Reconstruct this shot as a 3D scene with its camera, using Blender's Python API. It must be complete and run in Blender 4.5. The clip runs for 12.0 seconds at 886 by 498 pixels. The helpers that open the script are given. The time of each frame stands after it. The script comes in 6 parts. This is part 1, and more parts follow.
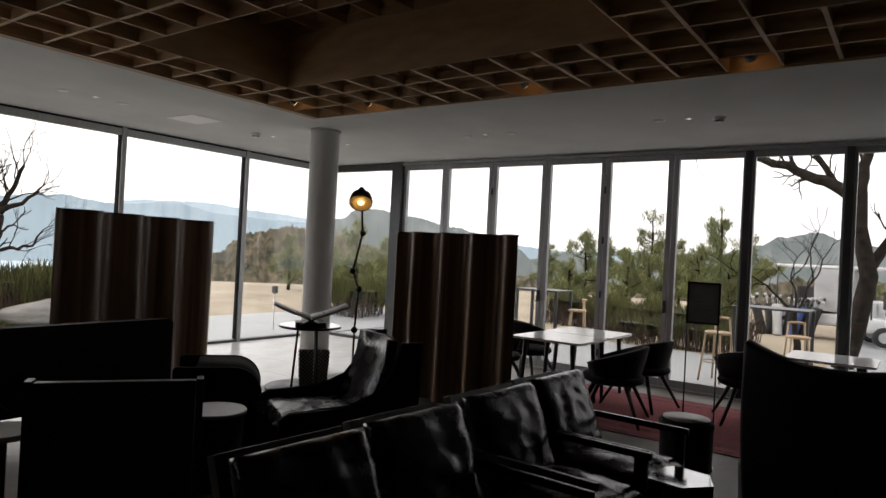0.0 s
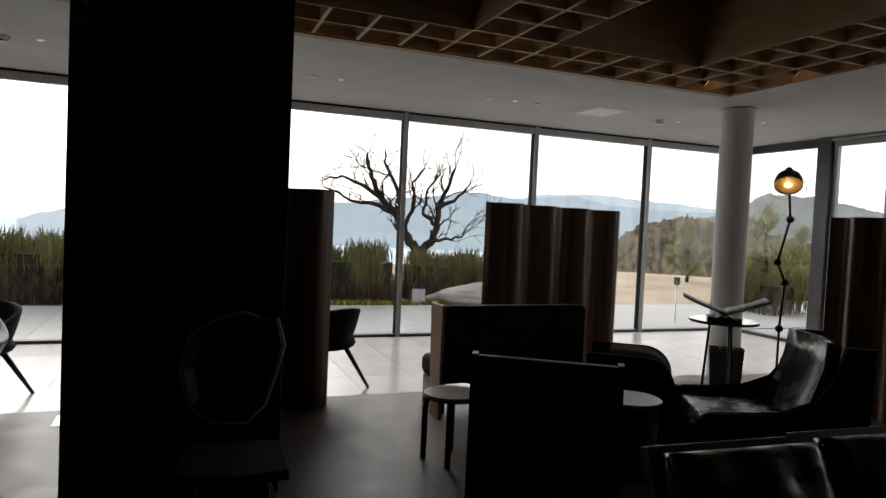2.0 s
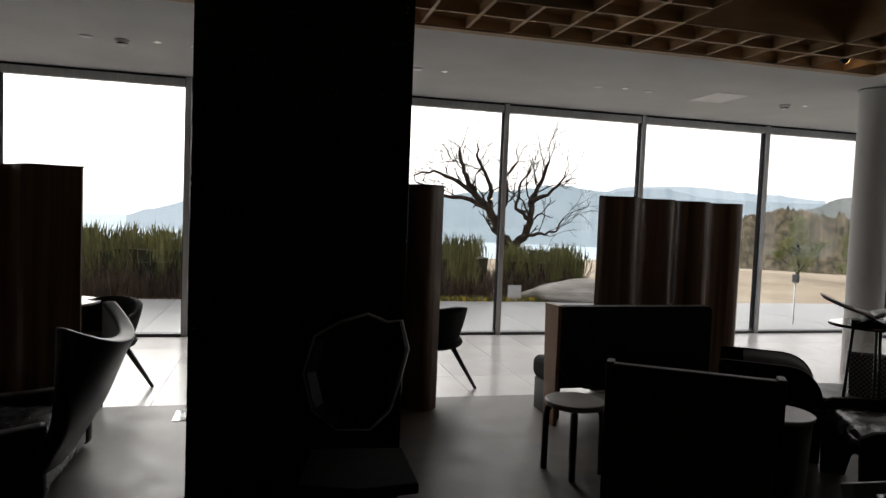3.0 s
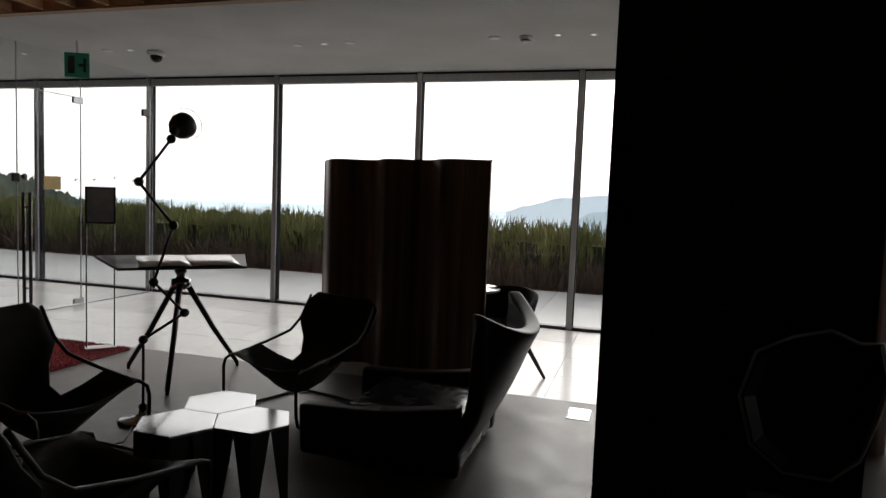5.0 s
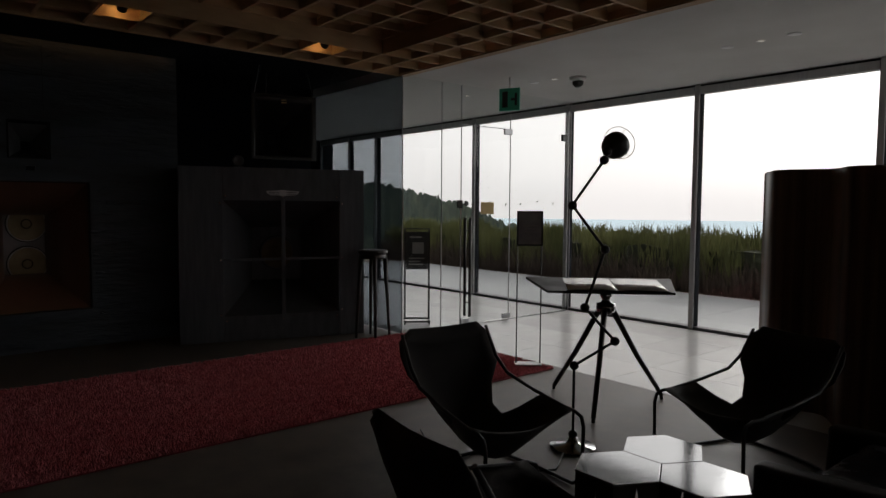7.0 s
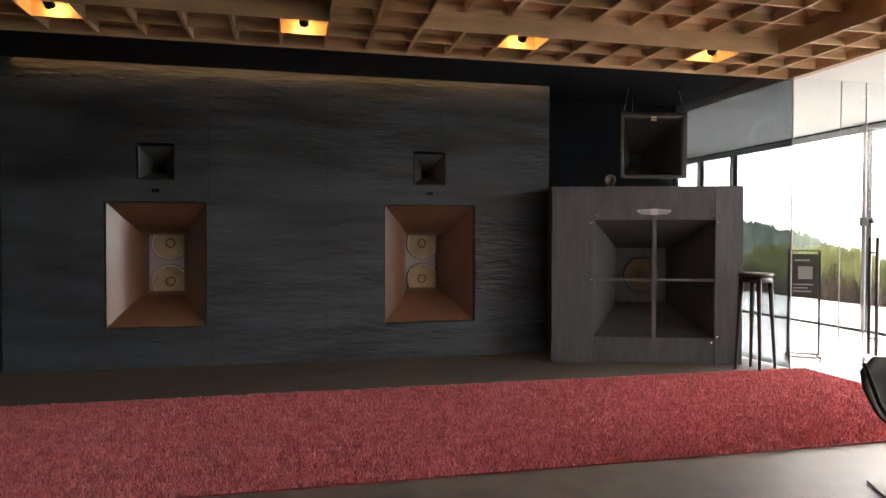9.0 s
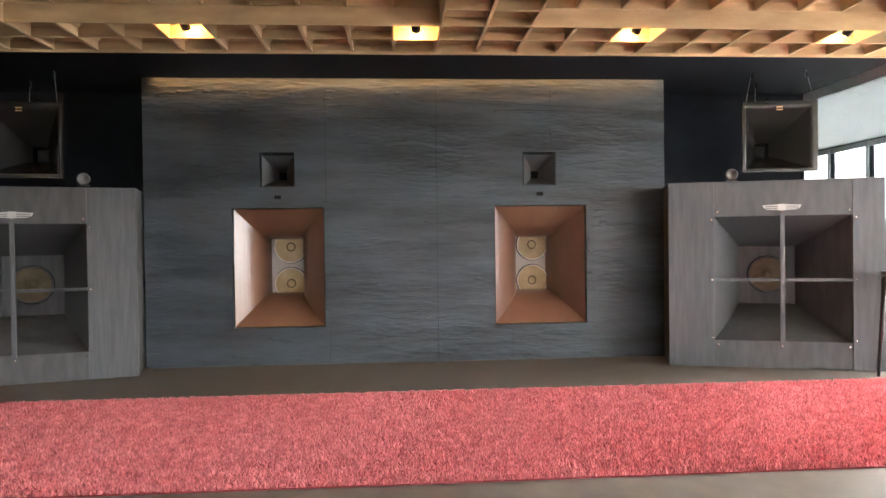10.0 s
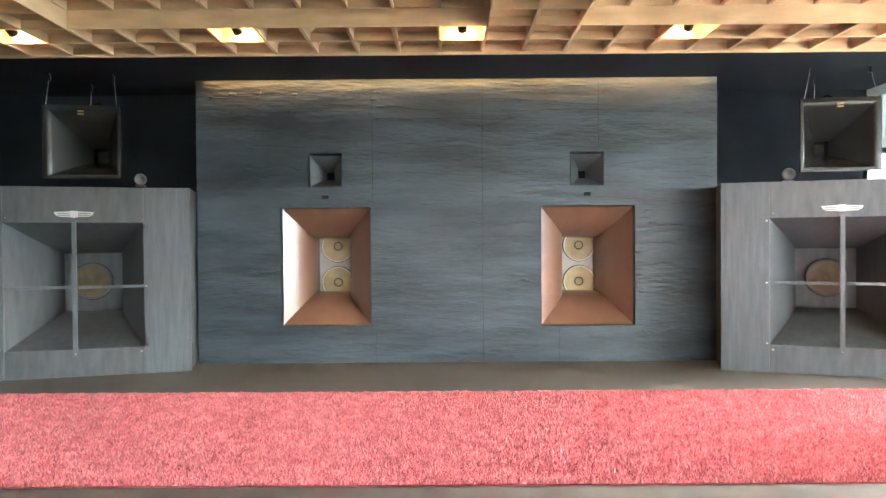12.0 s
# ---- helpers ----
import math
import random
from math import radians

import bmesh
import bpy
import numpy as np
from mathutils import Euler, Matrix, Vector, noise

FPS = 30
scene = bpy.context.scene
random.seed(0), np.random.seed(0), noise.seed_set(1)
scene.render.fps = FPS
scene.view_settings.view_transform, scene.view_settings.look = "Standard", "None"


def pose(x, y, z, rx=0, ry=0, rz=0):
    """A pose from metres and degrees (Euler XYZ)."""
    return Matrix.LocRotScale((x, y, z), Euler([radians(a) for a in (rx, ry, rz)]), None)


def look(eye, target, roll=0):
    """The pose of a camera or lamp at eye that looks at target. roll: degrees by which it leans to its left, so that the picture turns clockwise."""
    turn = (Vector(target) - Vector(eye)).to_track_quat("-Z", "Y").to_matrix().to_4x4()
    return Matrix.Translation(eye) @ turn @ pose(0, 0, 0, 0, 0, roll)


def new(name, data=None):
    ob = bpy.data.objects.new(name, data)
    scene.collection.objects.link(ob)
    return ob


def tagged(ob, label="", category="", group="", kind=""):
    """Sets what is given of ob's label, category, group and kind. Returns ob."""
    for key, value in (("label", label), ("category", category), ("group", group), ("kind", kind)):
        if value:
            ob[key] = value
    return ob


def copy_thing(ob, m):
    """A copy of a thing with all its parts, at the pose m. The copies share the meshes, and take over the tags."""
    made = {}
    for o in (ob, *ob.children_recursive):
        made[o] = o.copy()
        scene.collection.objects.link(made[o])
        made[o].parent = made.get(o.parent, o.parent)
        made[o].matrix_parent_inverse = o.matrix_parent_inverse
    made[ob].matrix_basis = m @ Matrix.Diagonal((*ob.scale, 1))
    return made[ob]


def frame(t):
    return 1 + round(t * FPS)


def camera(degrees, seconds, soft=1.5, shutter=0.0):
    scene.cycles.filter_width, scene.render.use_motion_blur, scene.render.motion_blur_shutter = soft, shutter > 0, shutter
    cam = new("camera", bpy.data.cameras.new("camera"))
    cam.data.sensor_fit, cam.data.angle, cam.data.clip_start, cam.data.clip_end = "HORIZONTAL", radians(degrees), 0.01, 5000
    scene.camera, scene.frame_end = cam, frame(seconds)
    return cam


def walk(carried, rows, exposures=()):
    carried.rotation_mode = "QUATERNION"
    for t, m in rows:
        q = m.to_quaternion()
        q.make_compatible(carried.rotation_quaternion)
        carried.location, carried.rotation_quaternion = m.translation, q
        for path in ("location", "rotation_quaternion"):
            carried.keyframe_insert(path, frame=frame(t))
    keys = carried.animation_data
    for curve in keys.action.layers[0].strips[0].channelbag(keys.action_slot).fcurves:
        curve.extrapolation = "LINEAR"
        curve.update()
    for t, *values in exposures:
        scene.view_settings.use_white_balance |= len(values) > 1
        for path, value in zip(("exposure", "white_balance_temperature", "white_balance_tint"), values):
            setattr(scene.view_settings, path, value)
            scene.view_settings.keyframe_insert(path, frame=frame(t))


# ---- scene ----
cam = camera(67.6, 12.0)
PATH = [
    (0, (1.011, 0.575, 1.61), (2.636, 1.741, 1.622), 3.0),
    (0.5, (1.031, 0.612, 1.606), (2.441, 2.03, 1.626), 3.1),
    (1, (0.997, 0.639, 1.611), (2.216, 2.224, 1.612), 2.9),
    (1.5, (0.985, 0.672, 1.605), (1.961, 2.418, 1.588), 2.6),
    (2, (0.960, 0.740, 1.584), (1.688, 2.602, 1.511), 2.6),
    (2.5, (0.853, 0.888, 1.588), (1.423, 2.802, 1.487), 2.8),
    (2.7, (0.836, 0.947, 1.592), (1.372, 2.871, 1.495), 2.6),
    (4.3, (0.722, 1.341, 1.554), (0.628, 3.334, 1.415), 1.9),
    (4.5, (0.719, 1.365, 1.552), (0.443, 3.342, 1.420), 2.2),
    (5, (0.553, 1.448, 1.536), (-0.023, 3.358, 1.383), 2.2),
    (5.5, (0.364, 1.491, 1.54), (-0.344, 3.355, 1.388), 1.4),
    (6, (0.233, 1.510, 1.537), (-0.662, 3.289, 1.354), 0.8),
    (6.5, (0.197, 1.592, 1.547), (-1.059, 3.139, 1.370), 0.5),
    (7, (0.166, 1.644, 1.549), (-1.373, 2.915, 1.423), 0.4),
    (7.5, (0.124, 1.621, 1.54), (-1.604, 2.623, 1.449), 0.3),
    (7.7, (0.082, 1.615, 1.548), (-1.705, 2.509, 1.47), 0.5),
    (9.3, (-0.261, 1.099, 1.394), (-2.228, 1.458, 1.356), -0.2),
    (9.5, (-0.256, 1.091, 1.39), (-2.233, 1.388, 1.351), -0.4),
    (10, (-0.247, 1.084, 1.39), (-2.242, 1.218, 1.365), -0.7),
    (10.5, (-0.241, 1.088, 1.398), (-2.241, 1.123, 1.375), -0.6),
    (11, (-0.241, 1.089, 1.393), (-2.241, 1.098, 1.371), -0.4),
    (11.5, (-0.243, 1.096, 1.393), (-2.243, 1.095, 1.369), -0.4),
    (12, (-0.254, 1.099, 1.4), (-2.254, 1.092, 1.374), -0.4),
]
# exposure: time, stops, white balance
EXPOSURES = [(0.0, -0.4, 6500, 10), (2.7, -0.45, 6500, 10), (4.3, -0.4, 6500, 10), (5.5, -0.65, 6500, 10), (6.5, -0.95, 6500, 10), (7.7, -1.0, 6500, 10), (8.6, 1.4, 6700, 11), (9.3, 3.2, 7000, 13), (9.5, 3.45, 7000, 13), (10.0, 4.35, 6600, 8), (10.5, 4.9, 6250, 2), (12.0, 5.15, 6000, -2)]
walk(cam, [(t, look(e, g, r)) for t, e, g, r in PATH], EXPOSURES)

# ---- world and light ----
world = bpy.data.worlds.new("overcast_sky")
scene.world = world
world.use_nodes = True
wn, wl = world.node_tree.nodes, world.node_tree.links
wn.clear()
sky = wn.new("ShaderNodeTexSky")
sky.sky_type = "NISHITA"
sky.sun_disc = False
sky.sun_elevation, sky.sun_rotation = radians(27), radians(-5)
sky.dust_density, sky.air_density = 6.0, 1.0
soft_sky = wn.new("ShaderNodeHueSaturation")
soft_sky.inputs["Saturation"].default_value = 0.22
wb = wn.new("ShaderNodeBackground")
wb.inputs["Strength"].default_value = 0.15
wo = wn.new("ShaderNodeOutputWorld")
wl.new(sky.outputs[0], soft_sky.inputs["Color"])
cloud = wn.new("ShaderNodeMix")
cloud.data_type = "RGBA"
cloud.inputs["Factor"].default_value = 0.6
cloud.inputs["B"].default_value = (23.0, 21.8, 21.6, 1)
wl.new(soft_sky.outputs[0], cloud.inputs["A"])
wl.new(cloud.outputs["Result"], wb.inputs["Color"])
wl.new(wb.outputs[0], wo.inputs[0])
sun_data = bpy.data.lights.new("sun", "SUN")
sun_data.energy, sun_data.angle, sun_data.color = 1.5, radians(42), (1.0, 0.97, 0.93)
sun = new("sun", sun_data)
sun.matrix_world = look((-5, 60, 30), (0, 0, 0))


# ---- materials ----
def rgb(c):
    return (c, c, c, 1) if isinstance(c, (int, float)) else (*c, 1)


def surf(name, a, b=None, scale=6.0, rough=0.5, rough2=None, metal=0.0, bump=0.1, dist=0.01, stretch=(1, 1, 1), detail=6.0, fine=60.0, spec=0.5, island=0.0, per_object=0.0, coat=0.0, sheen=0.0):
    """A procedural surface: two colours mixed by broad stains and fine grain, uneven gloss, and relief."""
    m = bpy.data.materials.new(name)
    m.use_nodes = True
    nt = m.node_tree
    n, l = nt.nodes, nt.links
    p = n["Principled BSDF"]
    co = n.new("ShaderNodeTexCoord")
    mp = n.new("ShaderNodeMapping")
    mp.inputs["Scale"].default_value = stretch
    l.new(co.outputs["Object"], mp.inputs["Vector"])
    big = n.new("ShaderNodeTexNoise")
    big.inputs["Scale"].default_value, big.inputs["Detail"].default_value = scale, detail
    small = n.new("ShaderNodeTexNoise")
    small.inputs["Scale"].default_value, small.inputs["Detail"].default_value = fine, 3.0
    for t in (big, small):
        l.new(mp.outputs[0], t.inputs["Vector"])
    ramp = n.new("ShaderNodeMapRange")
    ramp.inputs["From Min"].default_value, ramp.inputs["From Max"].default_value = 0.32, 0.68
    l.new(big.outputs["Fac"], ramp.inputs["Value"])
    both = n.new("ShaderNodeMath")
    both.operation = "MULTIPLY_ADD"
    both.inputs[1].default_value, both.inputs[2].default_value = 0.45, -0.22
    l.new(small.outputs["Fac"], both.inputs[0])
    fac = n.new("ShaderNodeMath")
    fac.operation, fac.use_clamp = "ADD", True
    l.new(ramp.outputs[0], fac.inputs[0])
    l.new(both.outputs[0], fac.inputs[1])
    mix = n.new("ShaderNodeMix")
    mix.data_type = "RGBA"
    mix.inputs["A"].default_value, mix.inputs["B"].default_value = rgb(a), rgb(a if b is None else b)
    l.new(fac.outputs[0], mix.inputs["Factor"])
    colour = mix.outputs["Result"]
    for amount, node, socket in ((island, "ShaderNodeNewGeometry", "Random Per Island"), (per_object, "ShaderNodeObjectInfo", "Random")):
        if amount:
            src = n.new(node)
            mr = n.new("ShaderNodeMapRange")
            mr.inputs["To Min"].default_value, mr.inputs["To Max"].default_value = 1 - amount, 1 + amount
            l.new(src.outputs[socket], mr.inputs["Value"])
            hs = n.new("ShaderNodeHueSaturation")
            l.new(mr.outputs[0], hs.inputs["Value"])
            l.new(colour, hs.inputs["Color"])
            colour = hs.outputs[0]
    l.new(colour, p.inputs["Base Color"])
    rr = n.new("ShaderNodeMapRange")
    rr.inputs["To Min"].default_value, rr.inputs["To Max"].default_value = rough, rough if rough2 is None else rough2
    l.new(fac.outputs[0], rr.inputs["Value"])
    l.new(rr.outputs[0], p.inputs["Roughness"])
    p.inputs["Metallic"].default_value = metal
    p.inputs["Specular IOR Level"].default_value = spec
    p.inputs["Coat Weight"].default_value = coat
    p.inputs["Sheen Weight"].default_value = sheen
    if bump:
        bp = n.new("ShaderNodeBump")
        bp.inputs["Strength"].default_value, bp.inputs["Distance"].default_value = bump, dist
        l.new(fac.outputs[0], bp.inputs["Height"])
        l.new(bp.outputs[0], p.inputs["Normal"])
    return m


def glass_mat(name, tint=(0.95, 0.955, 0.95), gloss=0.0, shine=0.035):
    m = bpy.data.materials.new(name)
    m.use_nodes = True
    n, l = m.node_tree.nodes, m.node_tree.links
    n.clear()
    out = n.new("ShaderNodeOutputMaterial")
    mix = n.new("ShaderNodeMixShader")
    tr = n.new("ShaderNodeBsdfTransparent")
    tr.inputs[0].default_value = rgb(tint)
    gl = n.new("ShaderNodeBsdfGlossy")
    gl.inputs["Roughness"].default_value = gloss
    fr = n.new("ShaderNodeLayerWeight")
    fr.inputs["Blend"].default_value = 0.5
    pw = n.new("ShaderNodeMath")
    pw.operation = "POWER"
    pw.inputs[1].default_value = 4.5
    sc = n.new("ShaderNodeMath")
    sc.operation = "MULTIPLY_ADD"
    sc.inputs[1].default_value, sc.inputs[2].default_value = 0.6, shine
    l.new(fr.outputs["Facing"], pw.inputs[0])
    l.new(pw.outputs[0], sc.inputs[0])
    l.new(sc.outputs[0], mix.inputs[0])
    l.new(tr.outputs[0], mix.inputs[1])
    l.new(gl.outputs[0], mix.inputs[2])
    l.new(mix.outputs[0], out.inputs[0])
    return m


def glow(name, colour, strength):
    m = bpy.data.materials.new(name)
    m.use_nodes = True
    p = m.node_tree.nodes["Principled BSDF"]
    p.inputs["Base Color"].default_value = rgb(colour)
    p.inputs["Emission Color"].default_value = rgb(colour)
    p.inputs["Emission Strength"].default_value = strength
    return m


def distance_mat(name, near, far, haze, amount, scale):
    """Far land: mottled woods; the haze of the air is put in as emission."""
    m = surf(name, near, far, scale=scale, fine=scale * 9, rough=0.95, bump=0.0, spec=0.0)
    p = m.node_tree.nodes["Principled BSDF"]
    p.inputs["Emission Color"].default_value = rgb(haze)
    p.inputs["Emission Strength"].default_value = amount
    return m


M = {
    "concrete": surf("polished_dark_concrete", (0.05, 0.041, 0.034), (0.118, 0.1, 0.084), scale=5.0, rough=0.4, rough2=0.52, bump=0.03, fine=30, spec=0.5),
    "tile": surf("grey_stone_tile", (0.5, 0.497, 0.49), (0.57, 0.567, 0.56), scale=1.6, rough=0.2, rough2=0.27, bump=0.008, fine=40, per_object=0.05),
    "terrace": surf("wet_grey_terrace_stone", (0.31, 0.325, 0.332), (0.38, 0.395, 0.402), scale=1.2, rough=0.36, rough2=0.46, bump=0.012, fine=30, per_object=0.05),
    "white": surf("white_ceiling_paint", (0.54, 0.535, 0.515), (0.6, 0.595, 0.575), scale=1.5, rough=0.85, bump=0.03),
    "black_paint": surf("matt_black_wall_paint", (0.011, 0.012, 0.016), (0.018, 0.02, 0.025), scale=2.0, rough=0.75, rough2=0.9, bump=0.08, spec=0.12),
    "black_gloss": surf("polished_black_stone", (0.006, 0.006, 0.007), (0.01, 0.01, 0.011), scale=3, rough=0.06, rough2=0.12, bump=0.0, spec=0.3),
    "panel": surf("charred_grey_plaster", (0.017, 0.023, 0.03), (0.06, 0.077, 0.094), scale=1.7, rough=0.34, rough2=0.58, bump=0.8, dist=0.025, stretch=(1, 0.45, 2.4), fine=16, detail=15, spec=0.4),
    "ply": surf("coffer_plywood", (0.39, 0.25, 0.13), (0.51, 0.345, 0.19), scale=3, rough=0.5, rough2=0.7, bump=0.05, stretch=(1, 1, 4), island=0.12),
    "alu": surf("brushed_aluminium", (0.36, 0.362, 0.36), (0.44, 0.442, 0.44), scale=5, rough=0.38, rough2=0.5, metal=0.35, bump=0.02, stretch=(8, 8, 0.5)),
    "door_alu": surf("pale_grey_door_aluminium", (0.33, 0.335, 0.34), (0.4, 0.405, 0.41), scale=5, rough=0.4, rough2=0.5, metal=0.35, bump=0.02, stretch=(8, 8, 0.5)),
    "dark_alu": surf("dark_anodised_frame", (0.06, 0.062, 0.065), (0.09, 0.09, 0.093), scale=5, rough=0.4, metal=0.5, bump=0.02),
    "column": surf("pale_column_paint", (0.7, 0.69, 0.67), (0.76, 0.75, 0.73), scale=2.5, rough=0.6, bump=0.03),
    "glass": glass_mat("clear_window_glass"),
    "leather": surf("black_leather", (0.007, 0.007, 0.009), (0.016, 0.015, 0.018), scale=7, rough=0.2, rough2=0.32, bump=0.16, dist=0.006, fine=60, spec=0.42),
    "dull_leather": surf("dull_black_leather", (0.008, 0.007, 0.008), (0.016, 0.014, 0.016), scale=4, rough=0.4, rough2=0.52, bump=0.12, fine=80, spec=0.3),
    "matt_leather": surf("dark_saddle_leather", (0.009, 0.007, 0.006), (0.018, 0.014, 0.012), scale=4, rough=0.55, rough2=0.7, bump=0.12, fine=120),
    "felt": surf("black_felt", (0.008, 0.008, 0.009), (0.015, 0.015, 0.016), scale=8, rough=0.9, bump=0.1, fine=150, sheen=0.05, spec=0.2),
    "ply_side": surf("warm_plywood_veneer", (0.22, 0.11, 0.055), (0.33, 0.18, 0.095), scale=2.5, rough=0.4, rough2=0.55, bump=0.05, stretch=(6, 6, 0.4), fine=30),
    "rosewood": surf("dark_rosewood_slats", (0.055, 0.032, 0.02), (0.22, 0.135, 0.085), scale=1.3, rough=0.28, rough2=0.4, bump=0.08, stretch=(14, 14, 0.25), fine=6),
    "steel": surf("polished_steel_top", (0.34, 0.35, 0.36), (0.44, 0.45, 0.46), scale=4, rough=0.07, rough2=0.14, metal=0.95, bump=0.02),
    "black_metal": surf("black_lacquered_steel", (0.010, 0.010, 0.011), (0.02, 0.02, 0.021), scale=8, rough=0.35, rough2=0.5, bump=0.04, metal=0.2),
    "stool_top": surf("grey_laminate_seat", (0.28, 0.275, 0.265), (0.35, 0.345, 0.335), scale=5, rough=0.35, bump=0.03),
    "table_white": surf("white_laminate_table_top", (0.72, 0.73, 0.74), (0.78, 0.79, 0.8), scale=3, rough=0.14, bump=0.01),
    "red_rug": surf("red_shag_wool", (0.39, 0.105, 0.118), (0.49, 0.16, 0.175), scale=9.0, rough=0.95, bump=0.0, fine=40, island=0.4, spec=0.1),
    "rug_back": surf("dark_red_rug_backing", (0.2, 0.03, 0.038), (0.27, 0.045, 0.055), scale=30, rough=0.95, bump=0.3),
    "persian": surf("worn_crimson_patterned_rug", (0.10, 0.014, 0.022), (0.2, 0.05, 0.06), scale=9, rough=0.95, bump=0.2, fine=50),
    "horn_wood": surf("copper_brown_horn_wood", (0.115, 0.05, 0.029), (0.17, 0.08, 0.048), scale=1.2, rough=0.3, rough2=0.36, bump=0.01, stretch=(2, 2, 0.6), fine=20, spec=1.0),
    "cabinet_wood": surf("grey_black_stained_oak", (0.052, 0.058, 0.066), (0.08, 0.089, 0.1), scale=4, rough=0.5, rough2=0.65, bump=0.15, stretch=(7, 7, 0.6), fine=22),
    "cabinet_dark": surf("dark_grey_painted_plywood", (0.042, 0.045, 0.05), (0.075, 0.08, 0.086), scale=3, rough=0.55, rough2=0.7, bump=0.1, stretch=(4, 4, 1)),
    "cone": surf("cream_paper_cone", (0.4, 0.32, 0.19), (0.5, 0.41, 0.26), scale=8, rough=0.85, bump=0.1),
    # darker copy of the cone, for dim cabinet depths and the dust rings
    "cone_dark": surf("dark_brown_paper_cone", (0.08, 0.062, 0.036), (0.12, 0.094, 0.056), scale=8, rough=0.85, bump=0.1),
    "baffle": surf("pale_grey_baffle", (0.46, 0.44, 0.46), (0.52, 0.5, 0.52), scale=5, rough=0.6, bump=0.05),
    "horn_black": surf("black_sheet_metal_horn", (0.04, 0.039, 0.038), (0.055, 0.052, 0.049), scale=1, rough=0.2, rough2=0.27, bump=0.0, metal=0.35),
    "horn_grey": surf("graphite_horn", (0.05, 0.053, 0.057), (0.085, 0.09, 0.095), scale=4, rough=0.5, bump=0.05),
    "chrome": surf("bright_bolt_metal", 0.75, 0.85, scale=9, rough=0.2, metal=0.9, bump=0.0),
    "white_plastic": surf("white_plastic", 0.7, 0.76, scale=6, rough=0.4, bump=0.0),
    "dark_plastic": surf("smoked_plastic", 0.02, 0.03, scale=6, rough=0.12, bump=0.0),
    "paper": surf("white_paper", (0.72, 0.71, 0.68), (0.8, 0.79, 0.76), scale=8, rough=0.8, bump=0.05),
    "glossy_page": surf("glossy_white_page", (0.72, 0.71, 0.69), (0.8, 0.79, 0.77), scale=5, rough=0.14, rough2=0.2, bump=0.02, spec=0.8),
    "paper_grey": surf("printed_grey_page", (0.2, 0.205, 0.21), (0.32, 0.325, 0.33), scale=6, rough=0.5, bump=0.03),
    "green_sign": surf("green_exit_sign", (0.02, 0.32, 0.2), (0.03, 0.38, 0.25), scale=5, rough=0.4, bump=0.0),
    "warm_bulb": glow("warm_bulb", (1.0, 0.6, 0.24), 5.0),
    "cool_spot": glow("small_downlight", (1.0, 0.9, 0.72), 1.6),
    "shade_inner": surf("cream_enamel_shade", (0.55, 0.4, 0.18), (0.62, 0.46, 0.22), scale=6, rough=0.3, bump=0.0),
    "brass": surf("dull_gold_plaque", (0.42, 0.3, 0.12), (0.5, 0.36, 0.16), scale=6, rough=0.4, metal=0.3, bump=0.0),
    "oak": surf("pale_oak", (0.42, 0.3, 0.18), (0.52, 0.38, 0.24), scale=3, rough=0.5, bump=0.05, stretch=(8, 8, 0.6)),
    "part_glass": glass_mat("partition_glass", (0.955, 0.965, 0.965), 0.0, 0.03),
    "smoked_glass": glass_mat("smoked_partition_glass", (0.47, 0.5, 0.52), 0.0, 0.04),
    "lawn": surf("dry_winter_lawn", (0.29, 0.235, 0.165), (0.43, 0.365, 0.27), scale=0.5, rough=0.95, bump=0.3, fine=8),
    "soil": surf("brown_soil", (0.07, 0.048, 0.032), (0.12, 0.085, 0.055), scale=2, rough=0.95, bump=0.5),
    "hedge": surf("rosemary_leaf", (0.085, 0.1, 0.03), (0.19, 0.195, 0.07), scale=1.2, rough=0.7, bump=0.0, island=0.35),
    "hedge_shade": surf("inner_hedge_shade", (0.02, 0.025, 0.012), (0.045, 0.05, 0.025), scale=5, rough=0.9, bump=0.6),
    "twig": surf("grey_brown_twig", (0.07, 0.05, 0.038), (0.13, 0.1, 0.08), scale=6, rough=0.9, bump=0.2, island=0.2),
    "bark": surf("dark_bark", (0.014, 0.011, 0.009), (0.04, 0.033, 0.027), scale=9, rough=0.95, bump=0.5, dist=0.02, spec=0.1),
    "needle": surf("pine_needle", (0.19, 0.22, 0.095), (0.34, 0.36, 0.17), scale=1.5, rough=0.7, bump=0.0, island=0.35),
    "rock": surf("pale_boulder", (0.2, 0.19, 0.175), (0.4, 0.385, 0.36), scale=2.2, rough=0.85, bump=0.8, dist=0.05, stretch=(0.6, 1, 4)),
    "flower": surf("yellow_flower", (0.6, 0.45, 0.03), (0.7, 0.55, 0.06), scale=5, rough=0.8, bump=0.0),
    "cart_white": surf("white_cart_shell", (0.68, 0.69, 0.7), (0.75, 0.76, 0.77), scale=3, rough=0.3, bump=0.0),
    "canvas": surf("grey_cart_canvas", (0.4, 0.4, 0.41), (0.5, 0.5, 0.51), scale=4, rough=0.7, bump=0.2),
    "tyre": surf("black_rubber", 0.02, 0.03, scale=9, rough=0.8, bump=0.1),
    "bag_black": surf("black_golf_bag", 0.02, 0.035, scale=6, rough=0.6, bump=0.1),
    "bag_white": surf("white_golf_bag", 0.55, 0.65, scale=6, rough=0.6, bump=0.1),
    "bag_blue": surf("blue_golf_bag", (0.04, 0.08, 0.25), (0.06, 0.11, 0.32), scale=6, rough=0.6, bump=0.1),
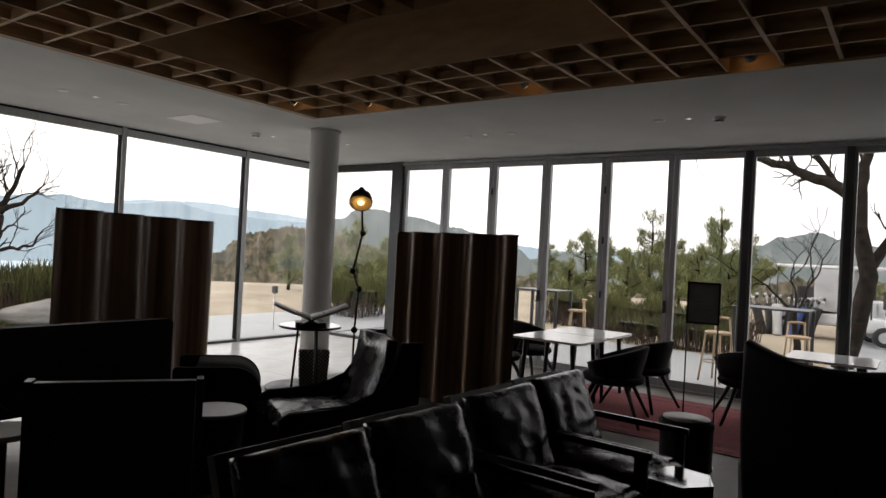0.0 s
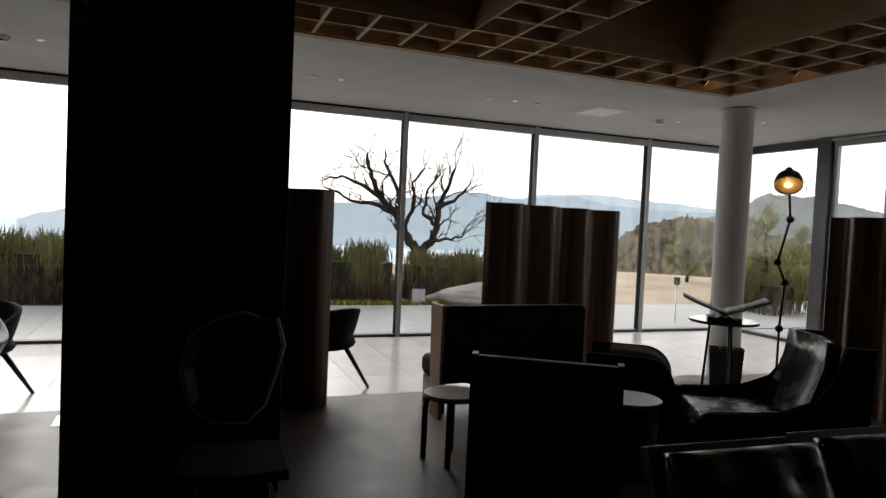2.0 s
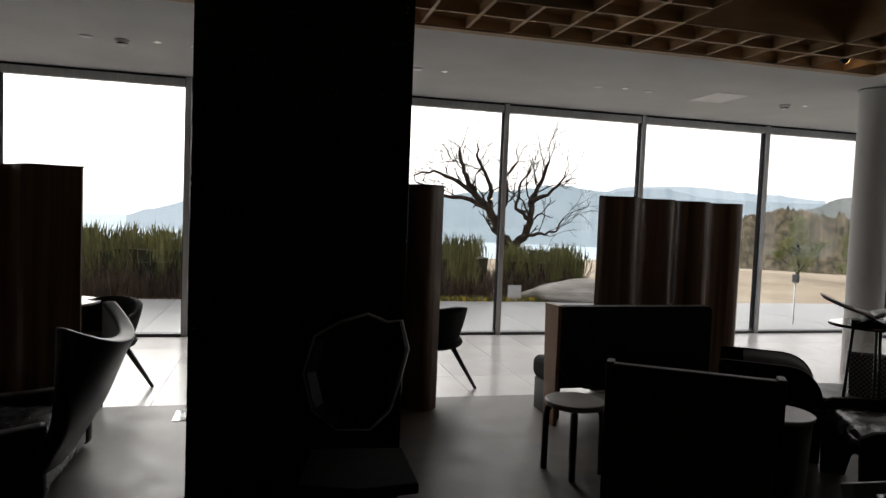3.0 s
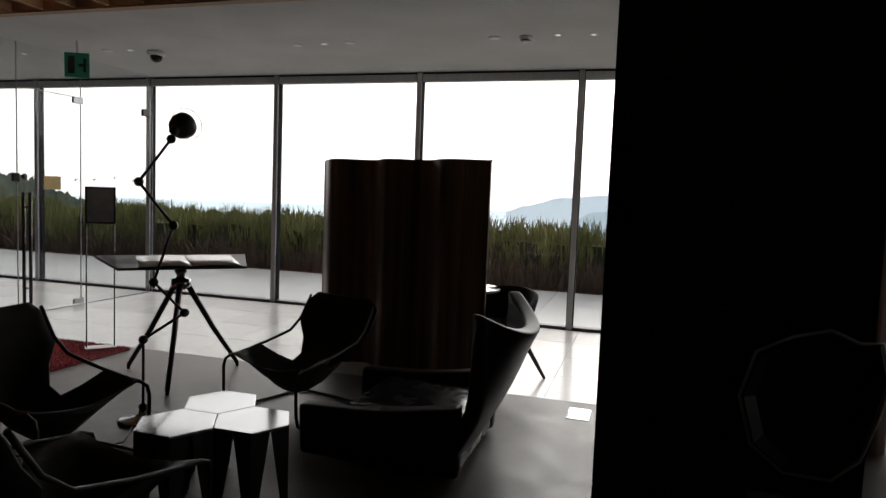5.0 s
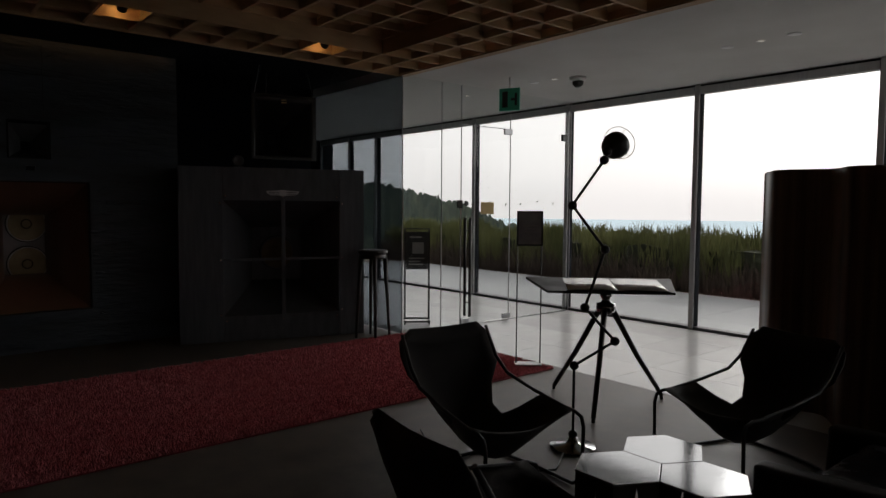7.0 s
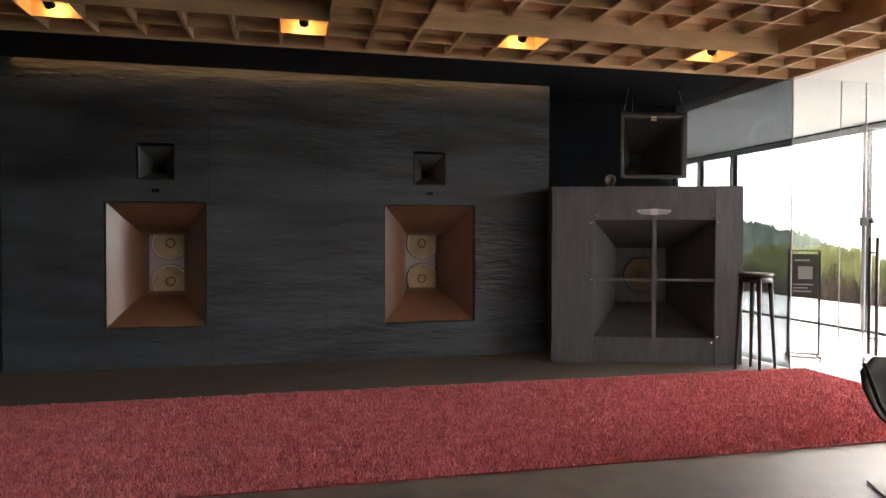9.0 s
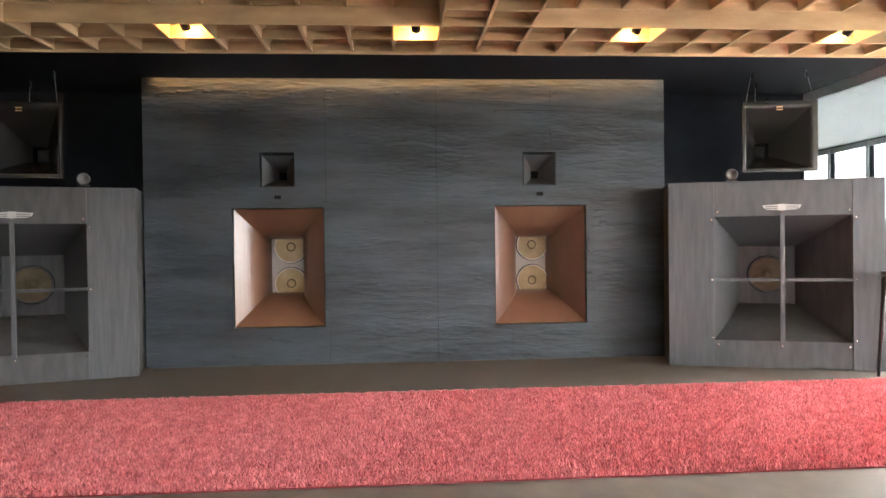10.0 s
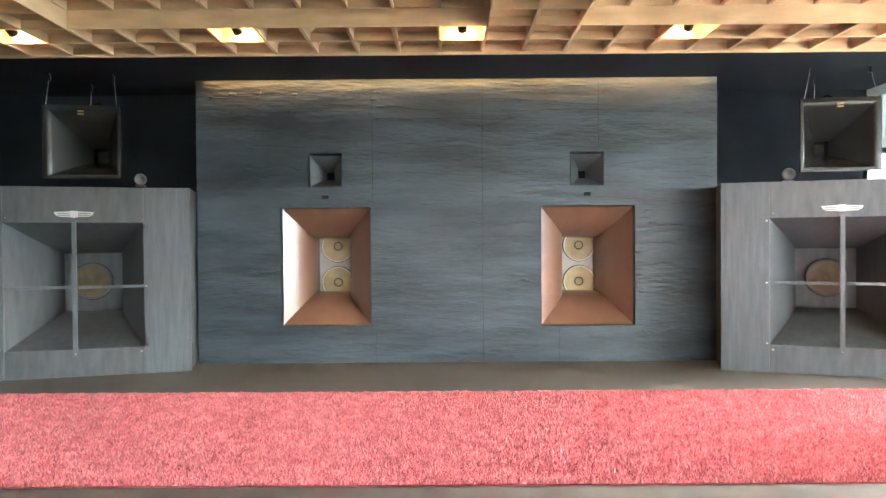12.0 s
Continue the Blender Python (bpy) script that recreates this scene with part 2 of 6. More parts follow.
    # sea and hills glow faintly, which paints the haze of distance on them
    "sea": distance_mat("sea_haze_glow", (0.3, 0.38, 0.42), (0.36, 0.44, 0.48), (0.72, 0.8, 0.85), 0.9, 0.01),
    "far_hill": distance_mat("far_hills_haze_glow", (0.1, 0.13, 0.15), (0.14, 0.17, 0.19), (0.52, 0.62, 0.7), 0.9, 0.006),
    "pale_hill": distance_mat("palest_hills_haze_glow", (0.1, 0.12, 0.14), (0.12, 0.14, 0.16), (0.6, 0.7, 0.78), 1.15, 0.006),
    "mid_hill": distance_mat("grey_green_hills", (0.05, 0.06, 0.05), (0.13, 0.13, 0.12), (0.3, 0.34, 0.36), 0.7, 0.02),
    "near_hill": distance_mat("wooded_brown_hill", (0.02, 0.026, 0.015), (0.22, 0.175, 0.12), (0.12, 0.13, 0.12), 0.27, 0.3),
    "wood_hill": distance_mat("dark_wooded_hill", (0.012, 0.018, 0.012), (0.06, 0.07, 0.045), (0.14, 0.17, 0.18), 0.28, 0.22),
    "wood_black": surf("blackened_wood", (0.010, 0.009, 0.008), (0.022, 0.019, 0.017), scale=5, rough=0.35, rough2=0.55, bump=0.1, stretch=(1, 1, 0.15)),
}


# ---- mesh helpers ----
def box(bm, x0, x1, y0, y1, z0, z1, bev=0.0):
    vs = [bm.verts.new((x, y, z)) for x in (x0, x1) for y in (y0, y1) for z in (z0, z1)]
    fs = [bm.faces.new([vs[i] for i in f]) for f in ((0, 1, 3, 2), (4, 6, 7, 5), (0, 4, 5, 1), (2, 3, 7, 6), (0, 2, 6, 4), (1, 5, 7, 3))]
    if bev:
        es = list({e for f in fs for e in f.edges})
        bmesh.ops.bevel(bm, geom=es, offset=bev, segments=2, affect="EDGES", profile=0.6)
    return vs


def boxed(x0, x1, y0, y1, z0, z1, bev=0.0):
    bm = bmesh.new()
    box(bm, x0, x1, y0, y1, z0, z1, bev)
    return bm


def tube(bm, points, radius, sides=10, caps=True, r2=None):
    """A round bar along points; the radius may run from radius to r2."""
    pts = [Vector(p) for p in points]
    rings = []
    side = None
    for i, p in enumerate(pts):
        d = (pts[min(i + 1, len(pts) - 1)] - pts[max(i - 1, 0)]).normalized()
        if side is None:
            side = d.orthogonal().normalized()
        side = (side - d * side.dot(d)).normalized()
        up = d.cross(side)
        r = radius if r2 is None else radius + (r2 - radius) * i / (len(pts) - 1)
        rings.append([bm.verts.new(p + (side * math.cos(a) + up * math.sin(a)) * r) for a in (2 * math.pi * k / sides for k in range(sides))])
    for a, b in zip(rings, rings[1:]):
        for k in range(sides):
            bm.faces.new((a[k], a[(k + 1) % sides], b[(k + 1) % sides], b[k])).smooth = True
    if caps:
        bm.faces.new(rings[0][::-1])
        bm.faces.new(rings[-1])


def lathe(bm, profile, sides=32, at=(0, 0, 0), turn=None):
    """A turned form: profile of (radius, height); turn: a matrix for the axis."""
    rings = []
    for r, z in profile:
        ring = []
        for k in range(sides):
            v = Vector((max(r, 1e-4) * math.cos(2 * math.pi * k / sides), max(r, 1e-4) * math.sin(2 * math.pi * k / sides), z))
            ring.append(bm.verts.new((turn @ v if turn else v) + Vector(at)))
        rings.append(ring)
    for a, b in zip(rings, rings[1:]):
        for k in range(sides):
            bm.faces.new((a[k], a[(k + 1) % sides], b[(k + 1) % sides], b[k])).smooth = True
    bm.faces.new(rings[0][::-1])
    bm.faces.new(rings[-1])


def prism(bm, outline, depth, m=Matrix(), bev=0.0):
    """A slab: a flat outline of (x, y), pushed along z by depth, then laid by m."""
    lo = [bm.verts.new(m @ Vector((x, y, 0))) for x, y in outline]
    hi = [bm.verts.new(m @ Vector((x, y, depth))) for x, y in outline]
    k = len(outline)
    fs = [bm.faces.new(lo[::-1]), bm.faces.new(hi)]
    fs += [bm.faces.new((lo[i], lo[(i + 1) % k], hi[(i + 1) % k], hi[i])) for i in range(k)]
    if bev:
        bmesh.ops.bevel(bm, geom=list(fs[0].edges) + list(fs[1].edges), offset=bev, segments=2, affect="EDGES", profile=0.6)


def smooth_all(bm):
    for f in bm.faces:
        f.smooth = True
    return bm


def part(name, bm, material, parent=None, label=""):
    me = bpy.data.meshes.new(name)
    bmesh.ops.recalc_face_normals(bm, faces=bm.faces[:])
    bm.to_mesh(me)
    bm.free()
    me.materials.append(M[material] if isinstance(material, str) else material)
    ob = new(name, me)
    if parent:
        ob.parent = parent
    if label:
        tagged(ob, label)
    return ob


def thing(name, label, category, group="", at=None, kind=""):
    ob = new(name)
    ob.empty_display_size = 0.1
    if at is not None:
        ob.matrix_world = at
    return tagged(ob, label, category, group, kind)


def bent(bm, thick):
    """Gives a sheet its thickness."""
    bmesh.ops.recalc_face_normals(bm, faces=bm.faces[:])
    bmesh.ops.solidify(bm, geom=bm.faces[:], thickness=thick)
    return bm


def structure(name, bm, material, label, category):
    return tagged(part(name, bm, material), label, category, kind="structure")


# ---- the room ----
CEIL, AY, BX = 3.12, 9.56, 9.8
structure("floor", boxed(-8.6, 9.9, -6.1, 6.57, -0.2, 0.0), "concrete", "polished dark grey concrete floor with soft stains", "floor")
tile_floor = structure("floor_tiled", boxed(-14, 9.9, 6.57, AY + 0.1, -0.2, -0.006), "concrete", "grey stone tile floor along the window wall", "floor")
tile_mesh = bpy.data.meshes.new("tile")
_b = boxed(0, 0.664, 0, 0.724, -0.02, 0.0, 0.002)
_b.to_mesh(tile_mesh)
_b.free()
tile_mesh.materials.append(M["tile"])

# ceiling: white border, coffered field, black strip
bm = bmesh.new()
box(bm, -14, 10.0, 6.4, AY + 0.3, CEIL, CEIL + 0.3)
box(bm, 6.4, 10.0, -6.1, 6.4, CEIL, CEIL + 0.3)
structure("ceiling", bm, "white", "plain white painted ceiling border", "ceiling")
structure("ceiling_black", boxed(-8.6, -6.38, -6.1, 6.4, 3.25, 3.4), "black_paint", "matt black painted ceiling strip over the stage", "ceiling")
structure("ceiling_south", boxed(-6.37, 6.4, -6.1, -3.07, CEIL, CEIL + 0.3), "white", "plain white painted ceiling", "ceiling")

NX, NY = 34, 25
PX, PY = 0.375, 0.376
FIELD_N = 6.33
field_x = [(2, 6), (8, 12), (14, 18), (21, 25), (27, 31)]
field_y = [(2, 11), (13, 22)]
# cells that hold a spotlight
SPOT_CELLS = [(1, 3), (1, 8), (1, 13), (1, 18), (1, 23), (33, 2), (33, 7), (33, 12), (32, 0)]


def cell(bm, x0, x1, y0, y1, z, flip, depth=0.24, fin=0.014):
    """One coffer: fins round it and a folded, off-centre pyramid within."""
    a = [bm.verts.new(v) for v in ((x0, y0, z), (x1, y0, z), (x1, y1, z), (x0, y1, z))]
    i = [bm.verts.new(v) for v in ((x0 + fin, y0 + fin, z), (x1 - fin, y0 + fin, z), (x1 - fin, y1 - fin, z), (x0 + fin, y1 - fin, z))]
    u = [bm.verts.new(v.co + Vector((0, 0, 0.07))) for v in i]
    fx, fy = ((0.25, 0.5), (0.5, 0.75), (0.75, 0.5), (0.5, 0.25))[flip]
    top = bm.verts.new((x0 + fx * (x1 - x0), y0 + fy * (y1 - y0), z + depth))
    for k in range(4):
        j = (k + 1) % 4
        bm.faces.new((a[k], a[j], i[j], i[k]))
        bm.faces.new((i[k], i[j], u[j], u[k]))
        bm.faces.new((u[k], u[j], top))


bm = bmesh.new()
for ix in range(NX):
    for iy in range(NY):
        x0, y1 = -6.35 + ix * PX, FIELD_N - iy * PY
        deep = any(a <= ix < b for a, b in field_x) and any(a <= iy < b for a, b in field_y)
        if (ix, iy) in SPOT_CELLS:
            a = [bm.verts.new(v) for v in ((x0 + 0.005, y1 - PY + 0.005, CEIL), (x0 + PX - 0.005, y1 - PY + 0.005, CEIL), (x0 + PX - 0.005, y1 - 0.005, CEIL), (x0 + 0.005, y1 - 0.005, CEIL))]
            u = [bm.verts.new(v.co + Vector((0, 0, 0.24))) for v in a]
            bm.faces.new(u)
            for k in range(4):
                bm.faces.new((a[k], a[(k + 1) % 4], u[(k + 1) % 4], u[k]))
            continue
        cell(bm, x0, x0 + PX, y1 - PY, y1, CEIL + ((0.15 if ix < 7 else 0.5) if deep else 0.002), (ix + 2 * iy) % 4)
for a, b in field_x:
    for c, d in field_y:
        x0, x1, y0, y1 = -6.35 + a * PX, -6.35 + b * PX, FIELD_N - d * PY, FIELD_N - c * PY
        lo = [bm.verts.new((x, y, CEIL + 0.002)) for x, y in ((x0, y0), (x1, y0), (x1, y1), (x0, y1))]
        hi = [bm.verts.new(v.co + Vector((0, 0, 0.15 if a < 7 else 0.5))) for v in lo]
        for k in range(4):
            bm.faces.new((lo[k], lo[(k + 1) % 4], hi[(k + 1) % 4], hi[k]))
# rim of the coffered field
for x0, x1, y0, y1 in ((-6.38, -6.35, -3.07, FIELD_N), (6.4, 6.425, -3.07, FIELD_N), (-6.38, 6.425, FIELD_N, 6.425), (-6.38, 6.425, -3.09, -3.07)):
    box(bm, x0, x1, y0, y1, CEIL - 0.012, CEIL + 0.25)
structure("ceiling_coffered", bm, "ply", "plywood coffered ceiling of folded pyramid cells", "ceiling")
structure("ceiling_cap", boxed(-6.5, 6.5, -3.2, 6.5, 4.0, 4.1), "black_paint", "dark void above the coffers", "ceiling")

# walls that close the room
structure("wall_west", boxed(-8.8, -8.6, -6.1, 6.4, 0, 3.4), "black_paint", "matt black painted wall behind the loudspeakers", "wall")
structure("wall_south", boxed(-8.8, 10.0, -6.3, -6.1, 0, 3.4), "black_paint", "plain dark wall", "wall")
structure("wall_corridor", boxed(-14.2, -14, 6.4, AY + 0.3, 0, 3.3), "black_paint", "plain dark wall at the corridor's end", "wall")
structure("wall_corridor_side", boxed(-14, -8.8, 6.2, 6.4, 0, 3.3), "black_paint", "plain dark corridor wall", "wall")

# pillar and column
structure("pillar", boxed(0.39, 1.5, 4.56, 5.4, 0, CEIL - 0.002, 0.004), "black_gloss", "wide polished black pillar from floor to ceiling", "pillar")
bm = bmesh.new()
lathe(bm, [(0.185, 0), (0.185, CEIL - 0.03), (0.2, CEIL - 0.03), (0.2, CEIL - 0.004)], 40, (7.07, 6.9, 0))
structure("column", bm, "column", "round pale painted column", "column")


# window wall A
def glazing(name, x0, x1, material="glass"):
    ob = part("pane", boxed(x0, x1, AY - 0.012, AY + 0.012, 0.035, 3.0), material, name)
    ob.visible_shadow = False
    return ob


mull = [7.88, 5.815, 3.765, 1.725, -0.245, -2.273, -4.33, -6.43, -8.53, -11.62, -12.69, -13.95]
stops = [BX - 0.02] + mull
for k, (xr, xl) in enumerate(zip(stops, stops[1:])):
    w = thing("window_%d" % (k + 1), "floor to ceiling fixed window with grey aluminium frame", "window", "window wall", kind="structure")
    part("window_frame", boxed(xl - 0.032, xl + 0.032, AY - 0.06, AY + 0.06, 0, CEIL - 0.003, 0.004), "alu", w)
    for s in (-1, 1):
        part("gasket", boxed(min(xl + s * 0.032, xl + s * 0.042), max(xl + s * 0.032, xl + s * 0.042), AY - 0.03, AY + 0.057, 0, CEIL - 0.004), "black_paint", w)
    part("head_frame", boxed(xl + 0.042, xr - 0.042, AY - 0.05, AY + 0.05, 3.0, CEIL - 0.03), "alu", w)
    part("shadow_gap", boxed(xl + 0.042, xr - 0.042, AY - 0.03, AY + 0.05, CEIL - 0.03, CEIL - 0.003), "black_paint", w)
    part("window_sill", boxed(xl + 0.042, xr - 0.042, AY - 0.06, AY + 0.06, -0.005, 0.035), "dark_alu", w)
    glazing(w, xl + 0.042, xr - 0.042)

# wall B: fixed pane, then folding doors
w = thing("window_corner", "fixed corner window pane beside the folding doors", "window", kind="structure")
for nm, y0, y1, z0, z1 in (("corner_post", AY - 0.1, AY + 0.09, 0, CEIL - 0.003), ("head_frame", 7.97, AY - 0.1, 3.0, CEIL - 0.003), ("window_sill", 7.97, AY - 0.1, -0.005, 0.05)):
    part(nm, boxed(BX - 0.06, BX + 0.06, y0, y1, z0, z1), "dark_alu", w)
p_ = part("pane", boxed(BX - 0.012, BX + 0.012, 7.97, AY - 0.1, 0.05, 3.0), "glass", w)
p_.visible_shadow = False
structure("door_post", boxed(BX - 0.1, BX + 0.1, 7.75, 7.97, 0, CEIL - 0.003, 0.004), "dark_alu", "dark aluminium post beside the folding doors", "door frame")
structure("door_head", boxed(BX - 0.09, BX + 0.09, -0.61, 7.75, 3.06, CEIL - 0.02), "door_alu", "grey aluminium head track over the folding doors", "door frame")
for y in (2.295, 1.23):
    structure("door_mullion", boxed(BX - 0.075, BX - 0.037, y - 0.04, y + 0.04, 0.022, 3.058, 0.003), "dark_alu", "dark upright between folding door leaves", "door frame")
structure("door_track", boxed(BX - 0.09, BX + 0.09, -0.61, 7.75, -0.004, 0.02), "alu", "aluminium floor track of the folding doors", "door frame")
leafs = [7.75, 6.875, 5.975, 5.055, 4.135, 3.21, 2.295, 1.23, 0.31, -0.61]
# unseen wall, added to keep eastern light off the stage and rug
structure("wall_east_light_block", boxed(BX - 0.1, BX + 0.1, -6.1, -0.61, 0, CEIL + 0.2), "black_paint", "unseen dark wall added to cut the light from the east", "wall")
for k, (y1, y0) in enumerate(zip(leafs, leafs[1:])):
    d = thing("door_%d" % (k + 1), "closed glazed folding door leaf with aluminium frame", "door", "folding doors", kind="structure")
    part("stile", boxed(BX - 0.035, BX + 0.035, y0 + 0.006, y0 + 0.07, 0.022, 3.055, 0.004), "door_alu", d)
    part("stile", boxed(BX - 0.035, BX + 0.035, y1 - 0.07, y1 - 0.006, 0.022, 3.055, 0.004), "door_alu", d)
    part("top_rail", boxed(BX - 0.033, BX + 0.033, y0 + 0.07, y1 - 0.07, 2.985, 3.055), "door_alu", d)
    part("bottom_rail", boxed(BX - 0.033, BX + 0.033, y0 + 0.07, y1 - 0.07, 0.022, 0.12), "door_alu", d)
    g = part("pane", boxed(BX - 0.01, BX + 0.01, y0 + 0.07, y1 - 0.07, 0.12, 2.985), "glass", d)
    g.visible_shadow = False
    if k % 2:
        for z in (0.35, 1.15, 1.9, 2.6):
            bm = bmesh.new()
            lathe(bm, [(0.011, -0.05), (0.014, -0.045), (0.014, 0.045), (0.011, 0.05)], 10, (BX - 0.045, y0, z))
            part("hinge", bm, "dark_alu", d)
    else:
        bm = boxed(BX - 0.06, BX - 0.034, y0 + 0.025, y0 + 0.055, 0.98, 1.14, 0.005)
        tube(bm, [(BX - 0.05, y0 + 0.04, 1.06), (BX - 0.085, y0 + 0.04, 1.06), (BX - 0.085, y0 + 0.04, 0.97)], 0.008, 8)
        part("door_handle", bm, "dark_alu", d)

# ---- speaker stage ----
def hole_wall(bm, x0, x1, y0, y1, z0, z1, holes):
    """A slab across y and z with rectangular holes (y0, y1, z0, z1)."""
    ys = sorted({y0, y1, *(v for h in holes for v in h[:2])})
    zs = sorted({z0, z1, *(v for h in holes for v in h[2:])})
    solid = {}
    for i in range(len(ys) - 1):
        for k in range(len(zs) - 1):
            yc, zc = (ys[i] + ys[i + 1]) / 2, (zs[k] + zs[k + 1]) / 2
            solid[i, k] = not any(h[0] < yc < h[1] and h[2] < zc < h[3] for h in holes)
    vert = {}

    def v(x, i, k):
        if (x, i, k) not in vert:
            vert[x, i, k] = bm.verts.new((x, ys[i], zs[k]))
        return vert[x, i, k]

    for (i, k), s in solid.items():
        if s:
            for x in (x0, x1):
                bm.faces.new((v(x, i, k), v(x, i + 1, k), v(x, i + 1, k + 1), v(x, i, k + 1)))
            for di, dk, a, b in ((-1, 0, (i, k), (i, k + 1)), (1, 0, (i + 1, k), (i + 1, k + 1)), (0, -1, (i, k), (i + 1, k)), (0, 1, (i, k + 1), (i + 1, k + 1))):
                if not solid.get((i + di, k + dk)):
                    bm.faces.new((v(x0, *a), v(x0, *b), v(x1, *b), v(x1, *a)))


big_holes = [(-0.785, 0.245, 0.425, 1.785), (2.193, 3.275, 0.41, 1.79)]
small_holes = [(-0.47, -0.08, 2.02, 2.41), (2.53, 2.92, 2.02, 2.41)]
slots = [(-0.32, -0.235, 1.885, 1.93), (2.69, 2.775, 1.9, 1.945)]
PANEL_X = -7.85
bm = bmesh.new()
hole_wall(bm, -8.05, PANEL_X, -1.75, 4.215, 0.0, 3.26, big_holes + small_holes + slots)
stage = structure("wall_panel", bm, "panel", "rough charcoal grey plaster stage wall with horn openings", "wall")


def flare(bm, x_mouth, x_throat, mouth, throat, steps=8, power=1.9):
    """A four-sided horn along x from a mouth rectangle to a throat rectangle (y0, y1, z0, z1)."""
    rings = []
    for s in range(steps + 1):
        f = s / steps
        k = 1 - (1 - f) ** power
        x = x_mouth + (x_throat - x_mouth) * f
        y0, y1, z0, z1 = (m + (t - m) * k for m, t in zip(mouth, throat))
        rings.append([bm.verts.new((x, y, z)) for y, z in ((y0, z0), (y1, z0), (y1, z1), (y0, z1))])
    for a, b in zip(rings, rings[1:]):
        for k in range(4):
            bm.faces.new((a[k], a[(k + 1) % 4], b[(k + 1) % 4], b[k])).smooth = True
    for e in bm.edges:
        if len(e.link_faces) == 2 and abs(e.link_faces[0].normal.dot(e.link_faces[1].normal)) < 0.6:
            e.smooth = False


def driver(parent, x, y, z, r, mat="cone"):
    """A paper cone loudspeaker that faces +x."""
    turn = Matrix.Rotation(radians(90), 3, "Y")
    bm = bmesh.new()
    x += 0.055
    lathe(bm, [(r * 0.93, -0.053), (r * 0.93, 0.004), (r * 0.88, 0.002), (r * 0.55, -0.022), (r * 0.24, -0.046), (r * 0.2, -0.036), (r * 0.1, -0.03), (0.001, -0.028)], 40, (x, y, z), turn)
    cone = part("cone", bm, mat, parent, "cream paper loudspeaker cone")
    bm = bmesh.new()
    lathe(bm, [(r, -0.053), (r, 0.006), (r * 0.965, 0.01), (r * 0.935, 0.006), (r * 0.935, -0.053)], 40, (x, y, z), turn)
    part("ring", bm, "paper" if mat == "cone" else "cabinet_wood", cone)
    bm = bmesh.new()
    lathe(bm, [(r * 1.04, -0.053), (r * 1.04, -0.02), (r * 1.005, -0.02), (r * 1.005, -0.053)], 40, (x, y, z), turn)
    part("gasket", bm, "dark_plastic", cone)
    bm = bmesh.new()
    lathe(bm, [(r * 0.29, -0.042), (r * 0.28, -0.034), (r * 0.24, -0.032), (r * 0.22, -0.04)], 28, (x, y, z), turn)
    part("dust_ring", bm, "cone_dark", cone)


for (y0, y1, z0, z1) in big_holes:
    h = thing("wooden_horn", "flared copper-brown wooden horn with two paper cones", "loudspeaker", "horns in the stage wall")
    yc, zc = (y0 + y1) / 2, (z0 + z1) / 2
    bm = bmesh.new()
    flare(bm, PANEL_X - 0.035, -8.47, (y0 + 0.012, y1 - 0.012, z0 + 0.012, z1 - 0.012), (yc - 0.205, yc + 0.205, zc - 0.33, zc + 0.33), 18, 2.8)
    part("flare", bm, "horn_wood", h)
    bm = bmesh.new()
    hole_wall(bm, -8.53, -8.472, yc - 0.24, yc + 0.24, zc - 0.36, zc + 0.36, [(yc - 0.204, yc + 0.204, zc - 0.329, zc + 0.329)])
    part("throat", bm, "horn_wood", h)
    part("baffle", boxed(-8.59, -8.54, yc - 0.26, yc + 0.26, zc - 0.42, zc + 0.42), "baffle", h)
    driver(h, -8.538, yc + 0.03, zc + 0.23, 0.195)
    driver(h, -8.538, yc + 0.03, zc - 0.22, 0.195)
for (y0, y1, z0, z1) in small_holes:
    h = thing("small_horn", "small square graphite horn recessed in the stage wall", "loudspeaker", "horns in the stage wall")
    yc, zc = (y0 + y1) / 2 + 0.01, (z0 + z1) / 2 - 0.04
    bm = bmesh.new()
    flare(bm, PANEL_X - 0.03, -8.2, (y0 + 0.02, y1 - 0.01, z0 + 0.01, z1 - 0.03), (yc - 0.045, yc + 0.045, zc - 0.045, zc + 0.045), 8, 1.9)
    part("flare", bm, "horn_grey", h)
    part("throat", boxed(-8.26, -8.2, yc - 0.05, yc + 0.05, zc - 0.05, zc + 0.05), "black_paint", h)
for (y0, y1, z0, z1) in slots:
    bm = boxed(PANEL_X - 0.05, PANEL_X - 0.03, y0 - 0.01, y1 + 0.01, z0 - 0.01, z1 + 0.01)
    tagged(part("socket", bm, "black_paint"), "small black socket recessed in the stage wall", "socket", "sockets")
# cracks and ridges of the plaster: a black tube for the shade in the split, beside a raised lip, long ones near the top
random.seed(5)


def crack(y0, z0, ln, lift, r):
    pts, lip, z = [], [], z0
    for s in range(17):
        z += random.uniform(-0.012, 0.012) + lift / 16
        y = y0 + ln * s / 16
        pts.append((PANEL_X + 0.0005, y, z))
        lip.append((PANEL_X + 0.001, y, z - r * 1.6 - random.uniform(0, 0.006)))
    bm = bmesh.new()
    tube(bm, pts, r * random.uniform(0.3, 0.6), 5, True, 0.001)
    part("crack", bm, "black_paint", stage)
    bm = bmesh.new()
    tube(bm, lip, r * 1.0, 6, True, 0.001)
    part("ridge", smooth_all(bm), "panel", stage)


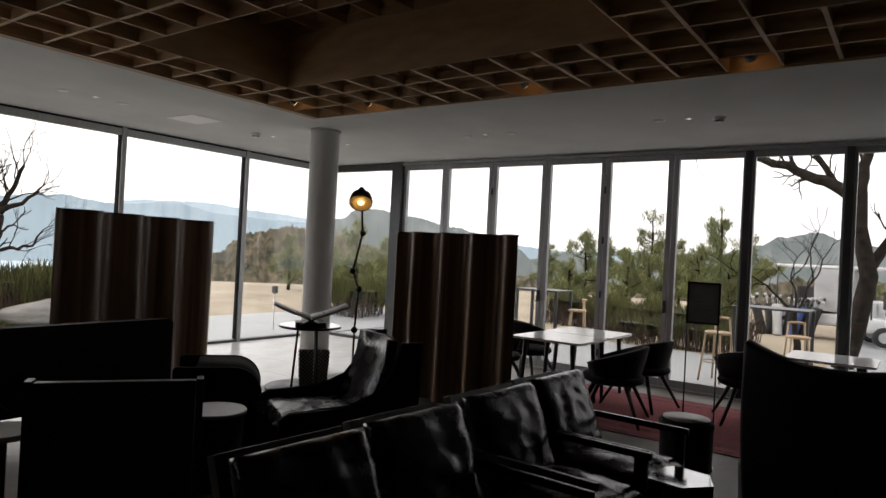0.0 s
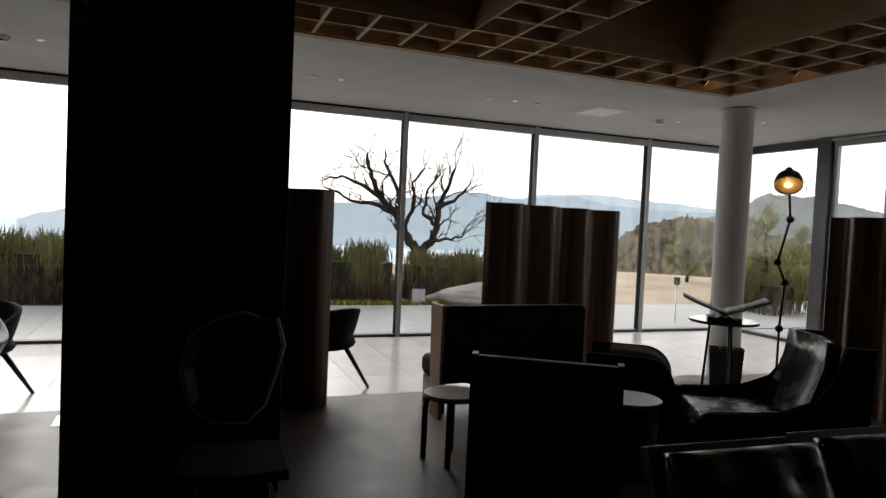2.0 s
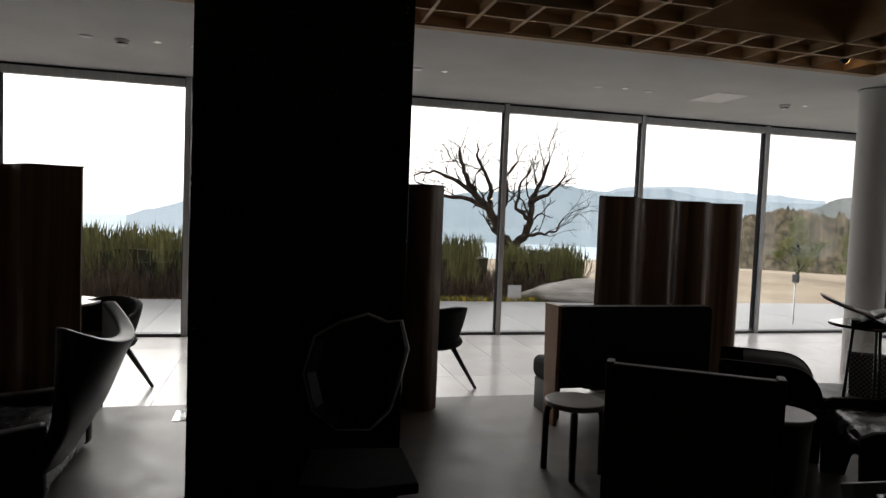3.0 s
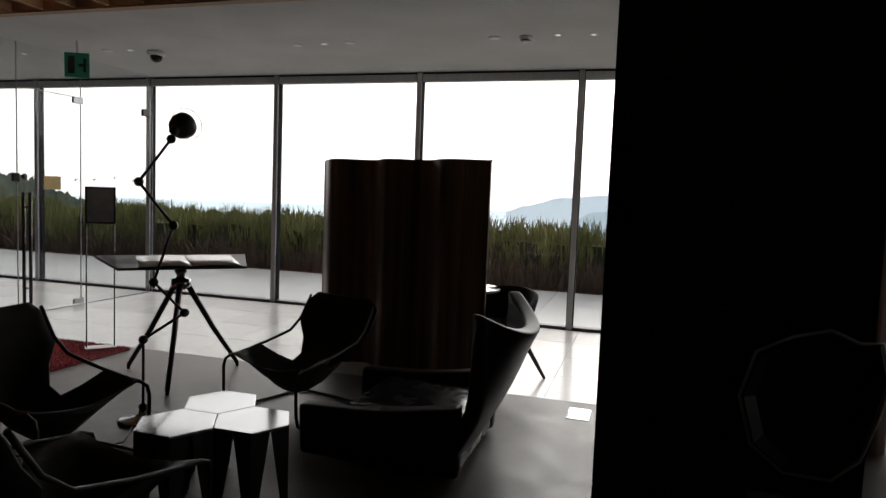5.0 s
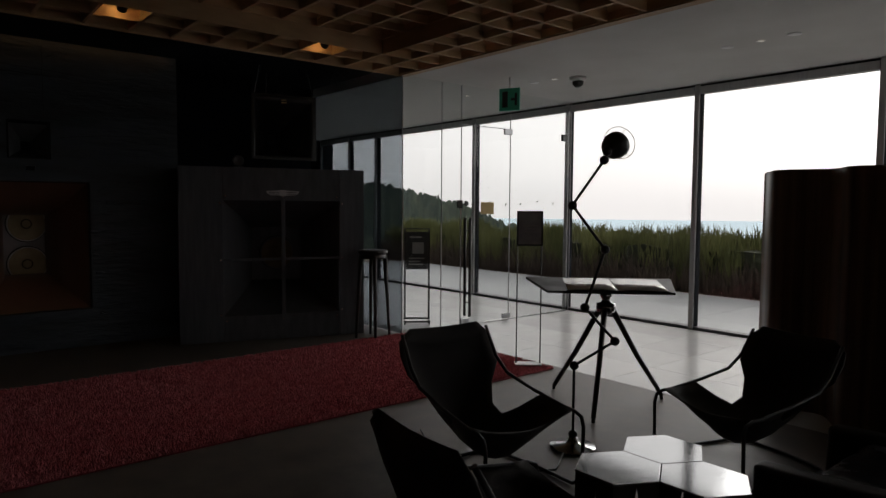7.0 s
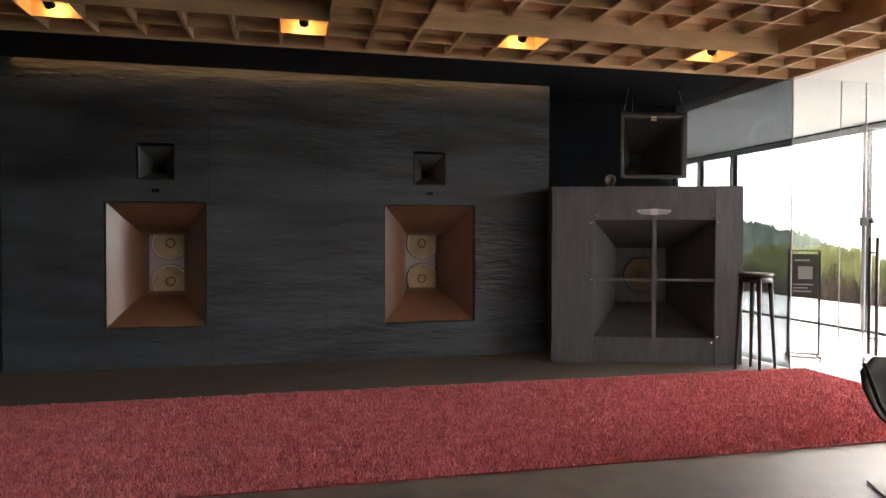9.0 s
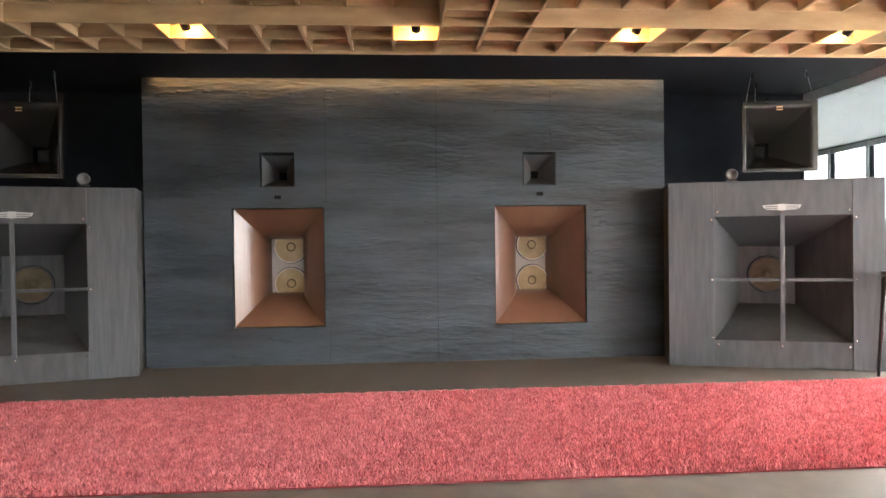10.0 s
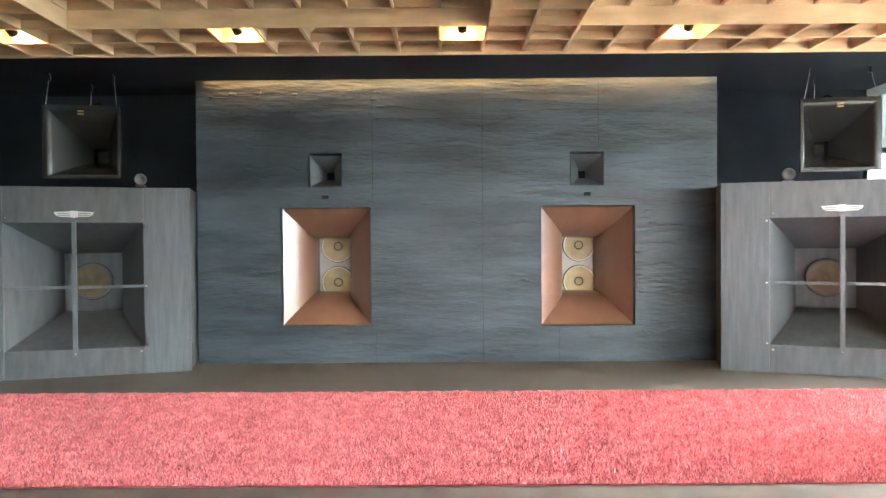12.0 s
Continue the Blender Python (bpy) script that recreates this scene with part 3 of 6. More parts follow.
for y0, z0, ln, lift, r in ((-1.6, 3.05, 1.0, 0.03, 0.007), (0.35, 2.93, 1.2, -0.08, 0.006), (1.6, 3.03, 2.2, -0.1, 0.007), (0.3, 2.8, 1.5, -0.06, 0.006), (2.2, 2.9, 1.5, -0.03, 0.006), (-0.7, 2.88, 1.0, 0.05, 0.006), (-1.1, 2.5, 1.2, 0.03, 0.004), (0.6, 2.2, 1.1, -0.05, 0.004), (3.0, 2.25, 1.1, 0.05, 0.005)):
    crack(y0, z0, ln, lift, r * 1.1)
for k in range(80):
    y0, z0 = random.uniform(-1.6, 3.7), random.choice((random.uniform(0.1, 3.1), random.uniform(2.6, 3.1), random.uniform(0.2, 1.9)))
    ln = random.uniform(0.08, 0.4)
    if not any(h[0] - ln - 0.02 < y0 < h[1] + 0.02 and h[2] - 0.06 < z0 < h[3] + 0.06 for h in big_holes + small_holes + slots):
        crack(y0, z0, ln, random.uniform(-0.04, 0.04), random.uniform(0.003, 0.007))
# knots and chips along the top, and the upright joints between the slabs
for y0, z0 in ((-1.33, 3.09), (-1.05, 3.1), (-0.62, 3.08), (0.33, 3.1), (0.3, 3.02), (0.36, 2.94), (0.28, 2.86), (1.1, 3.08), (1.75, 3.0), (3.3, 1.0), (3.36, 0.8), (3.3, 1.25), (2.0, 0.95)):
    bm = bmesh.new()
    bmesh.ops.create_icosphere(bm, subdivisions=2, radius=1.0)
    for v in bm.verts:
        k = 1 + 0.5 * noise.noise(v.co * 2.0 + Vector((y0, z0, 0)))
        v.co = Vector((PANEL_X + v.co.x * 0.006, y0 + v.co.y * 0.045 * k, z0 + v.co.z * 0.018 * k))
    part("knot", smooth_all(bm), "panel", stage)
for y0, za, zb in ((0.27, 1.83, 3.2), (0.3, 0.02, 0.4), (1.53, 0.02, 3.2), (2.86, 2.45, 3.2), (2.4, 0.02, 0.38)):
    bm = bmesh.new()
    tube(bm, [(PANEL_X, y0 + random.uniform(-0.006, 0.006), za + (zb - za) * s / 12) for s in range(13)], 0.0022, 5)
    part("joint", bm, "black_paint", stage)


# ---- cabinets beside the stage ----
def speaker_cabinet(at, flip):
    """A large box with a square horn mouth behind a cross of bars; y grows to the outer side (flip -1 mirrors)."""
    c = thing("speaker_cabinet", "large grey-black stained oak speaker cabinet with a square horn mouth", "loudspeaker", "cabinets beside the stage", at)
    H, W, D = 1.985, 2.1, 1.0
    a, b, z0, z1 = -1.05 + 0.47, -1.05 + 1.8, 0.286, 1.61

    def yy(u, v):
        return (u, v) if flip > 0 else (-v, -u)

    def slab(name, u, v, za, zb, xa, xb, mat, label="", bev=0.003):
        y0, y1 = yy(u, v)
        return part(name, boxed(xa, xb, y0, y1, za, zb, bev), mat, c, label)

    slab("side_board", -1.05, a - 0.003, 0, H, -0.04, 0.012, "cabinet_wood", "limed grey oak board")
    slab("side_board", b + 0.003, 1.05, 0, H, -0.04, 0.012, "cabinet_wood", "limed grey oak board")
    slab("top_board", a, b, z1, H, -0.04, 0.004, "cabinet_dark")
    slab("bottom_board", a, b, 0, z0, -0.04, 0.004, "cabinet_dark")
    slab("side", -1.05, -1.02, 0, H, -D, -0.042, "cabinet_dark")
    slab("side", 1.02, 1.05, 0, H, -D, -0.042, "cabinet_dark")
    slab("lid", -1.02, 1.02, H - 0.03, H, -D, -0.042, "cabinet_dark")
    mid = (a + b) / 2 - 0.0
    y0, y1 = yy(a, b)
    t0, t1 = yy(mid - 0.26, mid + 0.36)
    bm = bmesh.new()
    flare(bm, -0.03, -0.92, (y0, y1, z0, z1), (t0, t1, 0.6, 1.28), 8, 1.25)
    part("horn", bm, "cabinet_dark", c)
    part("baffle", boxed(-0.96, -0.92, t0, t1, 0.6, 1.28), "cabinet_dark", c)
    # the dimness this far inside the box is put into the cone's colour
    driver(c, -0.905, (t0 + t1) / 2, 0.95, 0.21, "cone_dark")
    m0, m1 = yy(mid - 0.022, mid + 0.022)
    part("bar", boxed(0.006, 0.03, m0, m1, z0 - 0.02, z1 + 0.02, 0.003), "cabinet_wood", c)
    part("bar", boxed(-0.02, 0.004, y0, y1, 0.92, 0.95, 0.003), "cabinet_wood", c)
    turn = Matrix.Rotation(radians(90), 3, "Y")
    for u in (a - 0.03, a + 0.03, mid, b - 0.03, b + 0.03):
        for z in (z0 - 0.05, z1 + 0.05) if u in (a + 0.03, mid, b - 0.03) else (z0 + 0.02, 0.935, z1 - 0.03):
            yb = u if flip > 0 else -u
            bm = bmesh.new()
            lathe(bm, [(0.013, 0), (0.013, 0.006), (0.008, 0.011), (0.001, 0.012)], 12, (0.012 if u in (a - 0.03, b + 0.03) else 0.004, yb, z), turn)
            part("bolt", bm, "chrome", c)
    # winged badge, plain
    ym = mid if flip > 0 else -mid
    badge = part("badge", boxed(0.005, 0.013, ym - 0.035, ym + 0.035, 1.665, 1.735, 0.004), "canvas", c, "pale metal winged badge")
    for sgn in (-1, 1):
        out = [(0.03, 0.03), (0.19, 0.022), (0.17, -0.012), (0.14, -0.026), (0.03, -0.028)]
        bm = bmesh.new()
        m = Matrix.Translation((0.005, ym, 1.7)) @ Matrix(((0, 0, 1, 0), (sgn, 0, 0, 0), (0, 1, 0, 0), (0, 0, 0, 1)))
        prism(bm, out, 0.006, m)
        part("wing", bm, "canvas", badge)
        for r_ in range(2):
            part("bar", boxed(0.0115, 0.0125, ym + sgn * 0.1 - 0.06, ym + sgn * 0.1 + 0.06, 1.684 + 0.02 * r_, 1.692 + 0.02 * r_), "cabinet_dark", badge)
    return c


speaker_cabinet(pose(-6.985, 5.03, 0, 0, 0, -17.5), 1)
speaker_cabinet(pose(-7.174, -2.69, 0, 0, 0, 14.1), -1)


def hanging_horn(at, lean):
    h = thing("hanging_horn", "square black sheet-metal horn hung on wires from the ceiling", "loudspeaker", "hanging horns", at)
    bm = bmesh.new()
    flare(bm, 0.0, -0.62, (-0.42, 0.42, -0.39, 0.39), (-0.07, 0.07, -0.16, -0.02), 8, 1.35)
    bent(bm, 0.008)
    part("flare", bm, "horn_black", h)
    bm = bmesh.new()
    for y0, y1, z0, z1 in ((-0.43, 0.43, 0.385, 0.4), (-0.43, 0.43, -0.4, -0.385), (-0.43, -0.415, -0.385, 0.385), (0.415, 0.43, -0.385, 0.385)):
        box(bm, -0.03, 0.006, y0, y1, z0, z1)
    part("rim", bm, "horn_black", h)
    bm = bmesh.new()
    tube(bm, [(-0.6, 0, -0.09), (-0.72, 0, -0.02), (-0.72, 0, 0.3), (-0.6, 0, 0.45), (-0.42, 0.02, 0.47), (-0.34, 0.05, 0.38)], 0.05, 14)
    part("throat", bm, "horn_black", h, "curved black throat pipe")
    for k in range(2):
        part("tag", boxed(0.007, 0.009, -0.04, 0.03, 0.395 - 0.07 - 0.03 * k, 0.41 - 0.07 - 0.03 * k), "brass", h)
    for y, x in ((-0.39, 0.0), (0.39, 0.0), (-0.1, -0.5)):
        bm = bmesh.new()
        tube(bm, [(x, y, 0.38), (x - 0.02, y * (1.0 - lean), 0.74)], 0.003, 6)
        part("wire", bm, "alu", h)
        part("clip", boxed(x - 0.035, x - 0.005, y * (1 - lean) - 0.012, y * (1 - lean) + 0.012, 0.66, 0.73, 0.004), "black_metal", h)
    return h


hanging_horn(pose(-7.35, 5.33, 2.505, 0, 0, -10) @ Matrix.Diagonal((1, 0.93, 0.98, 1)), 0.2)
hanging_horn(pose(-7.35, -2.79, 2.485, 0, 0, 8) @ Matrix.Diagonal((1, 0.92, 0.98, 1)), 0.1)
# small round drivers on the cabinets
for x, y, rz in ((-7.12, -2.06, 20), (-7.05, 4.62, -20)):
    d = thing("round_driver", "small round chrome driver on top of a cabinet", "loudspeaker", "round drivers", pose(x, y, 1.985, 0, 0, rz))
    turn = Matrix.Rotation(radians(90), 3, "Y")
    bm = bmesh.new()
    lathe(bm, [(0.02, -0.06), (0.05, -0.055), (0.055, 0), (0.062, 0.004), (0.062, 0.016), (0.048, 0.018), (0.02, -0.02), (0.001, -0.02)], 28, (0, 0, 0.068), turn)
    part("body", bm, "dark_alu", d)
    part("foot", boxed(-0.04, 0.03, -0.05, 0.05, 0, 0.008, 0.002), "black_metal", d)

# ---- red rug ----
RX0, RX1, RY0, RY1 = -6.27, -4.0, -4.0, 6.48
rug = thing("rug", "long red shag wool rug before the stage", "rug", at=pose(0, 0, 0))
part("backing", boxed(RX0, RX1, RY0, RY1, 0.001, 0.012, 0.004), "rug_back", rug)
rng = np.random.default_rng(3)
NT = 160000
tx, ty = rng.uniform(RX0 + 0.004, RX1 - 0.004, NT), rng.uniform(RY0, RY1, NT)
ta, th, tw = rng.uniform(0, 6.283, NT), rng.uniform(0.01, 0.03, NT), rng.uniform(0.006, 0.0105, NT)
lx, ly = rng.normal(0, 0.007, NT), rng.normal(0, 0.007, NT)
vs = np.zeros((NT, 5, 3))
for k in range(4):
    aa = ta + k * math.pi / 2
    vs[:, k, 0], vs[:, k, 1], vs[:, k, 2] = tx + np.cos(aa) * tw, ty + np.sin(aa) * tw, 0.012
vs[:, 4, 0], vs[:, 4, 1], vs[:, 4, 2] = tx + lx, ty + ly, 0.012 + th
idx = (np.arange(NT) * 5)[:, None, None]
fs = (idx + np.array([[0, 1, 4], [1, 2, 4], [2, 3, 4], [3, 0, 4]])).reshape(-1, 3)
me = bpy.data.meshes.new("pile")
me.from_pydata(vs.reshape(-1, 3).tolist(), [], fs.tolist())
me.materials.append(M["red_rug"])
pile = new("pile", me)
pile.parent = rug
tagged(pile, "thick red wool pile", kind="stuff")

# ---- spots in the coffers ----
for k, (ix, iy) in enumerate(SPOT_CELLS):
    x, y = -6.35 + (ix + 0.5) * PX, FIELD_N - (iy + 0.5) * PY
    side = 1 if ix < 18 else -1
    s = thing("coffer_spot", "small black cylinder spotlight glowing warm in a coffer", "spotlight", "spots in the coffers", pose(x + 0.03 * side, y, CEIL + 0.066, 0, 0, 0 if side > 0 else 180))
    turn = Matrix.Rotation(radians(-118), 3, "Y")
    bm = bmesh.new()
    lathe(bm, [(0.001, -0.062), (0.03, -0.062), (0.04, -0.055), (0.04, 0.06), (0.034, 0.062)], 20, (0, 0, 0), turn)
    part("housing", bm, "black_metal", s)
    bm = bmesh.new()
    lathe(bm, [(0.033, 0.063), (0.033, 0.067), (0.001, 0.068)], 20, (0, 0, 0), turn)
    part("bulb", bm, "warm_bulb", s)
    bm = bmesh.new()
    tube(bm, [(0.02, 0, 0.0), (0.03, 0, 0.172)], 0.008, 8)
    part("stem", bm, "black_metal", s)
    ld = bpy.data.lights.new("spot_lamp", "POINT")
    ld.energy, ld.color, ld.shadow_soft_size = 0.5 if ix < 18 else 0.008, (1.0, 0.56, 0.2) if ix < 18 else (1.0, 0.3, 0.1), 0.02
    lo = new("spot_lamp", ld)
    lo.location = (x - 0.11 * side, y, CEIL + 0.05)
# strip lamp in the slot over the stage wall
ld = bpy.data.lights.new("strip_lamp", "AREA")
ld.shape, ld.size, ld.size_y, ld.energy, ld.color = "RECTANGLE", 5.8, 0.03, 0.95, (1.0, 0.52, 0.2)
lo = new("strip_lamp", ld)
lo.matrix_world = look((-7.78, 1.25, 3.245), (-7.86, 1.25, 2.8)) @ pose(0, 0, 0)

# ---- glass partition and its door ----
PXX = -6.3


def glass_sheet(name, parent, x0, x1, y0, y1, z0, z1):
    g = part(name, boxed(x0, x1, y0, y1, z0, z1), "part_glass", parent)
    g.visible_shadow = False
    return g


gp = thing("glass_partition", "frameless clear glass partition with small bird decals", "partition", kind="structure")
for y0, y1 in ((6.35, 6.949), (6.957, 7.275), (8.175, 9.44)):
    glass_sheet("pane", gp, PXX - 0.006, PXX + 0.006, y0, y1, 0.012, 3.11)
glass_sheet("transom", gp, PXX - 0.006, PXX + 0.006, 7.285, 8.165, 2.62, 3.11)
pane_ = glass_sheet("return_pane", gp, -8.58, PXX - 0.01, 6.334, 6.346, 0.012, 3.11)
pane_.data.materials[0] = M["smoked_glass"]
for y, z0, z1 in ((6.346, 0.012, 3.11), (6.953, 0.012, 3.11), (7.279, 0.012, 3.11), (8.169, 0.012, 3.11), (9.445, 0.012, 3.11)):
    part("glass_edge", boxed(PXX - 0.007, PXX + 0.007, y - 0.003, y + 0.003, z0, z1), "baffle", gp)
part("glass_edge", boxed(PXX - 0.007, PXX + 0.007, 7.285, 8.165, 2.612, 2.618), "baffle", gp)
part("floor_rail", boxed(PXX - 0.012, PXX + 0.012, 6.41, 9.38, 0.0, 0.012), "steel", gp)
random.seed(2)
for k in range(9):
    y = 6.5 + 0.31 * k + random.uniform(-0.06, 0.06)
    z = 1.6 + random.uniform(-0.03, 0.03)
    bm = bmesh.new()
    prism(bm, [(0, 0), (0.03, 0.045), (0.012, 0.012), (0.055, 0.03), (0.02, -0.006)], 0.001, Matrix.Translation((PXX + 0.008, y, z)) @ Matrix(((0, 0, 1, 0), (1, 0, 0, 0), (0, 1, 0, 0), (0, 0, 0, 1))))
    part("decal", bm, "black_metal", gp)
gd = thing("glass_door", "frameless glass door with long dark pull handles and steel patch fittings", "door", kind="structure")
glass_sheet("pane", gd, PXX - 0.006, PXX + 0.006, 7.285, 8.165, 0.02, 2.61)
for z0, z1 in ((0.02, 0.09), (2.54, 2.62)):
    part("patch_fitting", boxed(PXX - 0.016, PXX + 0.016, 8.05, 8.2, z0, z1, 0.003), "steel", gd)
part("patch_fitting", boxed(PXX - 0.016, PXX + 0.016, 7.29, 7.42, 0.02, 0.09, 0.003), "steel", gd)
for x in (PXX - 0.05, PXX + 0.05):
    bm = bmesh.new()
    tube(bm, [(x, 7.4, 0.12), (x, 7.4, 1.42)], 0.019, 12)
    for z in (0.3, 1.25):
        tube(bm, [(x, 7.4, z), (PXX, 7.4, z)], 0.009, 8)
    part("pull_handle", bm, "wood_black", gd, "long dark wooden pull handle")
part("lock", boxed(PXX + 0.007, PXX + 0.03, 7.2, 7.29, 1.54, 1.64, 0.006), "dark_plastic", gd)
bm = bmesh.new()
lathe(bm, [(0.035, 0), (0.035, 0.015), (0.001, 0.016)], 20, (PXX + 0.007, 7.36, 1.6), Matrix.Rotation(radians(90), 3, "Y"))
part("button", bm, "dark_plastic", gd)
part("closer", boxed(PXX - 0.02, PXX + 0.02, 9.24, 9.36, 2.53, 2.63, 0.004), "dark_plastic", gp)
tagged(part("plaque", boxed(PXX + 0.007, PXX + 0.011, 7.62, 7.86, 1.46, 1.62, 0.002), "brass"), "small dull gold plaque hung on the glass door", "plaque")

# ---- ceiling fixtures ----
def small_turned(name, label, cat, group, x, y, profile, mat, extra=None):
    t = thing(name, label, cat, group, pose(x, y, CEIL - 0.001))
    bm = bmesh.new()
    lathe(bm, profile, 28)
    part("body", bm, mat, t)
    if extra:
        bm = bmesh.new()
        lathe(bm, extra[0], 24)
        part(extra[2], bm, extra[1], t)


for x, y in ((4.63, 7.96), (7.12, 8.0), (2.5, 7.97), (-0.33, 7.87), (-2.8, 7.92), (-5.3, 7.9), (8.0, 5.03), (7.95, 2.54), (-6.9, 7.9), (0.0, 7.9), (8.0, 7.4)):
    small_turned("downlight", "small round recessed ceiling downlight with white rim", "downlight", "ceiling downlights", x, y, [(0.042, 0), (0.042, -0.005), (0.026, -0.005), (0.024, 0)], "white_plastic", ([(0.022, -0.001), (0.022, -0.003), (0.001, -0.003)], "cool_spot", "lens"))
for x, y in ((4.3, 7.99), (4.95, 8.0), (-3.12, 7.92), (-2.49, 7.9), (-5.61, 7.88), (8.04, 5.33), (8.03, 4.67), (7.94, 2.84), (2.2, 7.97), (-0.95, 7.9)):
    small_turned("sprinkler_cap", "flat round white cap on the ceiling", "sprinkler", "ceiling caps", x, y, [(0.06, 0), (0.06, -0.004), (0.05, -0.008), (0.001, -0.008)], "white_plastic")
for x, y in ((6.87, 8.05), (-0.64, 7.9), (7.99, 2.25)):
    small_turned("smoke_detector", "round white smoke detector on the ceiling", "detector", "smoke detectors", x, y, [(0.065, 0), (0.065, -0.02), (0.05, -0.028), (0.045, -0.05), (0.03, -0.056), (0.001, -0.056)], "white_plastic", ([(0.046, -0.03), (0.049, -0.034), (0.046, -0.046)], "dark_plastic", "vent"))
small_turned("dome_camera", "white and smoked dome camera on the ceiling", "camera dome", "", -5.03, 8.02, [(0.1, 0), (0.1, -0.03), (0.09, -0.045), (0.07, -0.05)], "white_plastic", ([(0.07, -0.046), (0.066, -0.08), (0.05, -0.105), (0.025, -0.12), (0.001, -0.124)], "dark_plastic", "dome"))
tagged(part("access_panel", boxed(5.66, 6.1, 7.72, 8.26, CEIL - 0.006, CEIL - 0.001, 0.002), "white_plastic"), "square white access panel flush with the ceiling", "ceiling panel")

ex = thing("exit_sign", "green hanging exit sign, its white pictogram darkened as if backlit", "sign", "", pose(-5.58, 7.42, 2.72, 0, 0, 25))
part("panel", boxed(-0.13, 0.13, -0.015, 0.015, 0, 0.27, 0.005), "green_sign", ex)
part("rod", boxed(-0.01, 0.01, -0.006, 0.006, 0.27, 0.4), "white_plastic", ex)
# white pictogram coloured dark, as it looks with the light behind it
for x0, x1, z0, z1 in ((-0.09, -0.02, 0.04, 0.23), (0.02, 0.1, 0.12, 0.15), (0.07, 0.1, 0.06, 0.21)):
    part("pictogram", boxed(x0, x1, -0.018, -0.0155, z0, z1), "dark_plastic", ex)

tagged(part("floor_box", boxed(0.1, 0.26, 6.15, 6.41, 0.0, 0.004, 0.001), "steel"), "flush square steel floor socket box in the concrete", "floor box")


# ---- wavy screens ----
def wavy_screen(x0, y0, x1, y1, waves, phase, height=1.82):
    d = Vector((x1 - x0, y1 - y0, 0))
    ln = d.length
    s = thing("wavy_screen", "tall undulating dark rosewood room divider screen", "screen", "wavy screens", pose(x0, y0, 0, 0, 0, math.degrees(math.atan2(d.y, d.x))))
    bm = bmesh.new()
    n = 120
    lo, hi = [], []
    for i in range(n + 1):
        f = i / n
        y = 0.075 * math.sin(2 * math.pi * waves * f + phase) + 0.012 * math.sin(17 * f + phase)
        lo.append(bm.verts.new((f * ln, y, 0.002)))
        hi.append(bm.verts.new((f * ln, y, height)))
    for i in range(n):
        bm.faces.new((lo[i], lo[i + 1], hi[i + 1], hi[i])).smooth = True
    bent(bm, 0.016)
    for e in bm.edges:
        if len(e.link_faces) == 2 and e.link_faces[0].normal.dot(e.link_faces[1].normal) < 0.5:
            e.smooth = False
    part("panel", bm, "rosewood", s)
    bm = bmesh.new()
    pts = [(i / 40 * ln, 0.075 * math.sin(2 * math.pi * waves * i / 40 + phase) + 0.012 * math.sin(17 * i / 40 + phase) + 0.008, height + 0.002) for i in range(41)]
    tube(bm, pts, 0.009, 6)
    part("top_edge", bm, "wood_black", s)
    return s


wavy_screen(0.75, 6.3, 2.12, 6.24, 3, 0.4)
wavy_screen(3.74, 6.57, 5.74, 7.2, 4, 1.2)
wavy_screen(6.83, 5.4, 6.84, 3.83, 4, 0.0)
wavy_screen(-2.37, 7.07, -0.65, 6.56, 3, 2.0, 1.845)


# ---- seats ----
def sheet(bm, rows, thick):
    """A curved pad lofted through rows of points, with thickness and rounded rim."""
    grid = [[bm.verts.new(p) for p in r] for r in rows]
    for a, b in zip(grid, grid[1:]):
        for k in range(len(a) - 1):
            bm.faces.new((a[k], a[k + 1], b[k + 1], b[k])).smooth = True
    bent(bm, thick)
    return smooth_all(bm)


def soft(ob, level=1, bev=0.02):
    m = ob.modifiers.new("round", "BEVEL")
    m.width, m.segments, m.limit_method = bev, 3, "ANGLE"
    if level:
        s = ob.modifiers.new("soft", "SUBSURF")
        s.levels = s.render_levels = level
    return ob


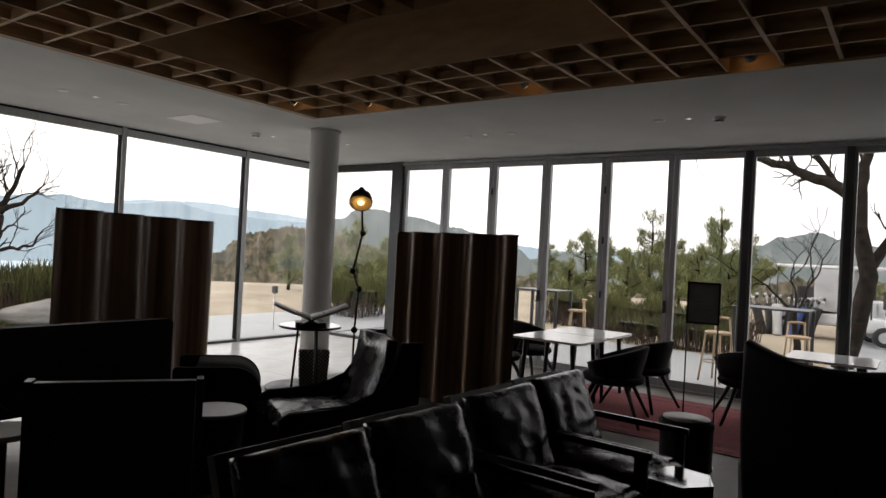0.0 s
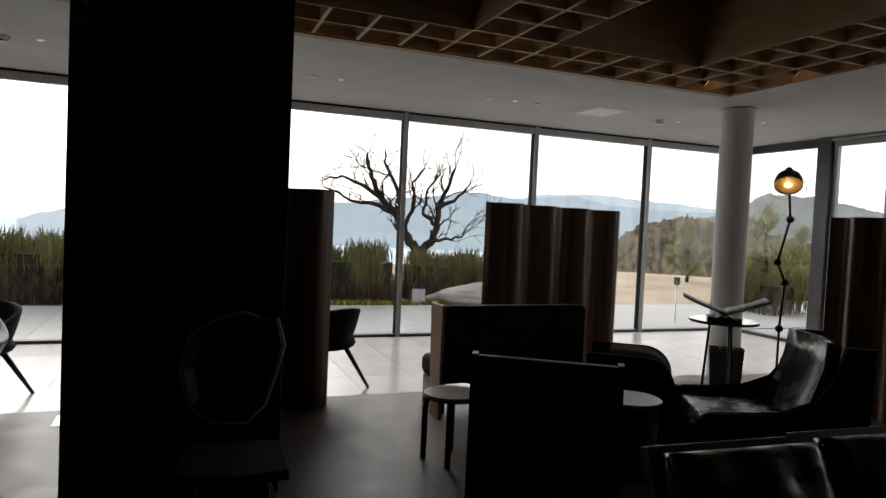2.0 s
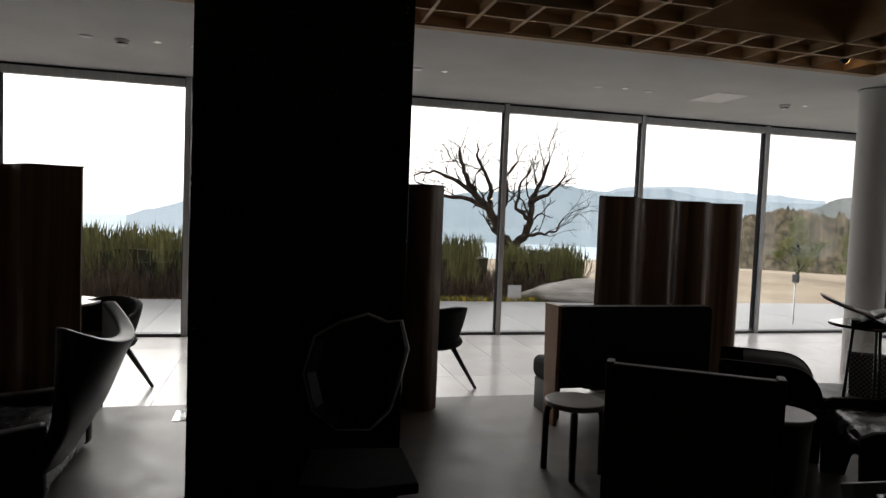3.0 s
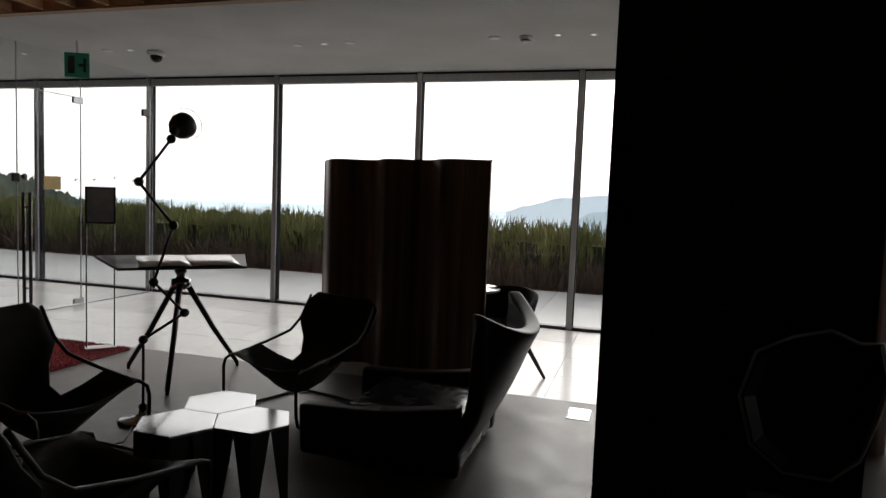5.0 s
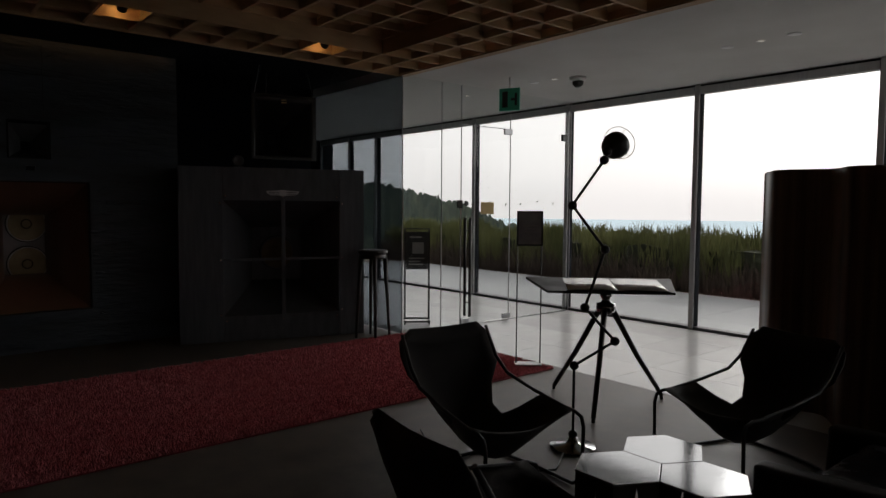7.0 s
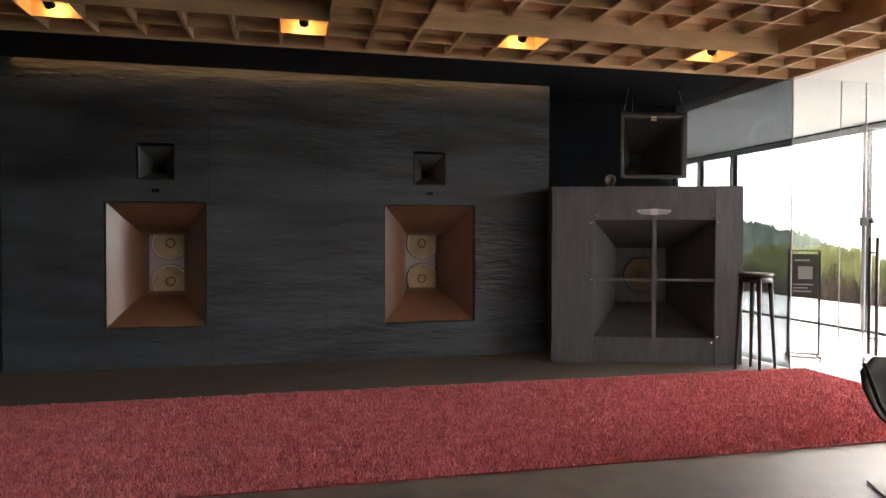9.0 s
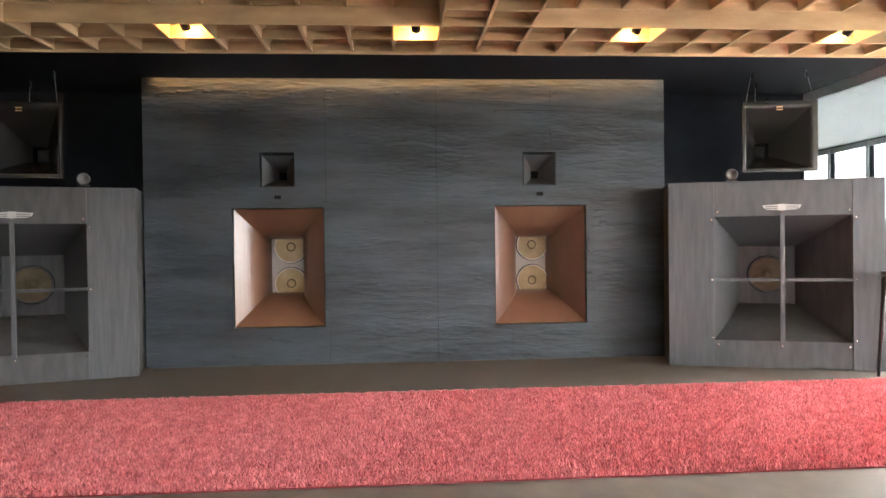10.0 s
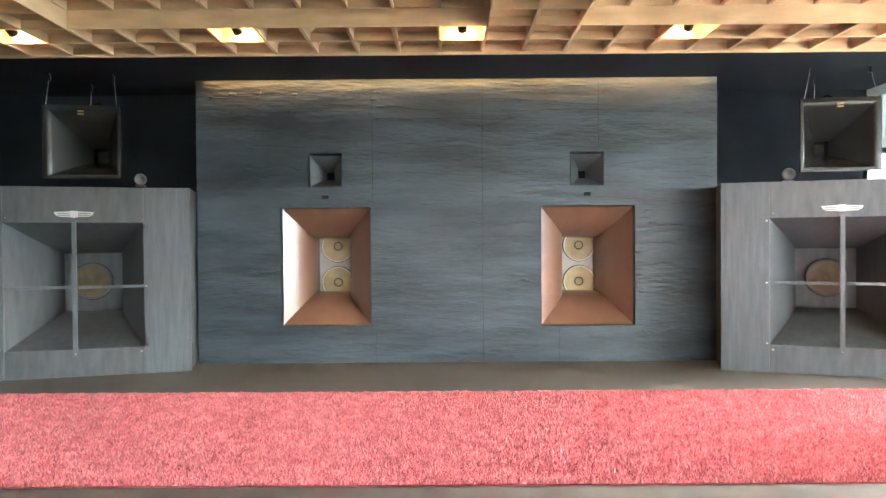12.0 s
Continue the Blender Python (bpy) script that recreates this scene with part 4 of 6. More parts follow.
def cushion(bm, x0, x1, y0, y1, z0, z1, m=Matrix(), seed=0, crown=0.25):
    """A plump cushion with creases."""
    n = 22
    rnd = random.Random(seed)
    o1, o2 = rnd.random() * 9, rnd.random() * 9
    top, bot = [], []
    for i in range(n + 1):
        ra, rb = [], []
        for j in range(n + 1):
            u, v = i / n * 2 - 1, j / n * 2 - 1
            edge = ((1 - u ** 12) * (1 - v ** 12)) ** 0.5
            x, y = x0 + (x1 - x0) * (u + 1) / 2, y0 + (y1 - y0) * (v + 1) / 2
            h = (z1 - z0) / 2
            w = 0.16 * noise.noise(Vector((u * 2.2 + o1, v * 2.2 + o2, seed))) + 0.1 * noise.noise(Vector((u * 6 + o1, v * 3, seed))) - 0.07 * max(0.0, 1 - abs(noise.noise(Vector((u * 2.6 + o2, v * 2.0 + o1, seed + 3))) ) * 9)
            mid = (z0 + z1) / 2
            ra.append(bm.verts.new(m @ Vector((x, y, mid + h * (0.35 + (0.65 + crown * (1 - u * u) * (1 - v * v) + w) * edge)))))
            rb.append(bm.verts.new(m @ Vector((x, y, mid - h * (0.35 + 0.65 * edge)))))
        top.append(ra)
        bot.append(rb)
    for g, flip in ((top, False), (bot, True)):
        for a, b in zip(g, g[1:]):
            for k in range(n):
                q = (a[k], b[k], b[k + 1], a[k + 1])
                bm.faces.new(q[::-1] if flip else q).smooth = True
    for k in range(n):
        for a, b in ((0, 0), (n, n)):
            bm.faces.new((top[a][k], top[a][k + 1], bot[a][k + 1], bot[a][k])).smooth = True
            bm.faces.new((top[k][a], top[k + 1][a], bot[k + 1][a], bot[k][a])).smooth = True


def lounge_chair(at, label, wings=0.29, ears=0.2):
    """High-backed leather lounge chair that faces +x; its headrest curls forward into two ears."""
    c = thing("lounge_chair", label, "armchair", "high-backed lounge chairs", at)
    rows = []
    for i in range(13):
        f = i / 12
        z = 0.05 + 1.07 * f
        x = -0.2 - 0.34 * f - 0.03 * math.sin(f * 3.1)
        w = 0.32 + 0.1 * math.sin(min(f * 1.15, 1) * math.pi / 2)
        row = []
        for k in range(13):
            u = k / 12 * 2 - 1
            wing = (0.03 + wings * max(0, f - 0.45)) * u * u
            ear = ears * max(0, f - 0.8) / 0.2 * (abs(u) ** 2.2 - 0.35)
            row.append((x + wing, u * w, z + ear))
        rows.append(row)
    bm = bmesh.new()
    sheet(bm, rows, 0.085)
    soft(part("backrest", bm, "dull_leather", c, "tall curved leather back with ears"), 1, 0.02)
    bm = bmesh.new()
    cushion(bm, -0.25, 0.42, -0.29, 0.29, 0.27, 0.42, pose(0, 0, 0, 0, -5, 0), 3)
    part("seat", bm, "leather", c)
    for s in (-1, 1):
        rows = []
        for i in range(9):
            f = i / 8
            x = -0.24 + 0.83 * f
            top = 0.47 - 0.03 * f + 0.1 * (1 - f) ** 3
            lo = 0.03 + 0.02 * f
            rows.append([(x, s * (0.34 + 0.02 * g), lo + (top - lo) * g) for g in (0, 0.3, 0.6, 0.85, 1)])
        bm = bmesh.new()
        sheet(bm, rows, 0.1 * s)
        soft(part("armrest", bm, "dull_leather", c), 1, 0.03)
    part("seat_frame", boxed(-0.24, 0.46, -0.31, 0.31, 0.08, 0.28, 0.02), "leather", c)
    for a in range(4):
        bm = bmesh.new()
        sx, sy = (1, 1, -1, -1)[a], (1, -1, 1, -1)[a]
        tube(bm, [(0.2 * sx + 0.1, 0.2 * sy, 0.1), (0.26 * sx + 0.1, 0.26 * sy, 0.012)], 0.013, 8)
        part("leg", bm, "steel", c)
    return c


lounge_chair(pose(-0.6, 5.2, 0, 0, 0, 180) @ Matrix.Diagonal((1.15, 1.25, 0.765, 1)), "black leather high-backed lounge chair beside the pillar")
lounge_chair(pose(4.83, 0.915, 0, 0, 0, 14) @ Matrix.Diagonal((1.05, 1.0, 1.085, 1)), "black leather high-backed lounge chair facing the dining tables", 0.13, 0.1)


def sling_chair(at):
    """Leather sling on a bent steel bar, facing +x."""
    c = thing("sling_chair", "dark leather sling armchair on a bent black steel bar", "armchair", "sling armchairs", at)
    for s in (-1, 1):
        bm = bmesh.new()
        y = 0.34 * s
        pts = [(-0.3, y * 0.9, 0.012), (0.05, y, 0.012), (0.3, y, 0.014), (0.35, y, 0.05), (0.365, y, 0.12), (0.37, y, 0.36), (0.355, y, 0.41), (0.31, y, 0.43), (0.25, y, 0.432), (0.0, y * 0.98, 0.475), (-0.22, y * 0.95, 0.53), (-0.32, y * 0.93, 0.62), (-0.42, y * 0.92, 0.8)]
        tube(bm, pts, 0.011, 8)
        part("frame_bar", bm, "black_metal", c)
    bm = bmesh.new()
    tube(bm, [(-0.3, -0.306, 0.012), (-0.34, -0.2, 0.012), (-0.35, 0, 0.012), (-0.34, 0.2, 0.012), (-0.3, 0.306, 0.012)], 0.011, 8)
    part("floor_bar", bm, "black_metal", c)
    rows = []
    # along the sling: its edge on the bars (x, z, half width) and its sagging middle (x, z)
    prof = [(-0.44, 0.83, 0.25, -0.445, 0.82), (-0.43, 0.76, 0.33, -0.47, 0.7), (-0.4, 0.68, 0.34, -0.46, 0.58), (-0.33, 0.58, 0.335, -0.43, 0.45), (-0.28, 0.47, 0.25, -0.37, 0.33), (-0.21, 0.36, 0.2, -0.29, 0.23), (-0.11, 0.32, 0.19, -0.17, 0.155), (-0.02, 0.38, 0.24, -0.05, 0.13), (0.05, 0.455, 0.33, 0.05, 0.14), (0.15, 0.45, 0.342, 0.15, 0.19), (0.24, 0.438, 0.342, 0.24, 0.28), (0.3, 0.434, 0.342, 0.31, 0.38)]
    for xe, ze, w, xm, zm in prof:
        row = []
        for k in range(13):
            u = k / 12 * 2 - 1
            g = abs(u) ** 1.6
            row.append((xm + (xe - xm) * g, u * w, zm + (ze - zm) * g))
        rows.append(row)
    bm = bmesh.new()
    sheet(bm, rows, 0.009)
    part("sling", bm, "matt_leather", c, "dark saddle leather sling")
    return c


sc = sling_chair(pose(-2.5, 4.2, 0, 0, 0, -5) @ Matrix.Diagonal((1.06, 1.0, 0.99, 1)))
copy_thing(sc, pose(-1.72, 5.58, 0, 0, 0, 255) @ Matrix.Diagonal((0.98, 1.0, 0.94, 1)))
copy_thing(sc, pose(-1.5, 3.4, 0, 0, 0, 84))


def hex_table(at):
    t = thing("hex_table", "hexagonal steel-topped side table on tapering dark legs", "side table", "hexagonal side tables", at)
    R = 0.2
    ring = [(R * math.cos(math.pi / 3 * k), R * math.sin(math.pi / 3 * k)) for k in range(6)]
    bm = bmesh.new()
    prism(bm, ring, 0.012, Matrix.Translation((0, 0, 0.41)), 0.002)
    part("tabletop", bm, "steel", t)
    for k in range(6):
        (xa, ya), (xb, yb) = ring[k], ring[(k + 1) % 6]
        p = Vector((xa, ya, 0))
        q = Vector((xb, yb, 0))
        o = Vector(ring[k - 1] + (0,))
        bm = bmesh.new()
        top = [p, p.lerp(q, 0.49), p.lerp(o, 0.49)]
        bot = [p, p.lerp(q, 0.16), p.lerp(o, 0.16)]
        a = [bm.verts.new(v * 0.99 + Vector((0, 0, 0.408))) for v in top] + [bm.verts.new(Vector((0, 0, 0.408)) + p * 0.75)]
        b = [bm.verts.new(v * 0.99 + Vector((0, 0, 0.001))) for v in bot] + [bm.verts.new(Vector((0, 0, 0.001)) + p * 0.9)]
        order = [0, 1, 3, 2]
        bm.faces.new([a[i] for i in order])
        bm.faces.new([b[i] for i in order])
        for i in range(4):
            u, v = order[i], order[(i + 1) % 4]
            bm.faces.new((a[u], a[v], b[v], b[u]))
        part("leg", bm, "wood_black", t)
    return t


ht = hex_table(pose(-1.22, 4.22, 0, 0, 0, 0))
copy_thing(ht, pose(-1.525, 4.045, 0))
copy_thing(ht, pose(-1.525, 4.395, 0))
copy_thing(ht, pose(4.86, 1.62, 0, 0, 0, 20))


# ---- reading table on a tripod ----
rt = thing("tripod_table", "dark reading table on an adjustable wooden tripod", "table", "", pose(-3.02, 5.95, 0))
feet = [(0.26, -0.47), (0.23, 0.46), (-0.52, 0.0)]
for fx, fy in feet:
    bm = bmesh.new()
    tube(bm, [(fx * 0.1, fy * 0.1, 0.76), (fx * 0.55, fy * 0.55, 0.37), (fx, fy, 0.03)], 0.024, 10, True, 0.018)
    leg = part("leg", bm, "wood_black", rt)
    bm = bmesh.new()
    tube(bm, [(fx, fy, 0.0), (fx * 0.99, fy * 0.99, 0.05)], 0.014, 8)
    part("rubber_foot", bm, "black_metal", leg)
bm = bmesh.new()
lathe(bm, [(0.06, 0.72), (0.075, 0.74), (0.075, 0.8), (0.04, 0.81), (0.03, 0.83), (0.045, 0.85), (0.05, 0.87), (0.03, 0.9)], 24)
part("hub", bm, "steel", rt)
part("bracket", boxed(-0.12, 0.12, -0.1, 0.1, 0.9, 0.925, 0.004), "black_metal", rt)
tm = pose(0, 0, 0.93, 6, 0, 46)
bm = bmesh.new()
prism(bm, [(-0.48, -0.25), (0.47, -0.25), (0.56, 0.25), (-0.62, 0.25)], 0.02, tm, 0.004)
part("tabletop", bm, "wood_black", rt, "dark stained drawing board")
bk = thing("open_book", "large open book with pale glossy pages on the reading table", "book", "", pose(-3.02, 5.95, 0) @ tm @ pose(0.05, -0.03, 0.021))
for s in (-1, 1):
    rows = [[(s * (0.004 + 0.37 * i / 6), y, 0.005 + 0.006 * math.sin(math.pi * (i / 6) ** 0.6)) for y in (-0.2, 0, 0.2)] for i in range(7)]
    bm = bmesh.new()
    sheet(bm, rows, 0.004)
    part("page_block", bm, "glossy_page", bk)
bm = bmesh.new()
prism(bm, [(-0.385, -0.21), (0.385, -0.21), (0.385, 0.21), (-0.385, 0.21)], 0.003)
part("cover", bm, "black_metal", bk)


# ---- jointed lamps ----
def jointed_lamp(name_label, base, aim, joints, head_turn, lit):
    """A workshop lamp with ball joints; joints are (sideways, height) in the plane square to aim (degrees)."""
    l = thing("floor_lamp", name_label, "floor lamp", "jointed floor lamps", pose(base[0], base[1], 0, 0, 0, aim))
    bm = bmesh.new()
    lathe(bm, [(0.15, 0), (0.155, 0.01), (0.14, 0.022), (0.05, 0.032), (0.03, 0.05), (0.02, 0.09)], 36)
    part("base", bm, "steel" if not lit else "black_metal", l, "round heavy base")
    pts = [Vector((0, a, b)) for a, b in joints]
    for p, q in zip(pts, pts[1:]):
        bm = bmesh.new()
        tube(bm, [p, q], 0.0095, 10)
        part("arm", bm, "black_metal", l)
    for p in pts[1:]:
        bm = bmesh.new()
        bmesh.ops.create_uvsphere(bm, u_segments=14, v_segments=10, radius=0.03, matrix=Matrix.Translation(p))
        tube(bm, [p + Vector((-0.038, 0, 0)), p + Vector((0.038, 0, 0))], 0.014, 10)
        part("joint", smooth_all(bm), "black_metal", l)
    m = Matrix.Translation(pts[-1]) @ head_turn
    bm = bmesh.new()
    lathe(bm, [(0.022, -0.02), (0.03, 0.0), (0.032, 0.035), (0.062, 0.05), (0.088, 0.08), (0.1, 0.12), (0.101, 0.165), (0.097, 0.165), (0.095, 0.122), (0.083, 0.086), (0.058, 0.058), (0.001, 0.05)], 32, m.translation, m.to_3x3())
    shade = part("shade", bm, "black_metal", l, "black enamel dome shade")
    bm = bmesh.new()
    lathe(bm, [(0.0955, 0.16), (0.0935, 0.122), (0.081, 0.088), (0.056, 0.061), (0.001, 0.054)], 32, m.translation, m.to_3x3())
    part("inner_shade", bm, "shade_inner", shade)
    bm = bmesh.new()
    lathe(bm, [(0.014, 0.095), (0.016, 0.115), (0.032, 0.14), (0.032, 0.155), (0.018, 0.172), (0.001, 0.175)], 20, m.translation, m.to_3x3())
    part("bulb", bm, "warm_bulb" if lit else "white_plastic", shade)
    bm = bmesh.new()
    ringp = [m @ Vector((0.125 * math.cos(2 * math.pi * k / 32), 0.125 * math.sin(2 * math.pi * k / 32), 0.2)) for k in range(33)]
    tube(bm, ringp, 0.0025, 5, False)
    for k in (0, 11, 21):
        tube(bm, [ringp[k], m @ Vector((0.1 * math.cos(2 * math.pi * k / 32), 0.1 * math.sin(2 * math.pi * k / 32), 0.172))], 0.0025, 5)
    part("guard", bm, "steel", shade)
    return l


jointed_lamp("black jointed workshop floor lamp, unlit, beside the sling chairs", (-2.53, 4.97), 129 - 90 - 90, [(0, 0.03), (0, 0.09), (0.0, 0.54), (0.25, 0.71), (0.06, 0.918), (0.177, 1.29), (-0.03, 1.567), (0.16, 1.85), (0.175, 1.905)], Vector((-0.75, 0.45, 0.35)).to_track_quat("Z", "Y").to_matrix().to_4x4() @ Matrix.Scale(0.85, 4), False)
jl = jointed_lamp("black jointed workshop floor lamp with a lit warm bulb", (5.36, 4.62), 222, [(0.0, 0.03), (0.0, 0.885), (0.02, 1.25), (-0.04, 1.41), (0.03, 1.75), (0.0, 2.13)], Matrix.Rotation(radians(138), 4, "Y"), True)
ld = bpy.data.lights.new("lamp_bulb", "POINT")
ld.energy, ld.color, ld.shadow_soft_size = 0.5, (1.0, 0.62, 0.28), 0.03
lo = new("lamp_bulb", ld)
lo.location = (5.262, 4.532, 1.99)

# cable of the unlit lamp
bm = bmesh.new()
tube(bm, [(-2.5, 4.85, 0.012), (-2.35, 4.6, 0.008), (-2.5, 4.3, 0.008), (-2.9, 4.15, 0.008), (-3.4, 4.4, 0.008)], 0.006, 6)
tagged(part("lamp_cable", bm, "black_metal"), "black lamp cable lying on the concrete floor", "cable")


# ---- box lounge chairs ----
def box_lounge(at, back_mat, group):
    """A boxy chair facing +x: flat back, ply sides cut in a notch before the arm."""
    c = thing("box_lounge_chair", "black leather box lounge chair with dark plywood sides", "armchair", group, at)
    part("backrest", boxed(-0.36, -0.3, -0.37, 0.37, 0.06, 0.88, 0.008), back_mat, c)
    bm = bmesh.new()
    cushion(bm, 0.0, 0.45, -0.34, 0.34, -0.06, 0.06, Matrix(((-0.17, 0, 0.985, -0.16), (0, -1, 0, 0), (0.985, 0, 0.17, 0.4), (0, 0, 0, 1))), 5)
    part("back_cushion", bm, "leather", c)
    bm = bmesh.new()
    cushion(bm, -0.26, 0.36, -0.34, 0.34, 0.26, 0.42, Matrix(), 6)
    part("seat", bm, "leather", c)
    for s in (-1, 1):
        out = [(-0.37, 0.06), (0.4, 0.06), (0.42, 0.56), (0.36, 0.56), (0.12, 0.4), (0.06, 0.4), (-0.28, 0.89), (-0.37, 0.89)]
        bm = bmesh.new()
        prism(bm, out, 0.035, Matrix.Translation((0, 0.372 * s + (0.035 if s < 0 else 0) - (0.035 if s < 0 else 0), 0)) @ Matrix(((1, 0, 0, 0), (0, 0, s, 0), (0, 1, 0, 0), (0, 0, 0, 1))), 0.003)
        part("side_panel", bm, "wood_black", c, "dark plywood side with notch")
    for sx in (-0.3, 0.34):
        part("foot", boxed(sx - 0.03, sx + 0.03, -0.36, 0.36, 0.0, 0.06, 0.004), "black_metal", c)
    return c


box_lounge(pose(2.98, 4.1, 0, 0, 0, 56), "wood_black", "box lounge chairs")

# settee with ply ends
st = thing("settee", "black upholstered settee with a warm plywood end panel", "sofa", "", pose(3.6, 6.1, 0, 0, 0, 2))
bm = bmesh.new()
prism(bm, [(-0.39, 0.0), (-0.2, 0.0), (-0.15, 0.93), (-0.39, 0.93)], 0.03, Matrix.Translation((-0.7, 0, 0)) @ Matrix(((0, 0, 1, 0), (1, 0, 0, 0), (0, 1, 0, 0), (0, 0, 0, 1))), 0.003)
part("end_panel", bm, "ply_side", st, "warm brown plywood end panel")


def rounded(x0, x1, z0, z1, radii, n=7):
    """Outline of a rectangle whose corners (low left, low right, high right, high left) are rounded."""
    out = []
    for cx, cz, r, a0 in ((x0, z0, radii[0], 180), (x1, z0, radii[1], 270), (x1, z1, radii[2], 0), (x0, z1, radii[3], 90)):
        ox, oz = (cx + r if cx == x0 else cx - r), (cz + r if cz == z0 else cz - r)
        out += [(ox + r * math.cos(radians(a0 + 90 * k / n)), oz + r * math.sin(radians(a0 + 90 * k / n))) for k in range(n + 1)]
    return out


UPRIGHT = Matrix(((1, 0, 0, 0), (0, 0, -1, 0), (0, 1, 0, 0), (0, 0, 0, 1)))
bm = bmesh.new()
prism(bm, rounded(-0.668, 0.69, 0.27, 0.927, (0.3, 0.12, 0.03, 0.03)), 0.1, Matrix.Translation((0, -0.285, 0)) @ UPRIGHT, 0.02)
part("backrest", bm, "felt", st, "black felt back with rounded corners")
bm = bmesh.new()
prism(bm, rounded(-0.62, 0.62, 0.24, 0.43, (0.06, 0.06, 0.04, 0.04)), 0.4, Matrix.Translation((0, 0.2, 0)) @ UPRIGHT, 0.02)
part("seat", bm, "felt", st)
for x in (-0.6, 0.58):
    part("foot", boxed(x - 0.03, x + 0.03, -0.225, 0.14, 0.0, 0.26, 0.004), "wood_black", st)


# sculpted black shell chair
def shell_lounge(at, label, back_h):
    """A low lounge chair facing +x: one wide shell whose back sweeps up, on arched sides."""
    c = thing("shell_lounge_chair", label, "armchair", "arched lounge chairs", at)
    for s in (-1, 1):
        out = [(-0.42, 0.0), (-0.3, 0.0)]
        out += [(0.02 - 0.24 * math.cos(math.pi * k / 10) + 0.0, 0.12 + 0.2 * math.sin(math.pi * k / 10)) for k in range(11)]
        out += [(0.28, 0.0), (0.4, 0.0), (0.42, 0.46), (0.36, 0.5), (0.0, 0.52), (-0.16, 0.6), (-0.25, 0.74), (-0.3, back_h), (-0.44, back_h)]
        bm = bmesh.new()
        prism(bm, out, 0.05, Matrix.Translation((0, 0.34 * s, 0)) @ Matrix(((1, 0, 0, 0), (0, 0, s, 0), (0, 1, 0, 0), (0, 0, 0, 1))), 0.012)
        part("side", bm, "felt", c, "arched black side")
    rows = []
    for x, z in ((0.4, 0.36), (0.2, 0.35), (0.0, 0.34), (-0.14, 0.37), (-0.22, 0.47), (-0.28, 0.64), (-0.32, 0.8), (-0.34, back_h)):
        rows.append([(x + 0.05 * u * u, 0.335 * u, z) for u in (-1, -0.66, -0.33, 0, 0.33, 0.66, 1)])
    bm = bmesh.new()
    sheet(bm, rows, 0.06)
    part("shell", bm, "leather", c)
    bm = bmesh.new()
    cushion(bm, -0.2, 0.4, -0.32, 0.32, 0.36, 0.46, Matrix(), 12)
    part("seat_cushion", bm, "leather", c)
    return c


shell_lounge(pose(4.55, 4.02, 0, 0, 0, 150) @ Matrix.Diagonal((1.16, 1.05, 1.0, 1)), "black leather lounge chair with sweeping back and arched sides", 0.96)

# low chair of bent sheet: its sides end in a rounded shoulder
ac = thing("waterfall_chair", "low black armchair whose side falls in a rounded shoulder", "armchair", "arched lounge chairs", pose(4.42, 4.68, 0, 0, 0, -38))
for y in (0.03, 0.6):
    bm = bmesh.new()
    prism(bm, rounded(-0.66, 0.0, 0.0, 0.645, (0.01, 0.01, 0.22, 0.03)), 0.03, Matrix.Translation((0, y, 0)) @ UPRIGHT, 0.004)
    part("side", bm, "felt", ac, "black side with rounded shoulder")
rows = [[(x, y, z) for y in (0.031, 0.3, 0.57)] for x, z in [(-0.006, 0.02)] + [(-0.226 + 0.22 * math.cos(radians(9 * k)), 0.419 + 0.22 * math.sin(radians(9 * k))) for k in range(11)] + [(-0.5, 0.639)]]
bm = bmesh.new()
sheet(bm, rows, 0.02)
part("shell", bm, "felt", ac)
part("seat", boxed(-0.64, -0.05, 0.034, 0.566, 0.26, 0.37, 0.02), "leather", ac)

# low round table and stool
lt = thing("low_table", "low round black table between lounge chairs", "side table", "", pose(3.72, 4.3, 0))
bm = bmesh.new()
lathe(bm, [(0.2, 0.48), (0.205, 0.485), (0.205, 0.5), (0.2, 0.505)], 36)
part("tabletop", bm, "stool_top", lt)
bm = bmesh.new()
lathe(bm, [(0.17, 0.0), (0.17, 0.02), (0.19, 0.45), (0.19, 0.48)], 36)
part("drum", bm, "wood_black", lt)

so = thing("round_stool", "four-legged bentwood stool with grey round seat", "stool", "", pose(2.67, 4.83, 0))
bm = bmesh.new()
lathe(bm, [(0.185, 0.425), (0.19, 0.43), (0.19, 0.455), (0.185, 0.46)], 40)
part("seat", bm, "stool_top", so)
for k in range(4):
    a = radians(245 + 90 * k)
    ca, sa = math.cos(a), math.sin(a)
    bm = bmesh.new()
    tube(bm, [(0.08 * ca, 0.08 * sa, 0.417), (0.14 * ca, 0.14 * sa, 0.415), (0.168 * ca, 0.168 * sa, 0.39), (0.175 * ca, 0.175 * sa, 0.34), (0.178 * ca, 0.178 * sa, 0.0)], 0.021, 10)
    part("leg", bm, "wood_black", so)


